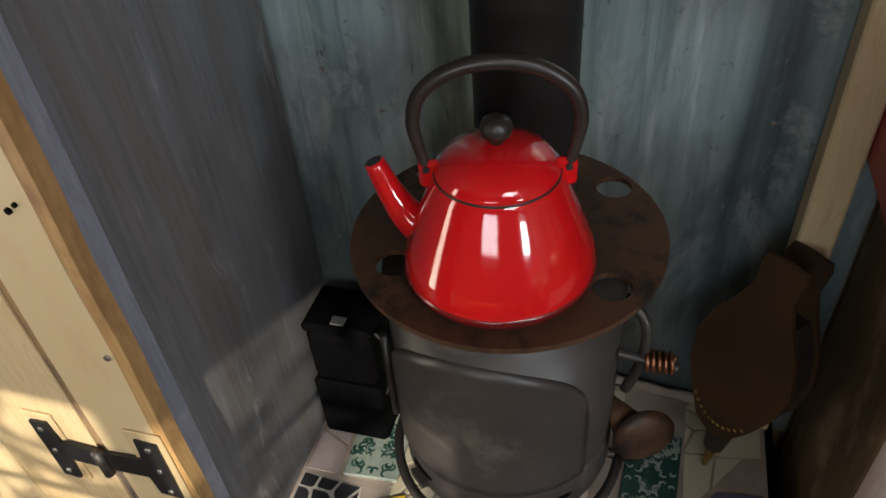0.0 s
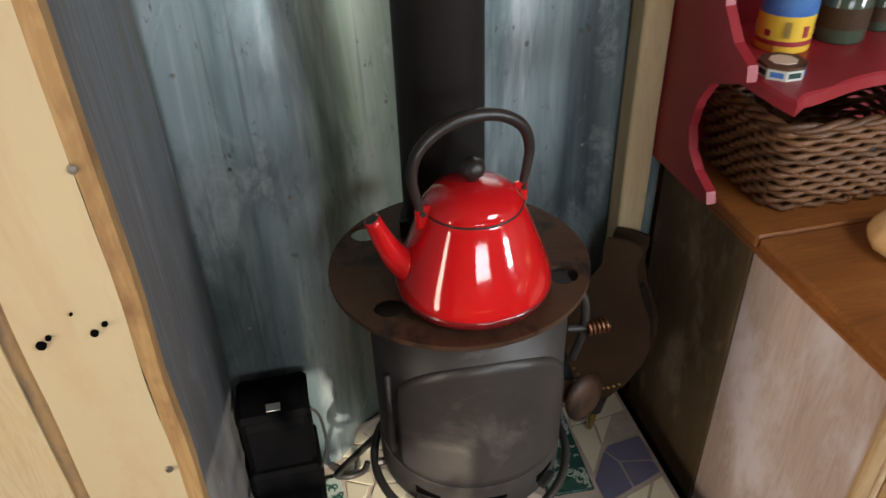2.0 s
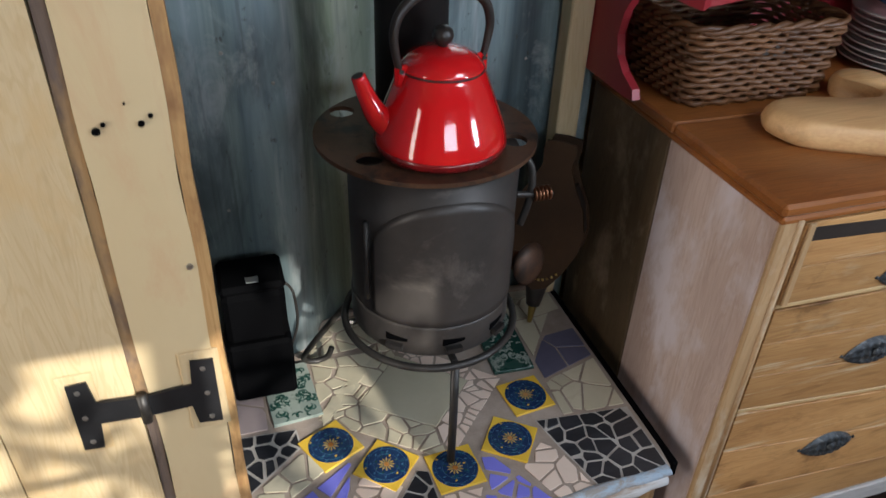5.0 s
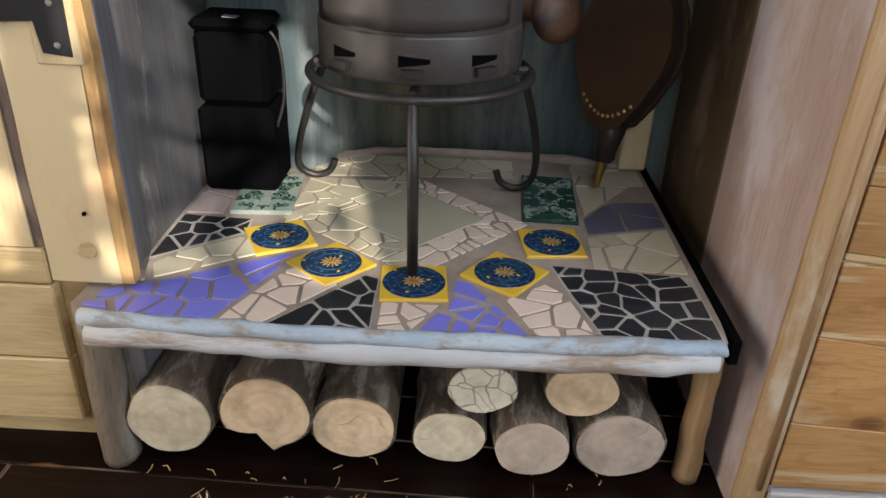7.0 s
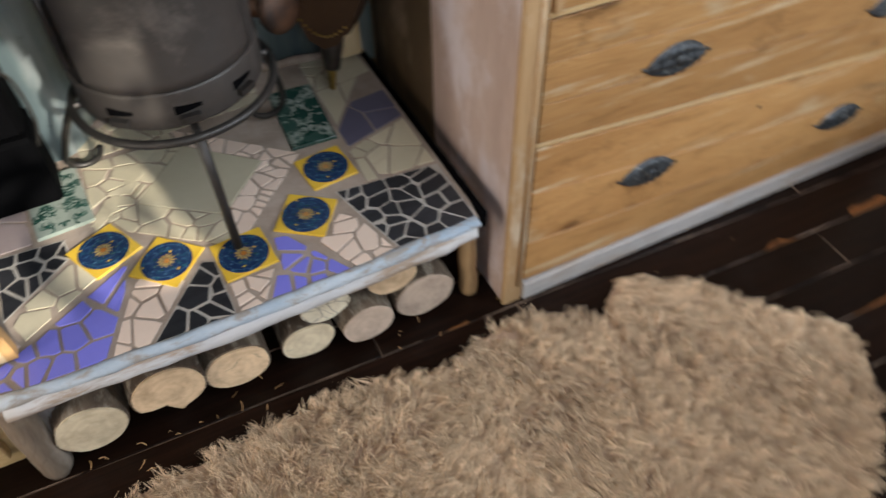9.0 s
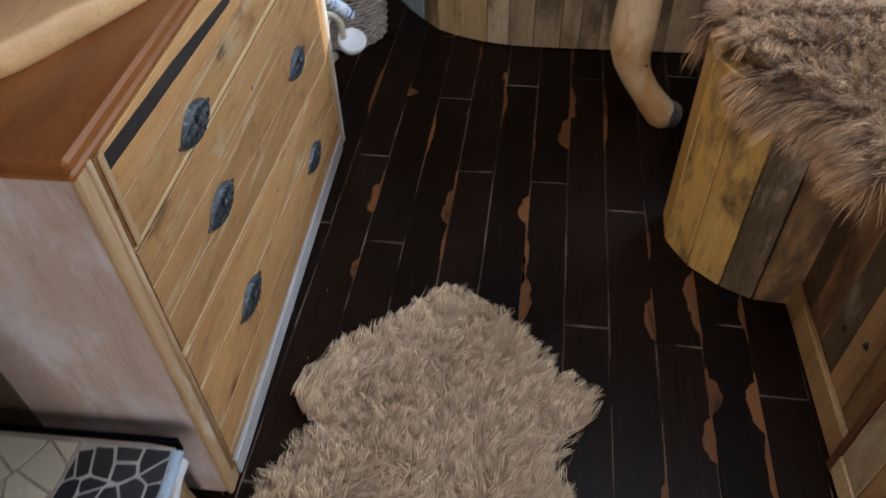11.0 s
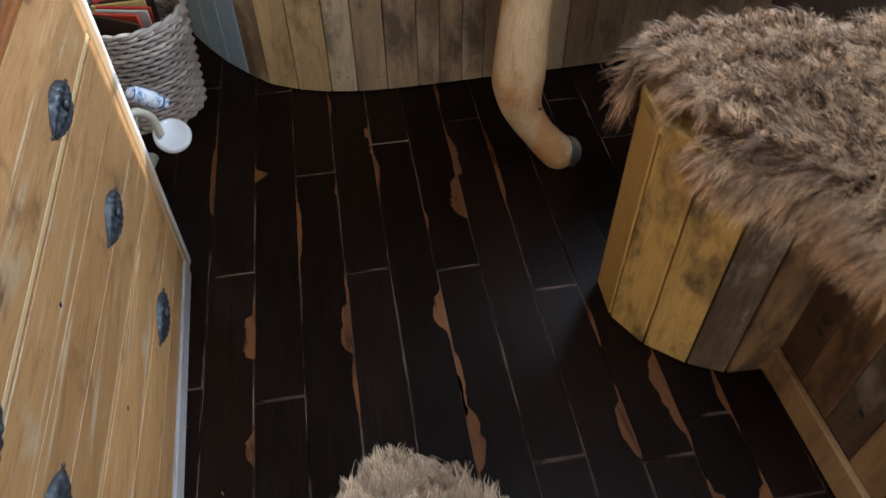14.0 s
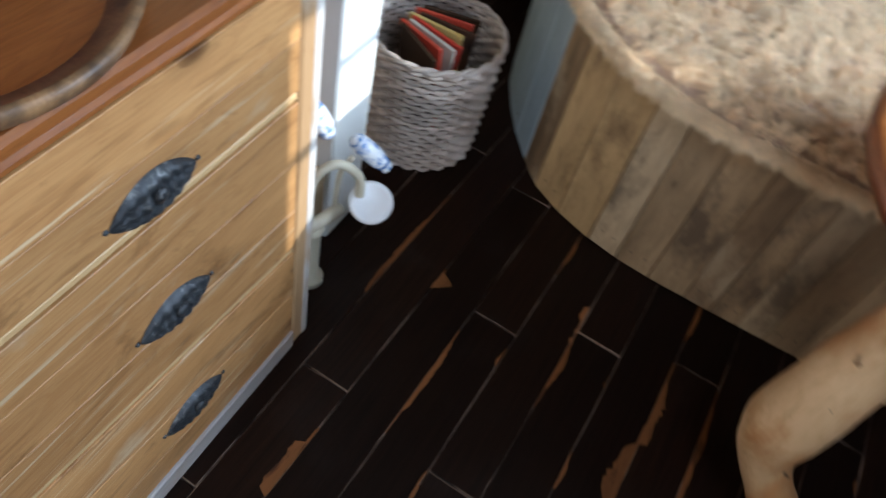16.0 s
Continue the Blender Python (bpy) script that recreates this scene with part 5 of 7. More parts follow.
def leaf_pull(x, z, parent):
    """A cast, pointed, leaf-shaped drawer pull with a ridged back."""
    bm = bmesh.new()
    nu, nv = 40, 14
    grid = []
    for i_ in range(nu + 1):
        u = -1 + 2 * i_ / nu
        half = 0.034 * (1 - abs(u) ** 1.9) ** 0.8 + 0.001
        row = []
        for j_ in range(nv + 1):
            v = -1 + 2 * j_ / nv
            h = 0.004 + 0.011 * max(0.0, (1 - u * u)) ** 0.6 * max(0.0, 1 - v * v) ** 0.5
            h += 0.0030 * math.cos(u * 24 + 3 * v * v) * (1 - v * v) * (1 - u * u) + 0.002 * math.cos(v * 9) * (1 - u * u)
            row.append(bm.verts.new((x + 0.070 * u, CF - 0.008 - h, z + half * v + 0.004 * (1 - u * u))))
        grid.append(row)
    for i_ in range(nu):
        for j_ in range(nv):
            bm.faces.new((grid[i_][j_], grid[i_ + 1][j_], grid[i_ + 1][j_ + 1], grid[i_][j_ + 1]))
    p = part("drawer_pull", bm, CAST, parent, "blackened cast leaf pull", True)
    for sg in (-1, 1):
        part("pull_tip", lathe([(0, -0.003), (0.0035, -0.002), (0.004, 0.0), (0.003, 0.003), (0, 0.004)], 10, m=pose(x + sg * 0.074, CF - 0.010, z + 0.002, 90, 0, 0)), CAST, p, smooth=True)
    part("pull_rose", lathe([(0.010, 0.0), (0.012, 0.003), (0.006, 0.006), (0, 0.008)], 14, m=pose(x, CF - 0.0215, z + 0.008, 90, 0, 0)), CAST, p, smooth=True)


for rows_, pz in ((((0.718, 0.80), (0.801, 0.893)), 0.740), (((0.428, 0.52), (0.521, 0.612), (0.613, 0.703)), 0.544), (((0.062, 0.165), (0.166, 0.295), (0.296, 0.413)), 0.265)):
    dr = part("drawer", sagged(cube(C0 + 0.0515, C1 - 0.0515, CF - 0.003, CF + 0.018, rows_[0][0], rows_[-1][1])), SCRATCHED, chest, "honey pine drawer")
    for z0, z1 in rows_:
        part("drawer_board", sagged(cube(C0 + 0.0525, C1 - 0.0525, CF - 0.010, CF - 0.0035, z0 + 0.0003, z1 - 0.0003, bevel=0.0009)), CHEST_FRONT, dr)
    for px in (1.285, 1.870):
        leaf_pull(px, sag_z(px, pz), dr)
    if pz < 0.7:
        part("keyhole", lathe([(0, 0), (0.0042, 0), (0.0036, 0.001), (0, 0.001)], 12, m=pose(1.565, CF - 0.0105, sag_z(1.565, pz) + 0.106, 90, 0, 0)), BLACK_METAL, dr, "dark keyhole")
for z0, z1 in ((0.415, 0.426), (0.705, 0.716)):
    part("drawer_rail", sagged(cube(C0 + 0.052, C1 - 0.052, CF - 0.008, CF + 0.004, z0, z1, bevel=0.002)), RAIL, chest, "pale worn rail between drawers")
# no recess is cut here; a black strip stands for the shade in it
part("top_gap", prism([(C0 + 0.074, 0.856), (1.56, 0.829), (1.56, 0.847), (1.28, 0.871), (C0 + 0.074, 0.884)], CF - 0.0112, CF - 0.004, m=Matrix(((1, 0, 0, 0), (0, 0, 1, 0), (0, 1, 0, 0), (0, 0, 0, 1)))), BLACK_METAL, chest, "black strip for the shade in the gap above the top drawer")

# ---- red plate rack on the chest ----
rack = thing("plate_rack", "crimson painted wooden shelf rack standing on the chest", "shelf")


def yz_panel(pts, x0, x1, bevel=0.003):
    m = Matrix(((0, 0, 1, 0), (1, 0, 0, 0), (0, 1, 0, 0), (0, 0, 0, 1)))
    return prism(pts, x0, x1, bevel, m=m)


side = [(0.63, 0.94), (0.43, 0.94), (0.402, 0.945), (0.41, 0.965), (0.455, 0.985), (0.485, 1.01), (0.498, 1.05), (0.485, 1.10), (0.455, 1.145), (0.40, 1.165), (0.365, 1.18), (0.37, 1.205), (0.415, 1.225), (0.455, 1.27), (0.47, 1.34), (0.49, 1.5), (0.49, 1.95), (0.63, 1.95)]
part("side_board", yz_panel(side, 0.902, 0.922), RED_PAINT, rack, "scroll-cut red side board")
part("side_board", yz_panel(side, 2.16, 2.182), RED_PAINT, rack)
wave = [(0.925, 0.62), (0.925, 0.32)]
for k in range(41):
    x = 0.93 + 1.22 * k / 40
    wave.append((x, 0.30 + 0.045 * (0.5 - 0.5 * math.cos((x - 0.93) * 2 * math.pi / 0.40)) - (0.02 if k == 0 else 0)))
wave += [(2.158, 0.62)]
part("shelf_board", prism(wave[::-1], 1.158, 1.180, 0.004), RED_PAINT, rack, "red shelf with a wavy front edge")
part("shelf_board", prism([(0.925, 0.62), (2.158, 0.62), (2.158, 0.44), (0.925, 0.44)], 1.55, 1.57, 0.003), RED_PAINT, rack)
part("back_board", cube(0.925, 2.158, 0.622, 0.636, 0.945, 1.95), RED_PAINT, rack)


def woven(cx, cy, z0, w, d, h, flare, rows_, material, name, label, category, round_=False, rods=44, amp=0.0035):
    """A basket: upright stakes, woven bands that pass in and out of them, a plaited rim."""
    b = thing(name, label, category, at=(cx, cy, z0))

    def rim(u, grow, off):
        a_ = 2 * math.pi * u
        c, s_ = math.cos(a_), math.sin(a_)
        q = 2.0 if round_ else 9.0
        k = (abs(c) ** q + abs(s_) ** q) ** (-1 / q)
        return (w / 2 * grow + off) * c * k, (d / 2 * grow + off) * s_ * k

    n = rods * 4
    bm = bmesh.new()
    for r in range(rows_):
        z = 0.008 + (h - 0.016) * r / (rows_ - 1)
        grow = 1 + flare * z / h
        pts = []
        for k in range(n + 1):
            off = amp * math.sin(math.pi * (k / 2 + r))
            x, y = rim(k / n, grow, off)
            pts.append((x, y, z + 0.0012 * noise.noise(Vector((k * 0.2, r, 0)))))
        tube(pts, 0.48 * h / rows_, 5, bm, squash=1.0)
    part("weave", bm, material, b, smooth=True)
    for k in range(rods):
        (x0, y0), (x1, y1) = rim((k + 0.5) / rods, 1.0, 0), rim((k + 0.5) / rods, 1 + flare, 0)
        part("stake", tube([(x0, y0, 0.0), (x1, y1, h)], 0.0042, 6), material, b)
    for ph in (0, 1):
        pts = []
        for k in range(n + 1):
            x, y = rim(k / n, 1 + flare, 0.005 * math.cos(k * 0.8 + ph * math.pi))
            pts.append((x, y, h + 0.004 + 0.005 * math.sin(k * 0.8 + ph * math.pi)))
        part("plaited_rim", tube(pts, 0.0062, 6), material, b, smooth=True)
    base = [rim(k / 40, 0.98, 0) for k in range(40)]
    part("base", prism(base, 0.0, 0.008), material, b)
    return b


wb = woven(1.168, 0.478, CT, 0.335, 0.235, 0.155, 0.10, 12, WICKER, "wicker_basket", "brown rectangular wicker basket under the red shelf", "basket", rods=24, amp=0.0058)
part("handle_hole", cube(-0.03, -0.004, -0.126, -0.112, 0.098, 0.126), BLACK_METAL, wb, "dark handle opening")
part("handle_hole", cube(0.008, 0.034, -0.126, -0.112, 0.098, 0.126), BLACK_METAL, wb, "dark handle opening")

board = thing("wooden_board", "thick pale wooden board with a rounded knob handle on the chest", "board", at=(1.285, 0.13, CT))
bp = smooth_path([(p_[0] - 1.285, p_[1] - 0.13, 0) for p_ in ((1.075, 0.215), (1.085, 0.168), (1.12, 0.132), (1.255, 0.062), (1.37, 0.012), (1.44, 0.005), (1.50, 0.035), (1.515, 0.09), (1.48, 0.16), (1.44, 0.215), (1.425, 0.26), (1.455, 0.31), (1.45, 0.36), (1.41, 0.385), (1.36, 0.372), (1.345, 0.335), (1.368, 0.29), (1.372, 0.25), (1.34, 0.226), (1.27, 0.236), (1.16, 0.268), (1.10, 0.258), (1.075, 0.215))], 4)[:-1]
bm = bmesh.new()
levels = []
for z, s_ in ((0.0, 0.91), (0.008, 0.975), (0.024, 1.0), (0.038, 0.98), (0.048, 0.94), (0.052, 0.87)):
    levels.append([bm.verts.new((p.x * s_ + 0.02 * (1 - s_), p.y * s_ + 0.02 * (1 - s_), z)) for p in bp])
for r0, r1 in zip(levels, levels[1:]):
    for j in range(len(bp)):
        bm.faces.new((r0[j], r0[(j + 1) % len(bp)], r1[(j + 1) % len(bp)], r1[j]))
bm.faces.new(levels[0][::-1])
bm.faces.new(levels[-1])
part("board", bm, BOARD_WOOD, board, smooth=True)

plates = (1.655, 0.47)
for k in range(9):
    pl = thing("plate", "pale glazed dinner plate in a tall stack", "plate", "stack of plates", at=(plates[0] + 0.004 * math.sin(k * 2.1), plates[1] + 0.003 * math.cos(k * 1.7), CT + 0.0005 + 0.0135 * k))
    part("dish", lathe([(0, 0), (0.075, 0), (0.08, 0.003), (0.130, 0.016), (0.135, 0.018), (0.1345, 0.0205), (0.128, 0.019), (0.08, 0.0075), (0.0, 0.006)], 48), PLATE_WHITE, pl, smooth=True)
bw = thing("dark_bowl", "dark blue glazed bowl on top of the plates", "bowl", at=(plates[0], plates[1], CT + 0.0005 + 0.0135 * 9 + 0.0065))
part("bowl", lathe([(0, 0), (0.06, 0), (0.10, 0.02), (0.115, 0.045), (0.111, 0.046), (0.095, 0.024), (0.0, 0.008)], 40), PLATE_BLUE, bw, smooth=True)
tray = thing("round_tray", "round dark-edged wooden tray lying on the chest", "tray", at=(1.80, 0.162, CT))
part("rim", lathe([(0.165, 0.0), (0.196, 0.006), (0.204, 0.024), (0.196, 0.030), (0.184, 0.018), (0.165, 0.014), (0.165, 0.0)], 56), BROWN_PLANK, tray, smooth=True)
part("disc", lathe([(0, 0.001), (0.166, 0.001), (0.166, 0.014), (0, 0.014)], 48), CHEST_TOP, tray)

# ---- things on the red shelf ----
SH = 1.180
octo = thing("octagonal_box", "small octagonal trinket box with a patterned lid", "box", at=(0.972, 0.385, SH))
oct8 = [(0.036 * math.cos(radians(22.5 + 45 * k)), 0.036 * math.sin(radians(22.5 + 45 * k))) for k in range(8)]
part("body", prism(oct8, 0, 0.016, 0.001), PALE_GLAZE, octo, "pale side with blue patches")
for k in range(8):
    part("panel", cube(-0.010, 0.010, -0.0008, 0.0008, 0.004, 0.012, m=pose(0.0338 * math.cos(radians(45 * k)), 0.0338 * math.sin(radians(45 * k)), 0, 0, 0, 45 * k + 90)), BLUE_GLAZE if k % 2 else GREEN_GLAZE, octo)
part("lid", prism([(1.04 * x, 1.04 * y) for x, y in oct8], 0.0162, 0.021, 0.001), RUST_PLATE, octo, "red-brown inlaid lid")
part("lid_inlay", prism([(0.6 * x, 0.6 * y) for x, y in oct8], 0.0212, 0.0222), PINK_TILE, octo)
can = thing("printed_tin", "round tin printed in yellow with red bars and a blue band", "tin", at=(1.045, 0.495, SH))
part("tin_body", lathe([(0.043, 0.0), (0.044, 0.003), (0.044, 0.092), (0.043, 0.095)], 40), YELLOW_TILE, can, smooth=True)
part("tin_rim", lathe([(0.0455, 0.094), (0.0455, 0.099), (0.042, 0.099)], 40), SCREW, can)
part("blue_band", lathe([(0.0446, 0.060), (0.0446, 0.090)], 40), BLUE_GLAZE, can, "blue printed band")
part("red_band", lathe([(0.0446, 0.012), (0.0446, 0.020)], 40), RED_PAINT, can, "red printed bar")
for k in range(9):
    part("print_bar", cube(-0.005, 0.005, -0.0006, 0.0006, 0.026, 0.052 - 0.008 * (k % 3), m=pose(0.0446 * math.cos(radians(k * 40)), 0.0446 * math.sin(radians(k * 40)), 0, 0, 0, k * 40 + 90)), RED_PAINT if k % 2 else BRASS, can)
GLASS_JAR = plain("green_glass_jar", (0.03, 0.05, 0.035), (0.07, 0.09, 0.06), 0.1, scale=20, bumps=0)
for x, y, h, r, nm in ((1.155, 0.50, 0.10, 0.042, "tall dark green glass jar with a worn lid"), (1.25, 0.525, 0.07, 0.026, "small dark spice jar")):
    j_ = thing("jar", nm, "jar", at=(x, y, SH))
    part("glass", lathe([(r * 0.9, 0), (r, 0.004), (r, h * 0.8), (r * 0.8, h * 0.92), (r * 0.8, h)], 36), GLASS_JAR, j_, smooth=True)
    part("label", lathe([(r + 0.0005, h * 0.25), (r + 0.0005, h * 0.6)], 36), LEATHER, j_, "brown faded paper label")
    part("lid", lathe([(r * 0.85, h), (r * 0.87, h + 0.002), (r * 0.87, h + 0.014), (0, h + 0.015)], 36), RUST_PLATE, j_)
bowl = thing("shell_bowl", "small pale pink bowl full of shells", "bowl", at=(1.385, 0.435, SH))
part("bowl", lathe([(0.03, 0), (0.034, 0.002), (0.052, 0.018), (0.056, 0.032), (0.053, 0.032), (0.045, 0.018), (0.0, 0.010)], 40), PINK_TILE, bowl, smooth=True)
rb = random.Random(4)
for k in range(22):
    a_, r_ = rb.uniform(0, 6.28), 0.042 * math.sqrt(rb.random())
    part("shell", roughen(lathe([(0, 0), (0.007, 0.002), (0.009, 0.006), (0.004, 0.01), (0, 0.011)], 8, m=pose(r_ * math.cos(a_), r_ * math.sin(a_), 0.024 + rb.uniform(0, 0.006), rb.uniform(-50, 50), rb.uniform(-50, 50), 0)), 0.002, 90), PALE_GLAZE, bowl)

# ---- far bench with a rounded corner, fleece on top ----
FB_TOP = 0.53
far = thing("far_bench", "curved built-in bench faced with reclaimed vertical planks", "bench")
fpath = [(2.83, -1.94), (2.83, -1.0), (2.835, -0.6), (2.87, -0.42), (2.96, -0.26), (3.10, -0.13), (3.26, -0.03), (3.40, 0.01), (3.74, 0.02)]
FAR_BROWN = wood("old_brown_plank", (0.165, 0.098, 0.047), (0.45, 0.305, 0.165), "z", 0.6, stain=(0.09, 0.058, 0.035), stain_at=0.57, tone=0.15, wide_dark=0.6)
FAR_DARK = wood("smoked_plank", (0.10, 0.058, 0.029), (0.31, 0.20, 0.105), "z", 0.6, stain=(0.42, 0.31, 0.19), stain_at=0.60, tone=0.1, wide_dark=0.7)
FAR_PALE = wood("pale_weathered_plank", (0.25, 0.165, 0.088), (0.53, 0.39, 0.235), "z", 0.6, stain=(0.13, 0.09, 0.055), stain_at=0.58, tone=0.1)
FAR_GOLD = wood("warm_knotty_plank", (0.25, 0.135, 0.052), (0.50, 0.33, 0.155), "z", 0.5, stain=(0.13, 0.07, 0.03), stain_at=0.60, tone=0.08, wide_dark=0.35)
marks = [(2.83, -1.94), (2.83, -1.84), (2.83, -1.73), (2.83, -1.63), (2.83, -1.53), (2.83, -1.42), (2.83, -1.32), (2.83, -1.23), (2.83, -1.13), (2.83, -1.04), (2.83, -0.955), (2.83, -0.885), (2.83, -0.812), (2.832, -0.74), (2.834, -0.64), (2.842, -0.545),
         (2.858, -0.463), (2.893, -0.359), (2.943, -0.268), (3.01, -0.205), (3.085, -0.145), (3.18, -0.083), (3.28, -0.028), (3.40, 0.01), (3.50, 0.016), (3.62, 0.02), (3.74, 0.02)]
FAR_MATS = (FAR_BROWN, FAR_PALE, FAR_BROWN, FAR_DARK, FAR_BROWN, FAR_BROWN, FAR_DARK, FAR_PALE, FAR_BROWN, FAR_BROWN, FAR_PALE, FAR_BROWN, FAR_DARK, FAR_BROWN, FAR_BROWN, FAR_PALE, FAR_GOLD, FAR_GOLD, FAR_DARK, BLUE_PALE, BLUE_PALE, BLUE_PALE, BLUE_PALE, BLUE_PALE, BLUE_PALE, BLUE_PALE)
rp = random.Random(11)
for k, (p, q) in enumerate(zip(marks, marks[1:])):
    p, q = Vector((*p, 0)), Vector((*q, 0))
    d = q - p
    ang = math.degrees(math.atan2(d.y, d.x))
    w = d.length - 0.0018
    at_ = pose(p.x, p.y, 0, 0, 0, ang)
    pl = part("plank", cube(0.0, w, -0.012, 0.012 + rp.uniform(-0.001, 0.002), 0.004, FB_TOP - 0.03, bevel=0.002, m=at_), FAR_MATS[k], far)
    if k % 3 != 1:
        for fx in (0.3, 0.7):
            part("nail", lathe([(0, 0), (0.0028, 0), (0.002, 0.001), (0, 0.001)], 6, m=at_ @ pose(w * fx, 0.0142, 0.055 + rp.uniform(-0.006, 0.006), -90, 0, 0)), BLACK_METAL, pl)
top_poly = [(x - 0.012 if k < 4 else x, y + (0.012 if k > 4 else 0.0)) for k, (x, y) in enumerate(fpath)] + [(3.745, -1.945)]
part("seat", prism(top_poly, FB_TOP - 0.029, FB_TOP, 0.003), BENCH_PLANK, far, "plank seat board")

# ---- near bench with plank front and a hatch ----
NB_TOP = 0.60
near = thing("near_bench", "raised built-in bench with golden and weathered plank front", "bench")
npath = [(1.99, -1.94), (1.985, -1.3), (1.965, -1.13), (1.915, -1.052), (1.81, -1.045), (1.72, -1.09), (1.65, -1.165), (1.61, -1.24), (1.602, -1.345)]
for k, (p, q) in enumerate(zip(npath, npath[1:])):
    p, q = Vector((*p, 0)), Vector((*q, 0))
    nn = max(1, round((q - p).length / 0.105))
    for j in range(nn):
        a_, b_ = p.lerp(q, j / nn), p.lerp(q, (j + 1) / nn)
        d = b_ - a_
        mt = {2: PLAIN_GOLD, 3: PLAIN_GOLD, 4: BENCH_GOLD, 5: BENCH_GOLD, 6: MOTTLED, 7: BROWN_PLANK}.get(k, GREY_PLANK)
        part("plank", cube(0.0, d.length - 0.0018, -0.012, 0.012, 0.003, NB_TOP - 0.03, bevel=0.002, m=pose(a_.x, a_.y, 0, 0, 0, math.degrees(math.atan2(d.y, d.x)))), mt, near)
rp = random.Random(5)
fronts = [1.600, 1.505, 1.41, 1.32, 1.226, 1.137]
while fronts[-1] > -0.9:
    fronts.append(fronts[-1] - rp.uniform(0.09, 0.125))
for k, (x1, x0) in enumerate(zip(fronts, fronts[1:])):
    mt = (BROWN_PLANK, BROWN_PLANK, MOTTLED, WARM_PLANK, WARM_PLANK)[k] if k < 5 else rp.choice((BROWN_PLANK, WARM_PLANK, MOTTLED))
    part("plank", cube(x0 + 0.0016, x1, -1.362, -1.340 + rp.uniform(-0.001, 0.001), 0.003, NB_TOP - 0.03, bevel=0.002), mt, near)


def knot(x, z, r):
    """A black open knot standing slightly proud of a board that faces the room."""
    return roughen(lathe([(0, 0.0), (r, 0.0), (0.85 * r, 0.0012), (0.4 * r, 0.0005), (0, 0.0)], 14, m=pose(x, -1.3385, z, 90, 0, 0)), 0.35 * r, 60)


for x, z, r in ((1.53, 0.27, 0.013), (1.528, 0.235, 0.010), (1.27, 0.255, 0.011), (1.55, 0.42, 0.010), (1.36, 0.20, 0.008)):
    part("knot", knot(x, z, r), BLACK_METAL, near, "black open knot")
part("base_rail", cube(1.14, 1.598, -1.3385, -1.322, 0.003, 0.088, bevel=0.003), WARM_PLANK, near, "plain brown base rail")
ht = part("hatch", cube(0.72, 1.112, -1.3395, -1.318, 0.02, 0.47, bevel=0.004), BENCH_GOLD, near, "plank hatch in the bench front")
for k in range(4):
    part("hatch_board", cube(0.722 + 0.097 * k, 0.817 + 0.097 * k, -1.3175, -1.308, 0.09, 0.465, bevel=0.002), (WARM_PLANK, GREY_PLANK)[k % 2], ht)
part("hatch_rail", cube(0.722, 1.108, -1.3175, -1.304, 0.025, 0.088, bevel=0.003), GREY_PLANK, ht)
part("hatch_trim", wavy_strip(1.1135, 1.136, -1.3395, -1.312, 0.004, 0.52, 0.006, 4.2), RED_TRIM, near, "dark reddish bark trim")
ntop = [(1.995, -1.945), (1.99, -1.3), (1.97, -1.12), (1.92, -1.04), (1.81, -1.032), (1.71, -1.08), (1.64, -1.16), (1.597, -1.24), (1.59, -1.328), (-0.9, -1.328), (-0.9, -1.945)]
part("seat", prism(ntop[::-1], NB_TOP - 0.029, NB_TOP, 0.003), BENCH_GOLD, near, "plank seat board")

# ---- slab table on a bent limb ----
TABLE_BARK = wood("waney_edge", (0.07, 0.022, 0.010), (0.26, 0.085, 0.03), "x", 0.45, tone=0.03, knots=False)
DARK_FOOT = wood("blackened_wood", (0.025, 0.024, 0.028), (0.11, 0.10, 0.10), "z", 0.6, stain=(0.32, 0.22, 0.12), stain_at=0.58, knots=False)
table = thing("slab_table", "live-edge wooden slab table on a bent peeled limb leg", "table")
# unseen south end is lengthened to keep window light off the floor
tp = smooth_path([(2.62, -0.77, 0), (2.45, -0.82, 0), (2.36, -0.94, 0), (2.37, -1.06, 0), (2.42, -1.25, 0), (2.42, -1.5, 0), (2.46, -1.75, 0), (2.7, -1.88, 0), (2.96, -1.82, 0), (3.0, -1.3, 0), (2.95, -0.95, 0), (2.82, -0.8, 0), (2.62, -0.77, 0)], 5)[:-1]
bm = bmesh.new()
levels = []
for z, s_ in ((0.722, 0.94), (0.735, 0.985), (0.755, 1.0), (0.772, 0.985), (0.776, 0.965)):
    levels.append([bm.verts.new(((p.x - 2.7) * s_ + 2.7 + 0.008 * noise.noise(p * 9), (p.y + 1.17) * s_ - 1.17 + 0.008 * noise.noise(p * 11), z)) for p in tp])
for r0, r1 in zip(levels, levels[1:]):
    for j in range(len(tp)):
        bm.faces.new((r0[j], r0[(j + 1) % len(tp)], r1[(j + 1) % len(tp)], r1[j]))
bm.faces.new(levels[0][::-1])
bm.faces.new(levels[-1])
ring_bm = bmesh.new()
rr_ = [[ring_bm.verts.new(((v.co.x - 2.7) * g_ + 2.7, (v.co.y + 1.17) * g_ - 1.17, v.co.z)) for v in levels[j_]] for j_, g_ in ((1, 0.97), (1, 1.004), (2, 1.006), (3, 1.003), (3, 0.97))]
pale_bm = bmesh.new()
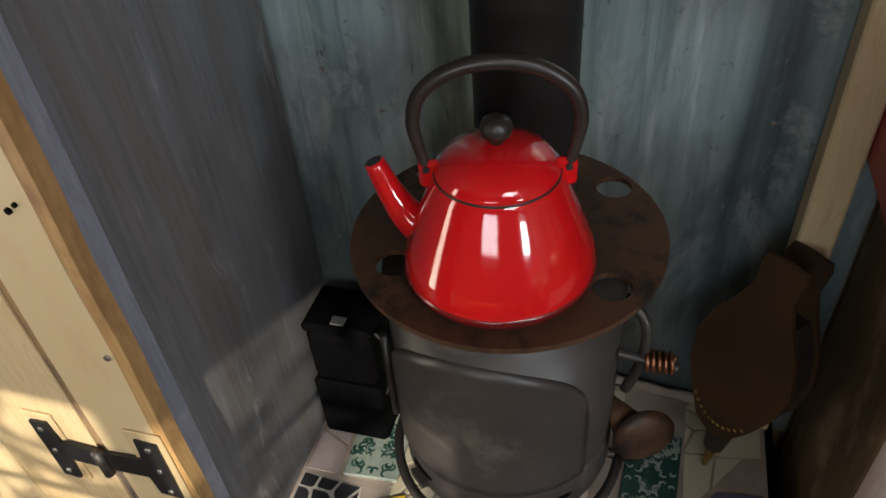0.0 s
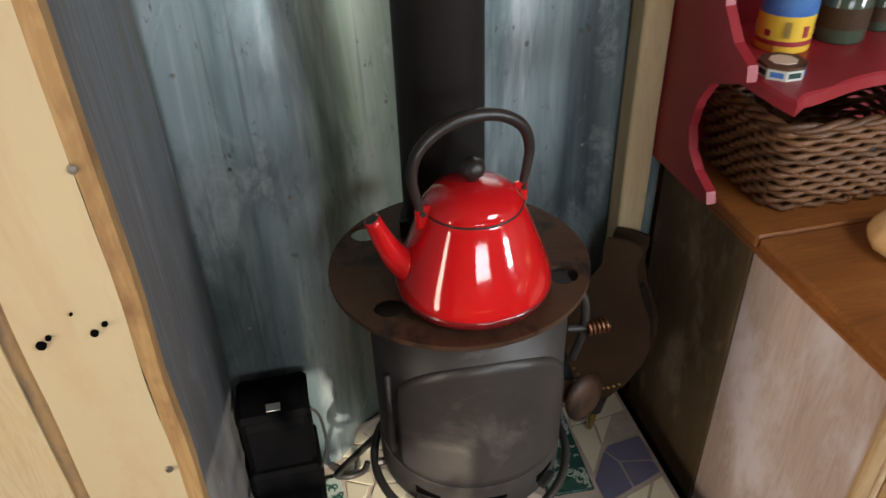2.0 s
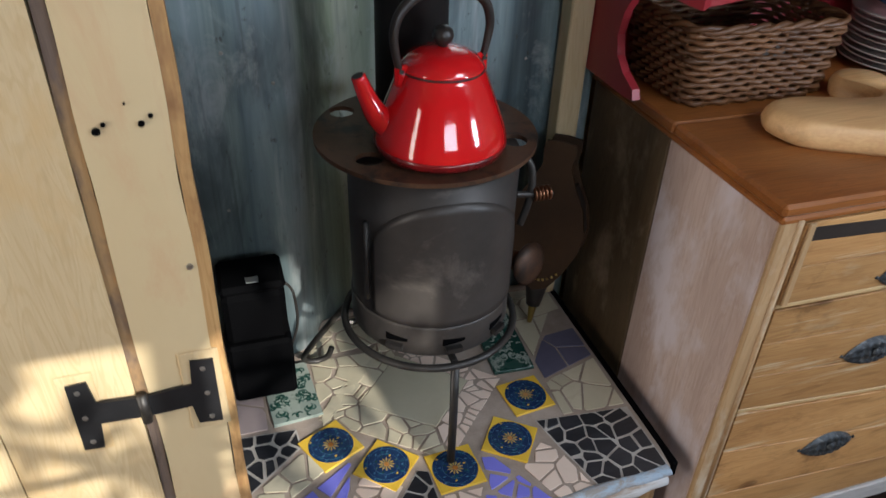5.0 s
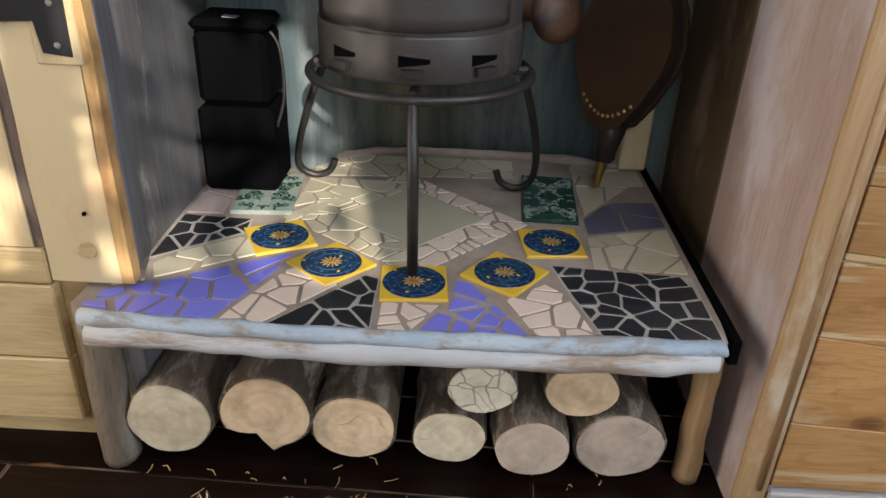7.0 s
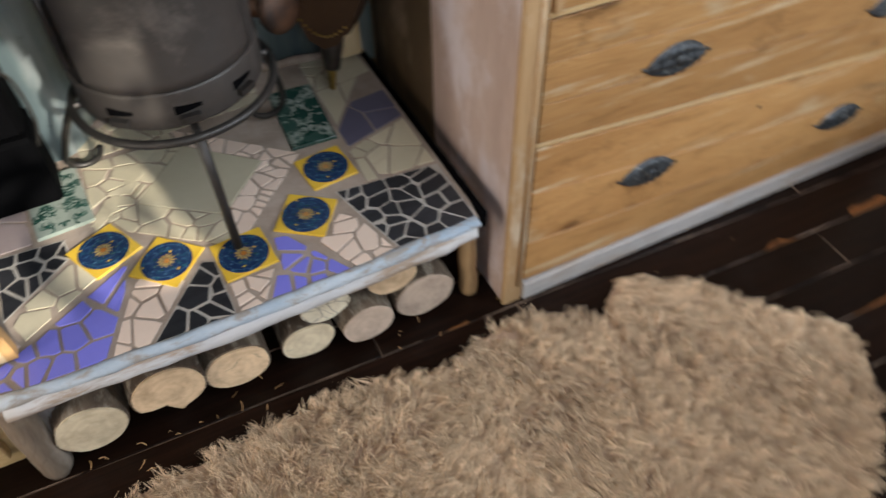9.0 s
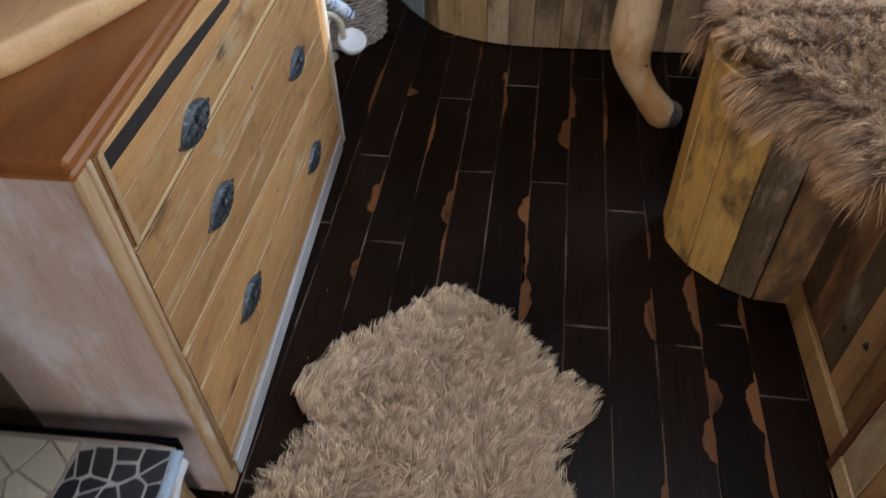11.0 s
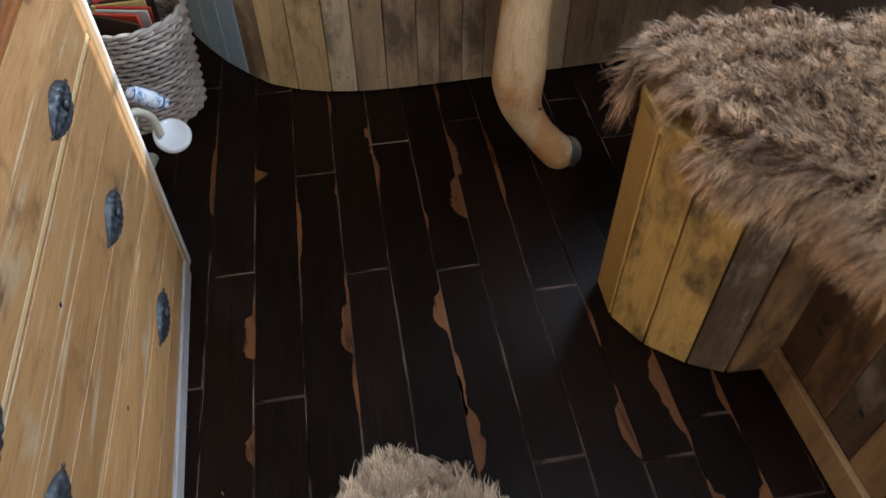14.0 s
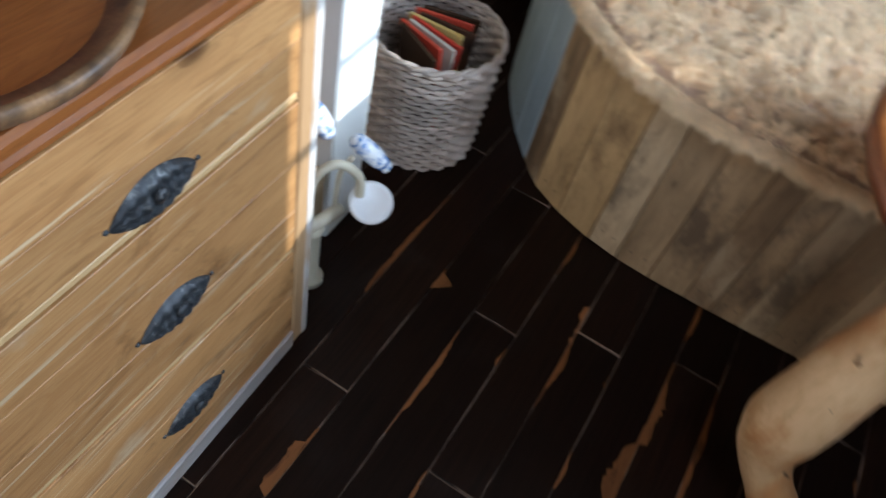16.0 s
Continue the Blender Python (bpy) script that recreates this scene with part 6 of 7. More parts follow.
for r0, r1 in zip(rr_, rr_[1:] + rr_[:1]):
    for j in range(len(tp)):
        quad = (r0[j], r0[(j + 1) % len(tp)], r1[(j + 1) % len(tp)], r1[j])
        if tp[j].y > -0.95 or tp[j].x > 2.9:
            ring_bm.faces.new(quad)
        else:
            pale_bm.faces.new([pale_bm.verts.new(v.co) for v in quad])
bmesh.ops.remove_doubles(pale_bm, verts=pale_bm.verts[:], dist=1e-5)
part("bark_edge", ring_bm, TABLE_BARK, table, "dark red-brown waney edge", True)
part("bare_edge", pale_bm, plain("grey_bare_edge", (0.25, 0.29, 0.28), (0.48, 0.48, 0.43), 0.8, scale=40, spots=(0.20, 0.17, 0.13), spots_at=0.60, bumps=0.6), table, "grey weathered slab edge", True)
part("tabletop", bm, TABLE_TOP, table, "orange-brown oiled slab", True)
lp = smooth_path([(2.372, -1.10, 0.012), (2.372, -1.075, 0.035), (2.370, -1.01, 0.12), (2.370, -0.955, 0.22), (2.370, -0.935, 0.32), (2.370, -0.935, 0.44), (2.372, -0.945, 0.56), (2.374, -0.955, 0.66), (2.378, -0.965, 0.735)], 5)
lr = [0.036, 0.050, 0.046, 0.054, 0.068, 0.060, 0.056, 0.060, 0.066]
radii = [lr[min(int(k / 5), 7)] + (lr[min(int(k / 5) + 1, 8)] - lr[min(int(k / 5), 7)]) * (k % 5) / 5 for k in range(len(lp))]
part("limb_leg", roughen(tube(lp, radii, 20), 0.008, 7), BARE_LIMB, table, "bent peeled branch leg", True)
part("foot_end", roughen(tube(smooth_path([(2.372, -1.092, 0.040), (2.372, -1.118, 0.030), (2.372, -1.136, 0.026)], 4), [0.047, 0.046, 0.045, 0.044, 0.043, 0.042, 0.038, 0.030, 0.018], 16), 0.004, 30), DARK_FOOT, table, "blackened worn foot", True)
part("knot_scar", roughen(lathe([(0, 0), (0.030, 0.0), (0.024, 0.006), (0, 0.007)], 18, m=pose(2.317, -0.938, 0.672, 0, -80, 0)), 0.006, 35), PALE_GLAZE, table, "pale knot scar")
part("knot_scar", roughen(lathe([(0, 0), (0.018, 0.0), (0.013, 0.005), (0, 0.006)], 14, m=pose(2.320, -0.980, 0.655, 10, -76, 0)), 0.005, 45), PATTERNED, table, "blue painted knot")
part("knot", lathe([(0, 0), (0.006, 0.0), (0.005, 0.003), (0, 0.003)], 10, m=pose(2.313, -0.935, 0.466, 0, -90, 0)), BLACK_METAL, table)
for kx, ky, kz, r in ((2.318, -0.985, 0.25, 0.007), (2.318, -0.905, 0.585, 0.006)):
    part("knot", roughen(lathe([(0, 0), (r, 0.0), (0.7 * r, 0.002), (0, 0.001)], 12, m=pose(kx, ky, kz, 0, -90, 0)), 0.5 * r, 70), BROWN_PLANK, table, "small brown knot")
for x, y in ((2.85, -0.98), (2.85, -1.4)):
    part("limb_leg", roughen(tube([(x, y, FB_TOP if x > 2.8 else 0.0), (x, y, 0.73)], 0.04, 14), 0.006, 9), BARE_LIMB, table, "", True)

# ---- end of the chest: white post, tap, paper basket ----
solid("white_post", cube(2.435, 2.575, 0.085, 0.13, 0, CEIL, bevel=0.004), WHITE_PAINT, "white-painted wooden post beyond the chest", "post", kind="structure")
solid("wood_block", cube(2.27, 2.42, 0.085, 0.20, 0, 0.26, bevel=0.008), GREY_PLANK, "dark rough wooden block beside the chest", "block")
tap = thing("bath_tap", "old cream mixer tap with blue and white porcelain handles", "tap", at=(0, 0, 0))
part("column", lathe([(0.030, 0), (0.030, 0.02), (0.018, 0.03), (0.018, 0.17), (0.026, 0.19), (0.0, 0.20)], 24, (2.315, 0.045, 0)), CREAM_METAL, tap, smooth=True)
part("cross_pipe", tube([(2.27, 0.05, 0.21), (2.38, 0.02, 0.21)], 0.015, 14), CREAM_METAL, tap, smooth=True)
part("swan_neck", tube(smooth_path([(2.30, 0.045, 0.20), (2.31, 0.05, 0.33), (2.345, 0.02, 0.375), (2.385, -0.01, 0.33), (2.39, -0.015, 0.27)], 6), 0.010, 12), CREAM_METAL, tap, "curved cream pipe", True)
part("hose_pipe", tube(smooth_path([(2.37, 0.03, 0.21), (2.39, 0.035, 0.30), (2.41, 0.02, 0.345)], 6), 0.006, 10), CREAM_METAL, tap, smooth=True)
part("spray_head", lathe([(0.014, 0.0), (0.034, 0.014), (0.046, 0.04), (0.047, 0.052), (0.040, 0.057), (0.036, 0.052), (0, 0.050)], 36, m=look((2.415, -0.03, 0.215), (2.50, 0.02, 0.02))), PORCELAIN, tap, "white porcelain spray head", True)


def lever(p0, p1):
    p0, p1 = Vector(p0), Vector(p1)
    m = Matrix.Translation(p0) @ (p1 - p0).to_track_quat("Z", "Y").to_matrix().to_4x4()
    h = part("lever", lathe([(0.011, 0.0), (0.019, 0.012), (0.022, 0.04), (0.020, 0.075), (0.011, 0.092), (0.015, 0.102), (0.0, 0.107)], 28, m=m), PATTERNED, tap, "blue and white porcelain lever", True)
    for zz in (0.006, 0.086):
        part("blue_band", lathe([(0.0160, zz), (0.0170, zz + 0.002), (0.0160, zz + 0.004)], 28, m=m), BLUE_GLAZE, h, "blue painted band", True)


lever((2.42, 0.029, 0.384), (2.46, -0.049, 0.303))
lever((2.375, 0.062, 0.405), (2.35, 0.08, 0.48))
woven(2.90, 0.10, 0.004, 0.30, 0.30, 0.34, 0.14, 22, WICKER_PALE, "paper_basket", "round pale grey wicker basket holding magazines", "basket", round_=True, rods=22, amp=0.0050)
rm = random.Random(9)
COVER_RED = plain("red_magazine_cover", (0.45, 0.03, 0.02), (0.55, 0.08, 0.04), 0.35, scale=20)
COVER_YELLOW = plain("yellow_magazine_cover", (0.55, 0.40, 0.12), (0.66, 0.52, 0.20), 0.35, scale=20)
for k, (mt, lab) in enumerate(((LEATHER, "brown magazine"), (COVER_RED, "red magazine"), (PLATE_WHITE, "white magazine"), (COVER_RED, "red magazine"), (COVER_YELLOW, "yellow magazine"), (RUST_PLATE, "dark brown magazine"), (COVER_RED, "red magazine"), (LEATHER, "brown magazine"))):
    solid("magazine", cube(-0.075, 0.075, -0.005, 0.005, 0, 0.27, bevel=0.001, m=pose(2.848 + 0.0145 * k, 0.10 + rm.uniform(-0.01, 0.01), 0.085, -6 + 1.6 * k, rm.uniform(-5, 5), 62 + 7 * k)), mt, lab + " standing in the wicker basket", "magazine", "magazines in the basket")



# ---- fleeces ----
def strands(name, roots, dirs, length, material, parent, per=5, width=0.0022, droop=0.5, seed=1, spread=0.006, gather=0.55):
    """Fleece locks: thin tapering ribbons that lean together towards each lock's tip."""
    rg = np.random.default_rng(seed)
    n = len(roots) * per
    base = np.repeat(roots, per, 0)
    d = np.repeat(dirs, per, 0)
    ln = np.repeat(length * rg.uniform(0.7, 1.25, len(roots)), per) * rg.uniform(0.85, 1.1, n)
    off = rg.normal(0, spread, (n, 3))
    off[:, 2] *= 0.3
    root = base + off
    lean = rg.normal(0, 0.22, (len(roots), 3))
    d = d + np.repeat(lean, per, 0) + rg.normal(0, 0.06, (n, 3))
    d /= np.linalg.norm(d, axis=1, keepdims=True)
    ang = rg.uniform(0, math.pi, n)
    side = np.stack([np.cos(ang), np.sin(ang), np.zeros(n)], 1)
    verts, along = [], []
    for u, wd in ((0.0, 1.0), (0.4, 0.9), (0.75, 0.55)):
        p = root + d * (ln * u)[:, None] - np.array([0, 0, 1.0]) * (droop * ln * u * u)[:, None] - off * (gather * u)
        verts += [p - side * width * wd * 0.5, p + side * width * wd * 0.5]
        along += [np.full(n, u), np.full(n, u)]
    p = root + d * ln[:, None] - np.array([0, 0, 1.0]) * (droop * ln)[:, None] - off * (gather * 1.08)
    verts.append(p)
    along.append(np.full(n, 1.0))
    co = np.stack(verts, 1).reshape(-1, 3)
    i0 = np.arange(n) * 7
    quads = np.concatenate([np.stack([i0, i0 + 1, i0 + 3, i0 + 2], 1), np.stack([i0 + 2, i0 + 3, i0 + 5, i0 + 4], 1)])
    tris = np.stack([i0 + 4, i0 + 5, i0 + 6], 1)
    me = bpy.data.meshes.new(name)
    me.from_pydata(co.tolist(), [], quads.tolist() + tris.tolist())
    at = me.attributes.new("along", "FLOAT", "POINT")
    at.data.foreach_set("value", np.stack(along, 1).reshape(-1).astype(np.float32))
    lk = me.attributes.new("lock", "FLOAT", "POINT")
    lk.data.foreach_set("value", np.repeat(np.repeat(rg.uniform(0, 1, len(roots)), per), 7).astype(np.float32))
    me.materials.append(material)
    ob = new(name, me)
    ob.parent = parent
    return ob


def inside_poly(pts, poly):
    ok = np.zeros(len(pts), bool)
    for (x0, y0), (x1, y1) in zip(poly, poly[1:] + poly[:1]):
        c = (y0 > pts[:, 1]) != (y1 > pts[:, 1])
        ok ^= c & (pts[:, 0] < (x1 - x0) * (pts[:, 1] - y0) / (y1 - y0 + 1e-12) + x0)
    return ok


def flat_fleece(name, poly, z, count, length, material, label, category, seed, out=0.55, lumps=0.012, thick=0.012, hang=()):
    f = thing(name, label, category)
    part("hide", prism(poly, z, z + thick, 0.003), HIDE, f)
    rg = np.random.default_rng(seed)
    lo, hi = np.min(poly, 0), np.max(poly, 0)
    pts = rg.uniform(lo, hi, (count * 3, 2))
    pts = pts[inside_poly(pts, [tuple(p) for p in poly])][:count]
    c = np.mean(poly, 0)
    flow = pts - c
    far_ = np.linalg.norm(flow / (hi - lo), axis=1, keepdims=True) * 2
    flow = flow / (np.linalg.norm(flow, axis=1, keepdims=True) + 1e-6) * np.clip(far_ - 0.35, 0, 1) * out * 1.4
    sw, sw2, hw, hw2 = (np.array([noise.noise(Vector((p[0] * f_, p[1] * f_, seed + o_))) for p in pts]) for f_, o_ in ((5, 0), (5, 9), (17, 3), (17, 6)))
    dirs = np.stack([flow[:, 0] + 0.35 + 0.7 * sw + 0.6 * hw, flow[:, 1] - 0.2 + 0.7 * sw2 + 0.6 * hw2, np.full(len(pts), 0.55)], 1)
    zz = z + thick + lumps * (sw + 0.5)
    strands("fleece", np.column_stack([pts, zz]), dirs, length, material, f, seed=seed, per=9, width=0.0017, spread=0.008, gather=0.75)
    if hang:
        rim_pts = [Vector((*p, 0)) for p in hang]
        tops, outs = [], []
        for k in range(2600):
            j = rg.integers(0, len(rim_pts) - 1)
            a_, b_ = rim_pts[j], rim_pts[j + 1]
            p = a_.lerp(b_, rg.uniform())
            d_ = (b_ - a_).normalized()
            o_ = Vector((-d_.y, d_.x, 0))
            p += o_ * 0.008
            drop = rg.uniform(0, 0.008)
            tops.append((p.x, p.y, z + thick - drop))
            outs.append((o_.x * 0.5 + rg.normal(0, 0.15), o_.y * 0.5 + rg.normal(0, 0.15), 0.1 - 20 * drop))
        strands("fleece_edge", np.array(tops), np.array(outs), length * 0.55, material, f, seed=seed + 1, per=9, width=0.0017, spread=0.008, gather=0.75)
    return f


rug_poly = [(p.x, p.y) for p in smooth_path([(-0.25, -0.30, 0), (-0.05, -0.135, 0), (0.25, -0.10, 0), (0.50, -0.085, 0), (0.626, -0.092, 0), (0.717, -0.13, 0), (0.827, -0.105, 0), (0.934, -0.085, 0), (1.022, -0.125, 0), (1.11, -0.185, 0), (1.16, -0.125, 0), (1.22, -0.105, 0), (1.32, -0.18, 0), (1.40, -0.27, 0), (1.50, -0.385, 0), (1.54, -0.465, 0), (1.49, -0.56, 0), (1.38, -0.65, 0), (1.30, -0.72, 0), (1.25, -0.79, 0), (1.19, -0.80, 0), (1.12, -0.725, 0), (1.05, -0.72, 0), (0.95, -0.755, 0), (0.75, -0.82, 0), (0.45, -0.84, 0), (0.1, -0.82, 0), (-0.2, -0.78, 0), (-0.36, -0.55, 0), (-0.25, -0.30, 0)], 3)[:-1]]
flat_fleece("sheepskin_rug", rug_poly[::-1], 0.012, 11000, 0.050, FUR_BEIGE, "shaggy beige sheepskin rug on the dark floor", "rug", 3)
far_poly = [(2.785, -1.93), (2.775, -1.3), (2.785, -0.85), (2.79, -0.56), (2.84, -0.40), (2.95, -0.25), (3.10, -0.12), (3.4, -0.02), (3.7, -0.02), (3.7, -1.93)]
flat_fleece("cream_sheepskin", far_poly[::-1], FB_TOP, 9000, 0.055, FUR_CREAM, "cream sheepskin cover on the far bench", "sheepskin", 5, hang=far_poly[:8])


def draped_fleece():
    f = thing("brown_sheepskin", "shaggy brown sheepskin thrown over the near bench", "sheepskin")
    rg = np.random.default_rng(8)
    n = 12000
    xs_ = rg.uniform(0.75, 1.955, n)
    sn = rg.uniform(-0.30, 1.0, n)
    edge_x = [0.7, 1.45, 1.58, 1.64, 1.72, 1.82, 1.90, 1.96, 2.0, 2.09]
    edge_y = [-1.315, -1.31, -1.26, -1.20, -1.15, -1.11, -1.085, -1.065, -1.062, -1.06]
    drop_x = [0.7, 1.1, 1.35, 1.5, 1.62, 1.72, 1.8, 1.93, 1.97, 2.09]
    drop_d = [0.0, 0.0, 0.02, 0.045, 0.06, 0.04, 0.0, 0.0, 0.07, 0.09]
    ey = np.interp(xs_, edge_x, edge_y) + 0.015 * np.sin(xs_ * 23)
    dd = np.interp(xs_, drop_x, drop_d)
    roots, dirs = np.zeros((n, 3)), np.zeros((n, 3))
    over = sn < 0
    lump = np.array([noise.noise(Vector((a_ * 5, b_ * 3, 2))) for a_, b_ in zip(xs_, sn)])
    roots[:, 0] = xs_
    roots[:, 1] = np.where(over, ey + 0.012, ey - sn * (1.93 + ey))
    roots[:, 2] = np.where(over, NB_TOP + 0.02 + sn / 0.30 * dd, NB_TOP + 0.028 + 0.02 * lump)
    dirs[:, 0] = 0.35 * lump + np.where(xs_ > 1.8, 0.15, 0.05)
    dirs[:, 1] = np.where(over, 0.45, 0.38)
    dirs[:, 2] = np.where(over, -0.1, 0.55)
    tail = xs_ > 1.90
    dirs[tail, 1] *= 0.40
    dirs[tail & over, 2] = -0.6
    dirs[tail & ~over, 2] = 0.35
    keep = ~(over & (dd < 0.03))
    bm = bmesh.new()
    cols = []
    for k in range(41):
        x = 0.74 + (1.955 - 0.74) * k / 40
        y = float(np.interp(x, edge_x, edge_y)) + 0.015 * math.sin(x * 23)
        dr_ = float(np.interp(x, drop_x, drop_d))
        cols.append([bm.verts.new(p) for p in ((x, -1.93, NB_TOP + 0.03), (x, (y - 1.93) / 2, NB_TOP + 0.032), (x, y - 0.03, NB_TOP + 0.026), (x, y + 0.008, NB_TOP + 0.016), (x, y + 0.012, NB_TOP + 0.012 - dr_), (x, y + 0.004, NB_TOP + 0.010 - dr_), (x, y - 0.002, NB_TOP + 0.003), (x, -1.93, NB_TOP + 0.003))])
    for a_, b_ in zip(cols, cols[1:]):
        for j in range(8):
            bm.faces.new((a_[j], a_[(j + 1) % 8], b_[(j + 1) % 8], b_[j]))
    bm.faces.new(cols[0])
    bm.faces.new(cols[-1][::-1])
    part("hide", bm, HIDE, f, smooth=True)
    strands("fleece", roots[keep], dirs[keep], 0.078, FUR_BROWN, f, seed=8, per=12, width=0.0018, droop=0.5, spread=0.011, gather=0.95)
    m_ = 1500
    ex = rg.uniform(1.76, 1.965, m_)
    u = rg.uniform(0, 1, m_) ** 1.5
    ends = np.column_stack([ex, -1.085 - 0.30 * u, NB_TOP + 0.035 + 0.025 * np.sin(ex * 31) ** 2 + rg.uniform(0, 0.01, m_)])
    out_ = np.column_stack([1.6 * (ex - 1.86) + rg.normal(0, 0.12, m_), 0.32 - 0.25 * u, np.full(m_, 0.62)])
    flap = cube(1.950, 2.011, -1.92, -1.10, NB_TOP + 0.0035, NB_TOP + 0.018, bevel=0.004)
    part("end_flap", box(flap, 2.003, 2.0105, -1.92, -1.10, NB_TOP - 0.075, NB_TOP + 0.002), HIDE, f, "hide hanging over the bench end")
    q_ = 1100
    hang_z = rg.uniform(-0.075, 0.018, q_)
    ends = np.vstack([ends, np.column_stack([np.full(q_, 2.006), rg.uniform(-1.45, -1.10, q_), NB_TOP + hang_z])])
    out_ = np.vstack([out_, np.column_stack([np.full(q_, 0.42), rg.normal(0.16, 0.12, q_), 0.1 + 3 * hang_z])])
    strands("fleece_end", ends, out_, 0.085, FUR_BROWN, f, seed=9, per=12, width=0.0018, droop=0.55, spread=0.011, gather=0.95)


draped_fleece()
kilim = thing("red_rug", "dark red woven rug with a grey fringe", "rug")
km = pose(0.5565, -0.977, 0, 0, 0, -8)
part("weave", cube(-0.32, 0.32, -0.21, 0.21, 0.0115, 0.018, m=km), plain("red_weave", (0.07, 0.006, 0.010), (0.14, 0.014, 0.02), 0.9, scale=120, bumps=0.6), kilim)
bm = bmesh.new()
for k in range(120):
    yy = -0.21 + 0.42 * k / 119
    tube([(0.318, yy, 0.015), (0.336 + 0.003 * math.sin(k * 1.7), yy + 0.003 * math.sin(k * 2.2), 0.0135)], 0.0021, 5, bm)
bm.transform(km)
part("fringe", bm, WICKER_PALE, kilim, "pale grey fringe")

# ---- splinters of bark and straw on the floor ----
bm = bmesh.new()
rs = random.Random(31)
for k in range(30):
    x, y = rs.uniform(0.05, 0.95), rs.gauss(-0.01, 0.04)
    if k % 5 == 0:
        x, y = rs.uniform(0.1, 2.2), rs.uniform(-0.12, -0.03)
    a_, L = rs.uniform(0, 3.14), rs.uniform(0.005, 0.024)
    tube([(x, y, 0.002), (x + L * 0.5 * math.cos(a_), y + L * 0.5 * math.sin(a_), 0.003 + rs.uniform(0, 0.003)), (x + L * math.cos(a_ + 0.3), y + L * math.sin(a_ + 0.3), 0.002)], rs.uniform(0.0004, 0.0009), 4, bm)
solid("wood_splinters", bm, BOARD_WOOD, "scattered pale splinters and straw below the logs", "debris", kind="stuff")

# ---- floor: dark boards ----
floor = thing("floor", "near-black varnished floorboards worn to orange along the joints", "floor", kind="structure")
part("subfloor", cube(WEST_X - 0.1, EAST_X + 0.1, SOUTH_Y - 0.1, NORTH_Y + 0.1, -0.05, -0.012), GAP_LINE, floor)
PW = 0.1155
BOARD_LEN = 1.15
meshes = {}
rf = random.Random(21)
base_m = pose(2.09, -0.302, 0, 0, 0, -2.0)
TURN = radians(-2.0)
# where one end joint of each row lies along the boards; other rows fall at random
END_JOINT = {-2: 0.030, -1: 0.795, 0: 0.377, 1: -0.013, 2: 0.480, 3: -0.042, 4: 0.552, 5: -0.148, 6: -0.632, 7: -0.552, 8: -0.757}
for row in range(-9, 16):
    yl = -PW * (row + 0.5)
    lo_x = (WEST_X - 0.02 - 2.09 + yl * math.sin(TURN)) / math.cos(TURN)
    hi_x = (EAST_X + 0.02 - 2.09 + yl * math.sin(TURN)) / math.cos(TURN)
    x = END_JOINT.get(row, rf.uniform(-1.1, 0.0)) - 4 * BOARD_LEN
    while x < 2.0:
        a_, b_ = max(x, lo_x), min(x + BOARD_LEN, hi_x)
        x += BOARD_LEN
        lift = rf.uniform(-0.0003, 0.0003)
        size = round(b_ - a_, 4)
        c = base_m @ Vector(((a_ + b_) / 2, yl, 0))
        if size < 0.03 or not SOUTH_Y - 0.04 < c.y < NORTH_Y + 0.04:
            continue
        if size not in meshes:
            b2 = cube(-size / 2 + 0.0009, size / 2 - 0.0009, -PW / 2 + 0.0009, PW / 2 - 0.0009, -0.0115, 0.0, bevel=0.0012)
            meshes[size] = finish(b2, "floorboard", FLOORBOARD)
        ob = new("floorboard", meshes[size])
        ob.parent = floor
        ob.matrix_local = base_m @ pose((a_ + b_) / 2, yl, lift)


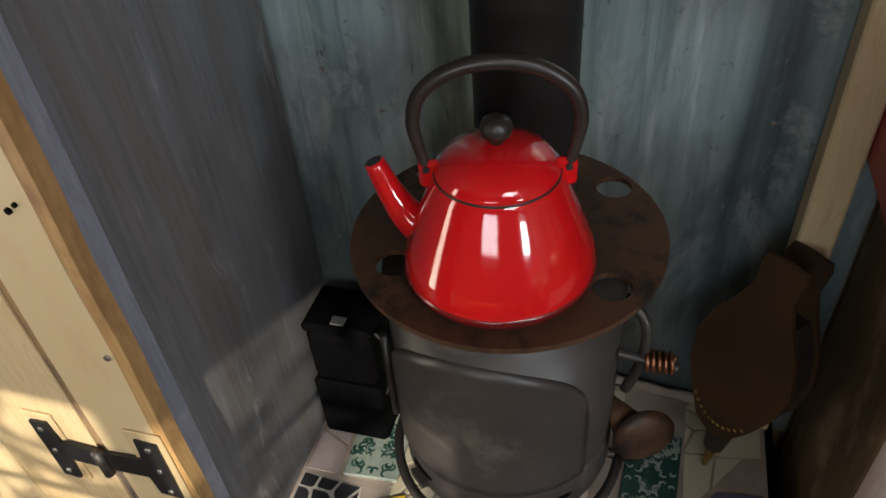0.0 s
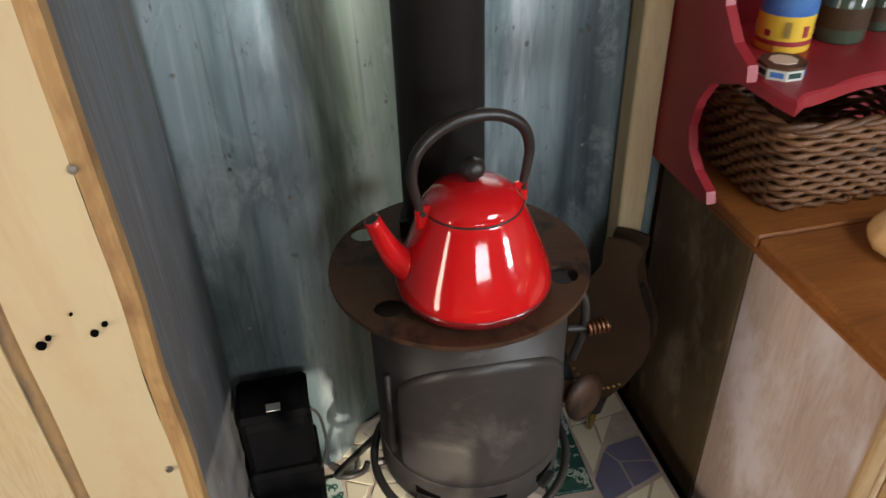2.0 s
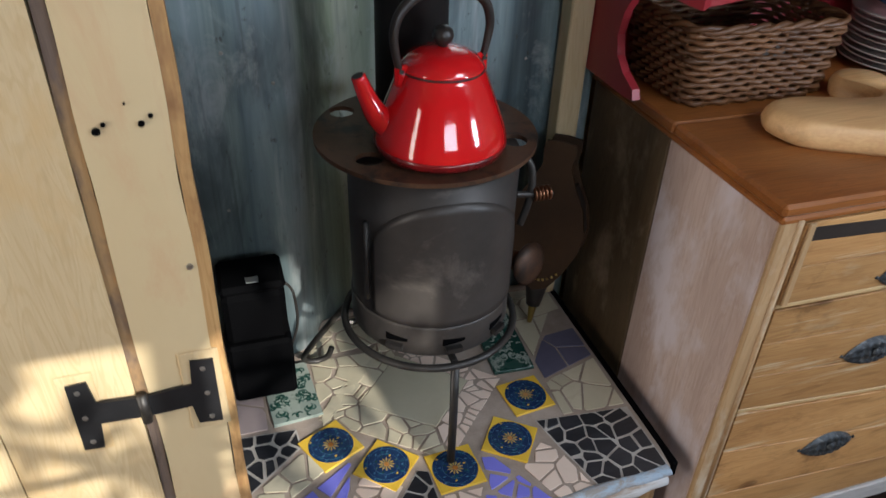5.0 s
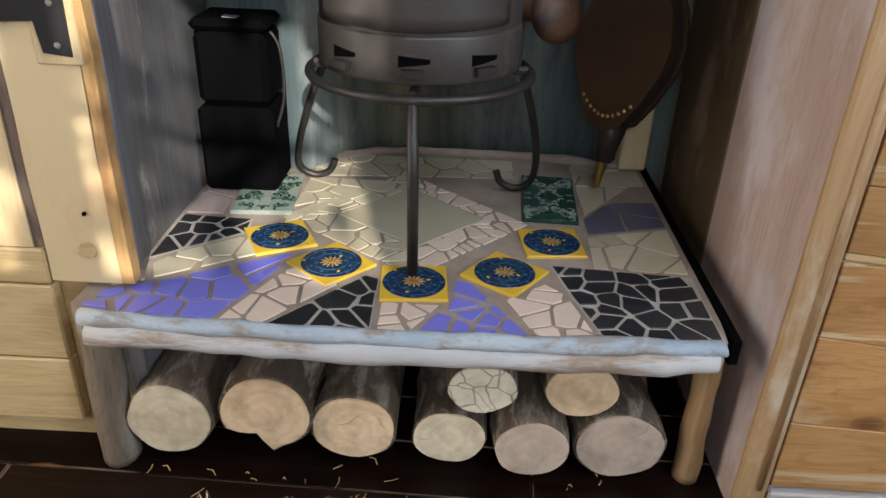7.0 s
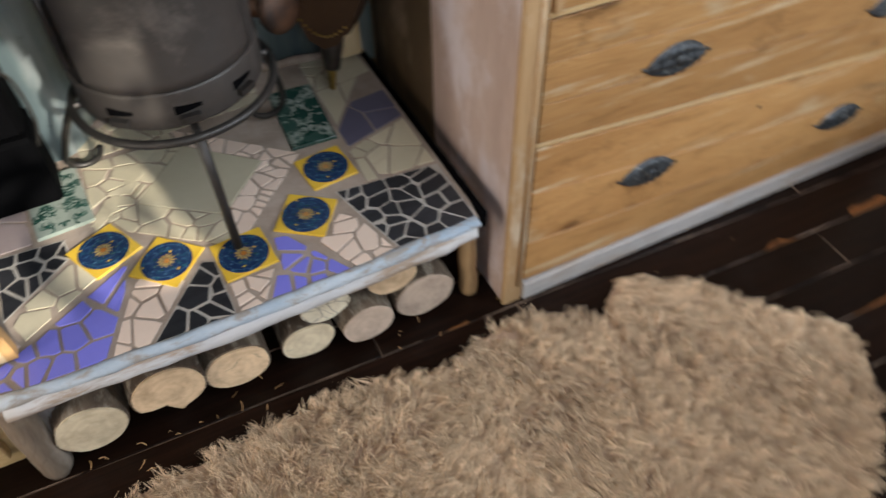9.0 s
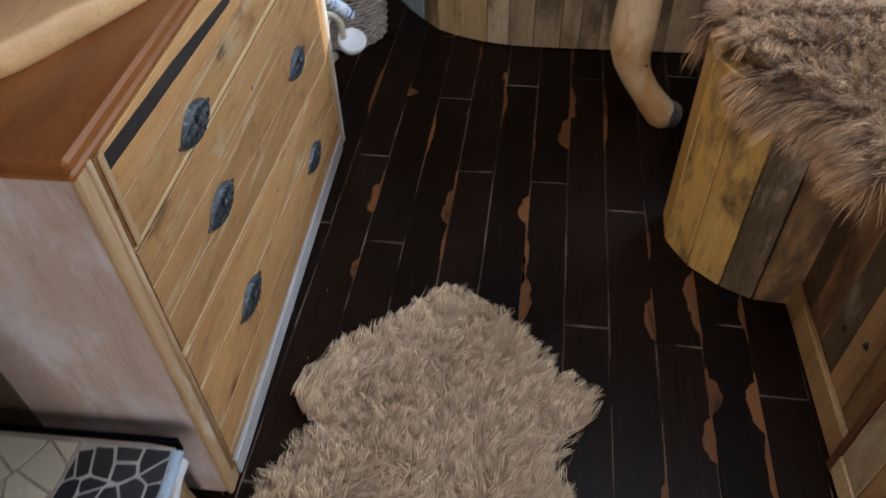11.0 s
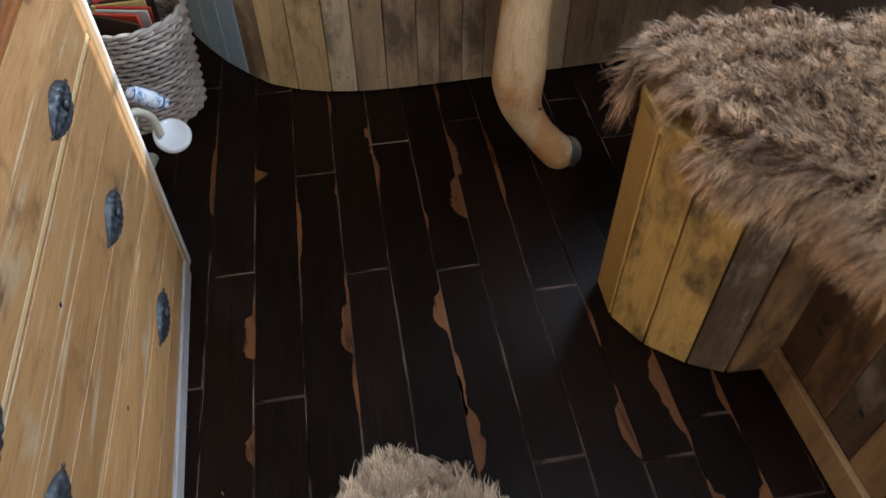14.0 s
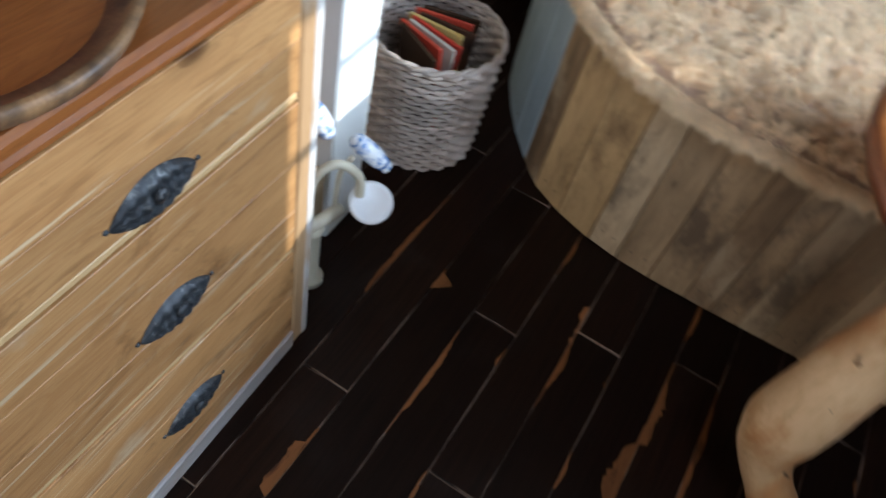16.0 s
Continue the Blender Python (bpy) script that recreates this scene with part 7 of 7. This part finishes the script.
def worn_patch(u0, u1, v, width, seed):
    """Varnish worn off along a joint: a ragged tongue of bare wood, straight on the side of the joint."""
    n = max(10, int(abs(u1 - u0) / 0.010))
    joint = round(v)
    side = 1.0 if v >= joint else -1.0
    start = 0.05 + 0.25 * abs(math.sin(seed * 2.3))
    span = 0.55 + 0.25 * abs(math.sin(seed * 4.1))
    bm = bmesh.new()
    pairs = []
    for k in range(n + 1):
        f = k / n
        hump = max(0.0, math.sin(math.pi * min(1.0, max(0.0, (f - start) / span)))) ** 0.45
        rag = 0.8 + 0.55 * noise.noise(Vector((k * 0.17, seed * 3.7, 0))) + 0.22 * noise.noise(Vector((k * 1.1, seed, 7)))
        out = max(0.0009, width * (0.12 + 0.80 * hump) * rag)
        back = 0.0012 + 0.12 * width * max(0.0, noise.noise(Vector((k * 0.2, seed * 1.9, 4))))
        if k in (0, n):
            out, back = 0.0007, 0.0005
        u = u0 + (u1 - u0) * f
        pairs.append([bm.verts.new(base_m @ Vector((u, -PW * joint - side * w_, 0.0006))) for w_ in (-back, out)])
    for p, q in zip(pairs, pairs[1:]):
        bm.faces.new((p[0], q[0], q[1], p[1]))
    part("worn_patch", bm, BARE_BOARD, floor)


WORN = ((-0.067, -0.238, -1.15, 0.040), (-0.05, -0.26, 0.89, 0.030), (-0.24, -0.46, 0.94, 0.012), (-0.10, -0.262, 2.89, 0.036), (0.55, 0.30, 4.12, 0.034), (0.36, 0.125, 3.98, 0.044),
        (0.314, 0.0, 0.0, 0.014), (0.50, 0.24, 2.03, 0.014), (0.66, 0.26, -2.07, 0.018), (0.44, 0.365, -1.0, 0.040), (0.54, 0.12, 5.07, 0.014), (-0.25, -0.47, 3.0, 0.016),
        (-0.36, -0.63, 3.04, 0.036), (-0.445, -0.625, 5.92, 0.034), (-0.37, -0.618, 6.80, 0.042), (-0.69, -0.83, 7.03, 0.042), (-0.79, -0.95, 6.88, 0.036), (-0.69, -0.86, 7.87, 0.038),
        (-0.43, -0.60, 7.90, 0.016), (-0.41, -0.51, -1.03, 0.024), (-0.96, -1.14, 5.96, 0.026), (0.80, 0.62, 4.0, 0.016), (0.76, 0.60, 1.02, 0.012), (0.20, 0.10, 3.02, 0.010),
        (-0.15, -0.34, 6.0, 0.010), (-0.86, -1.10, 7.9, 0.016), (-1.2, -1.45, 4.0, 0.02), (-1.3, -1.5, 2.0, 0.03))
for k, (u0, u1, v, width) in enumerate(WORN):
    worn_patch(u0, u1, v, width, k + 1)
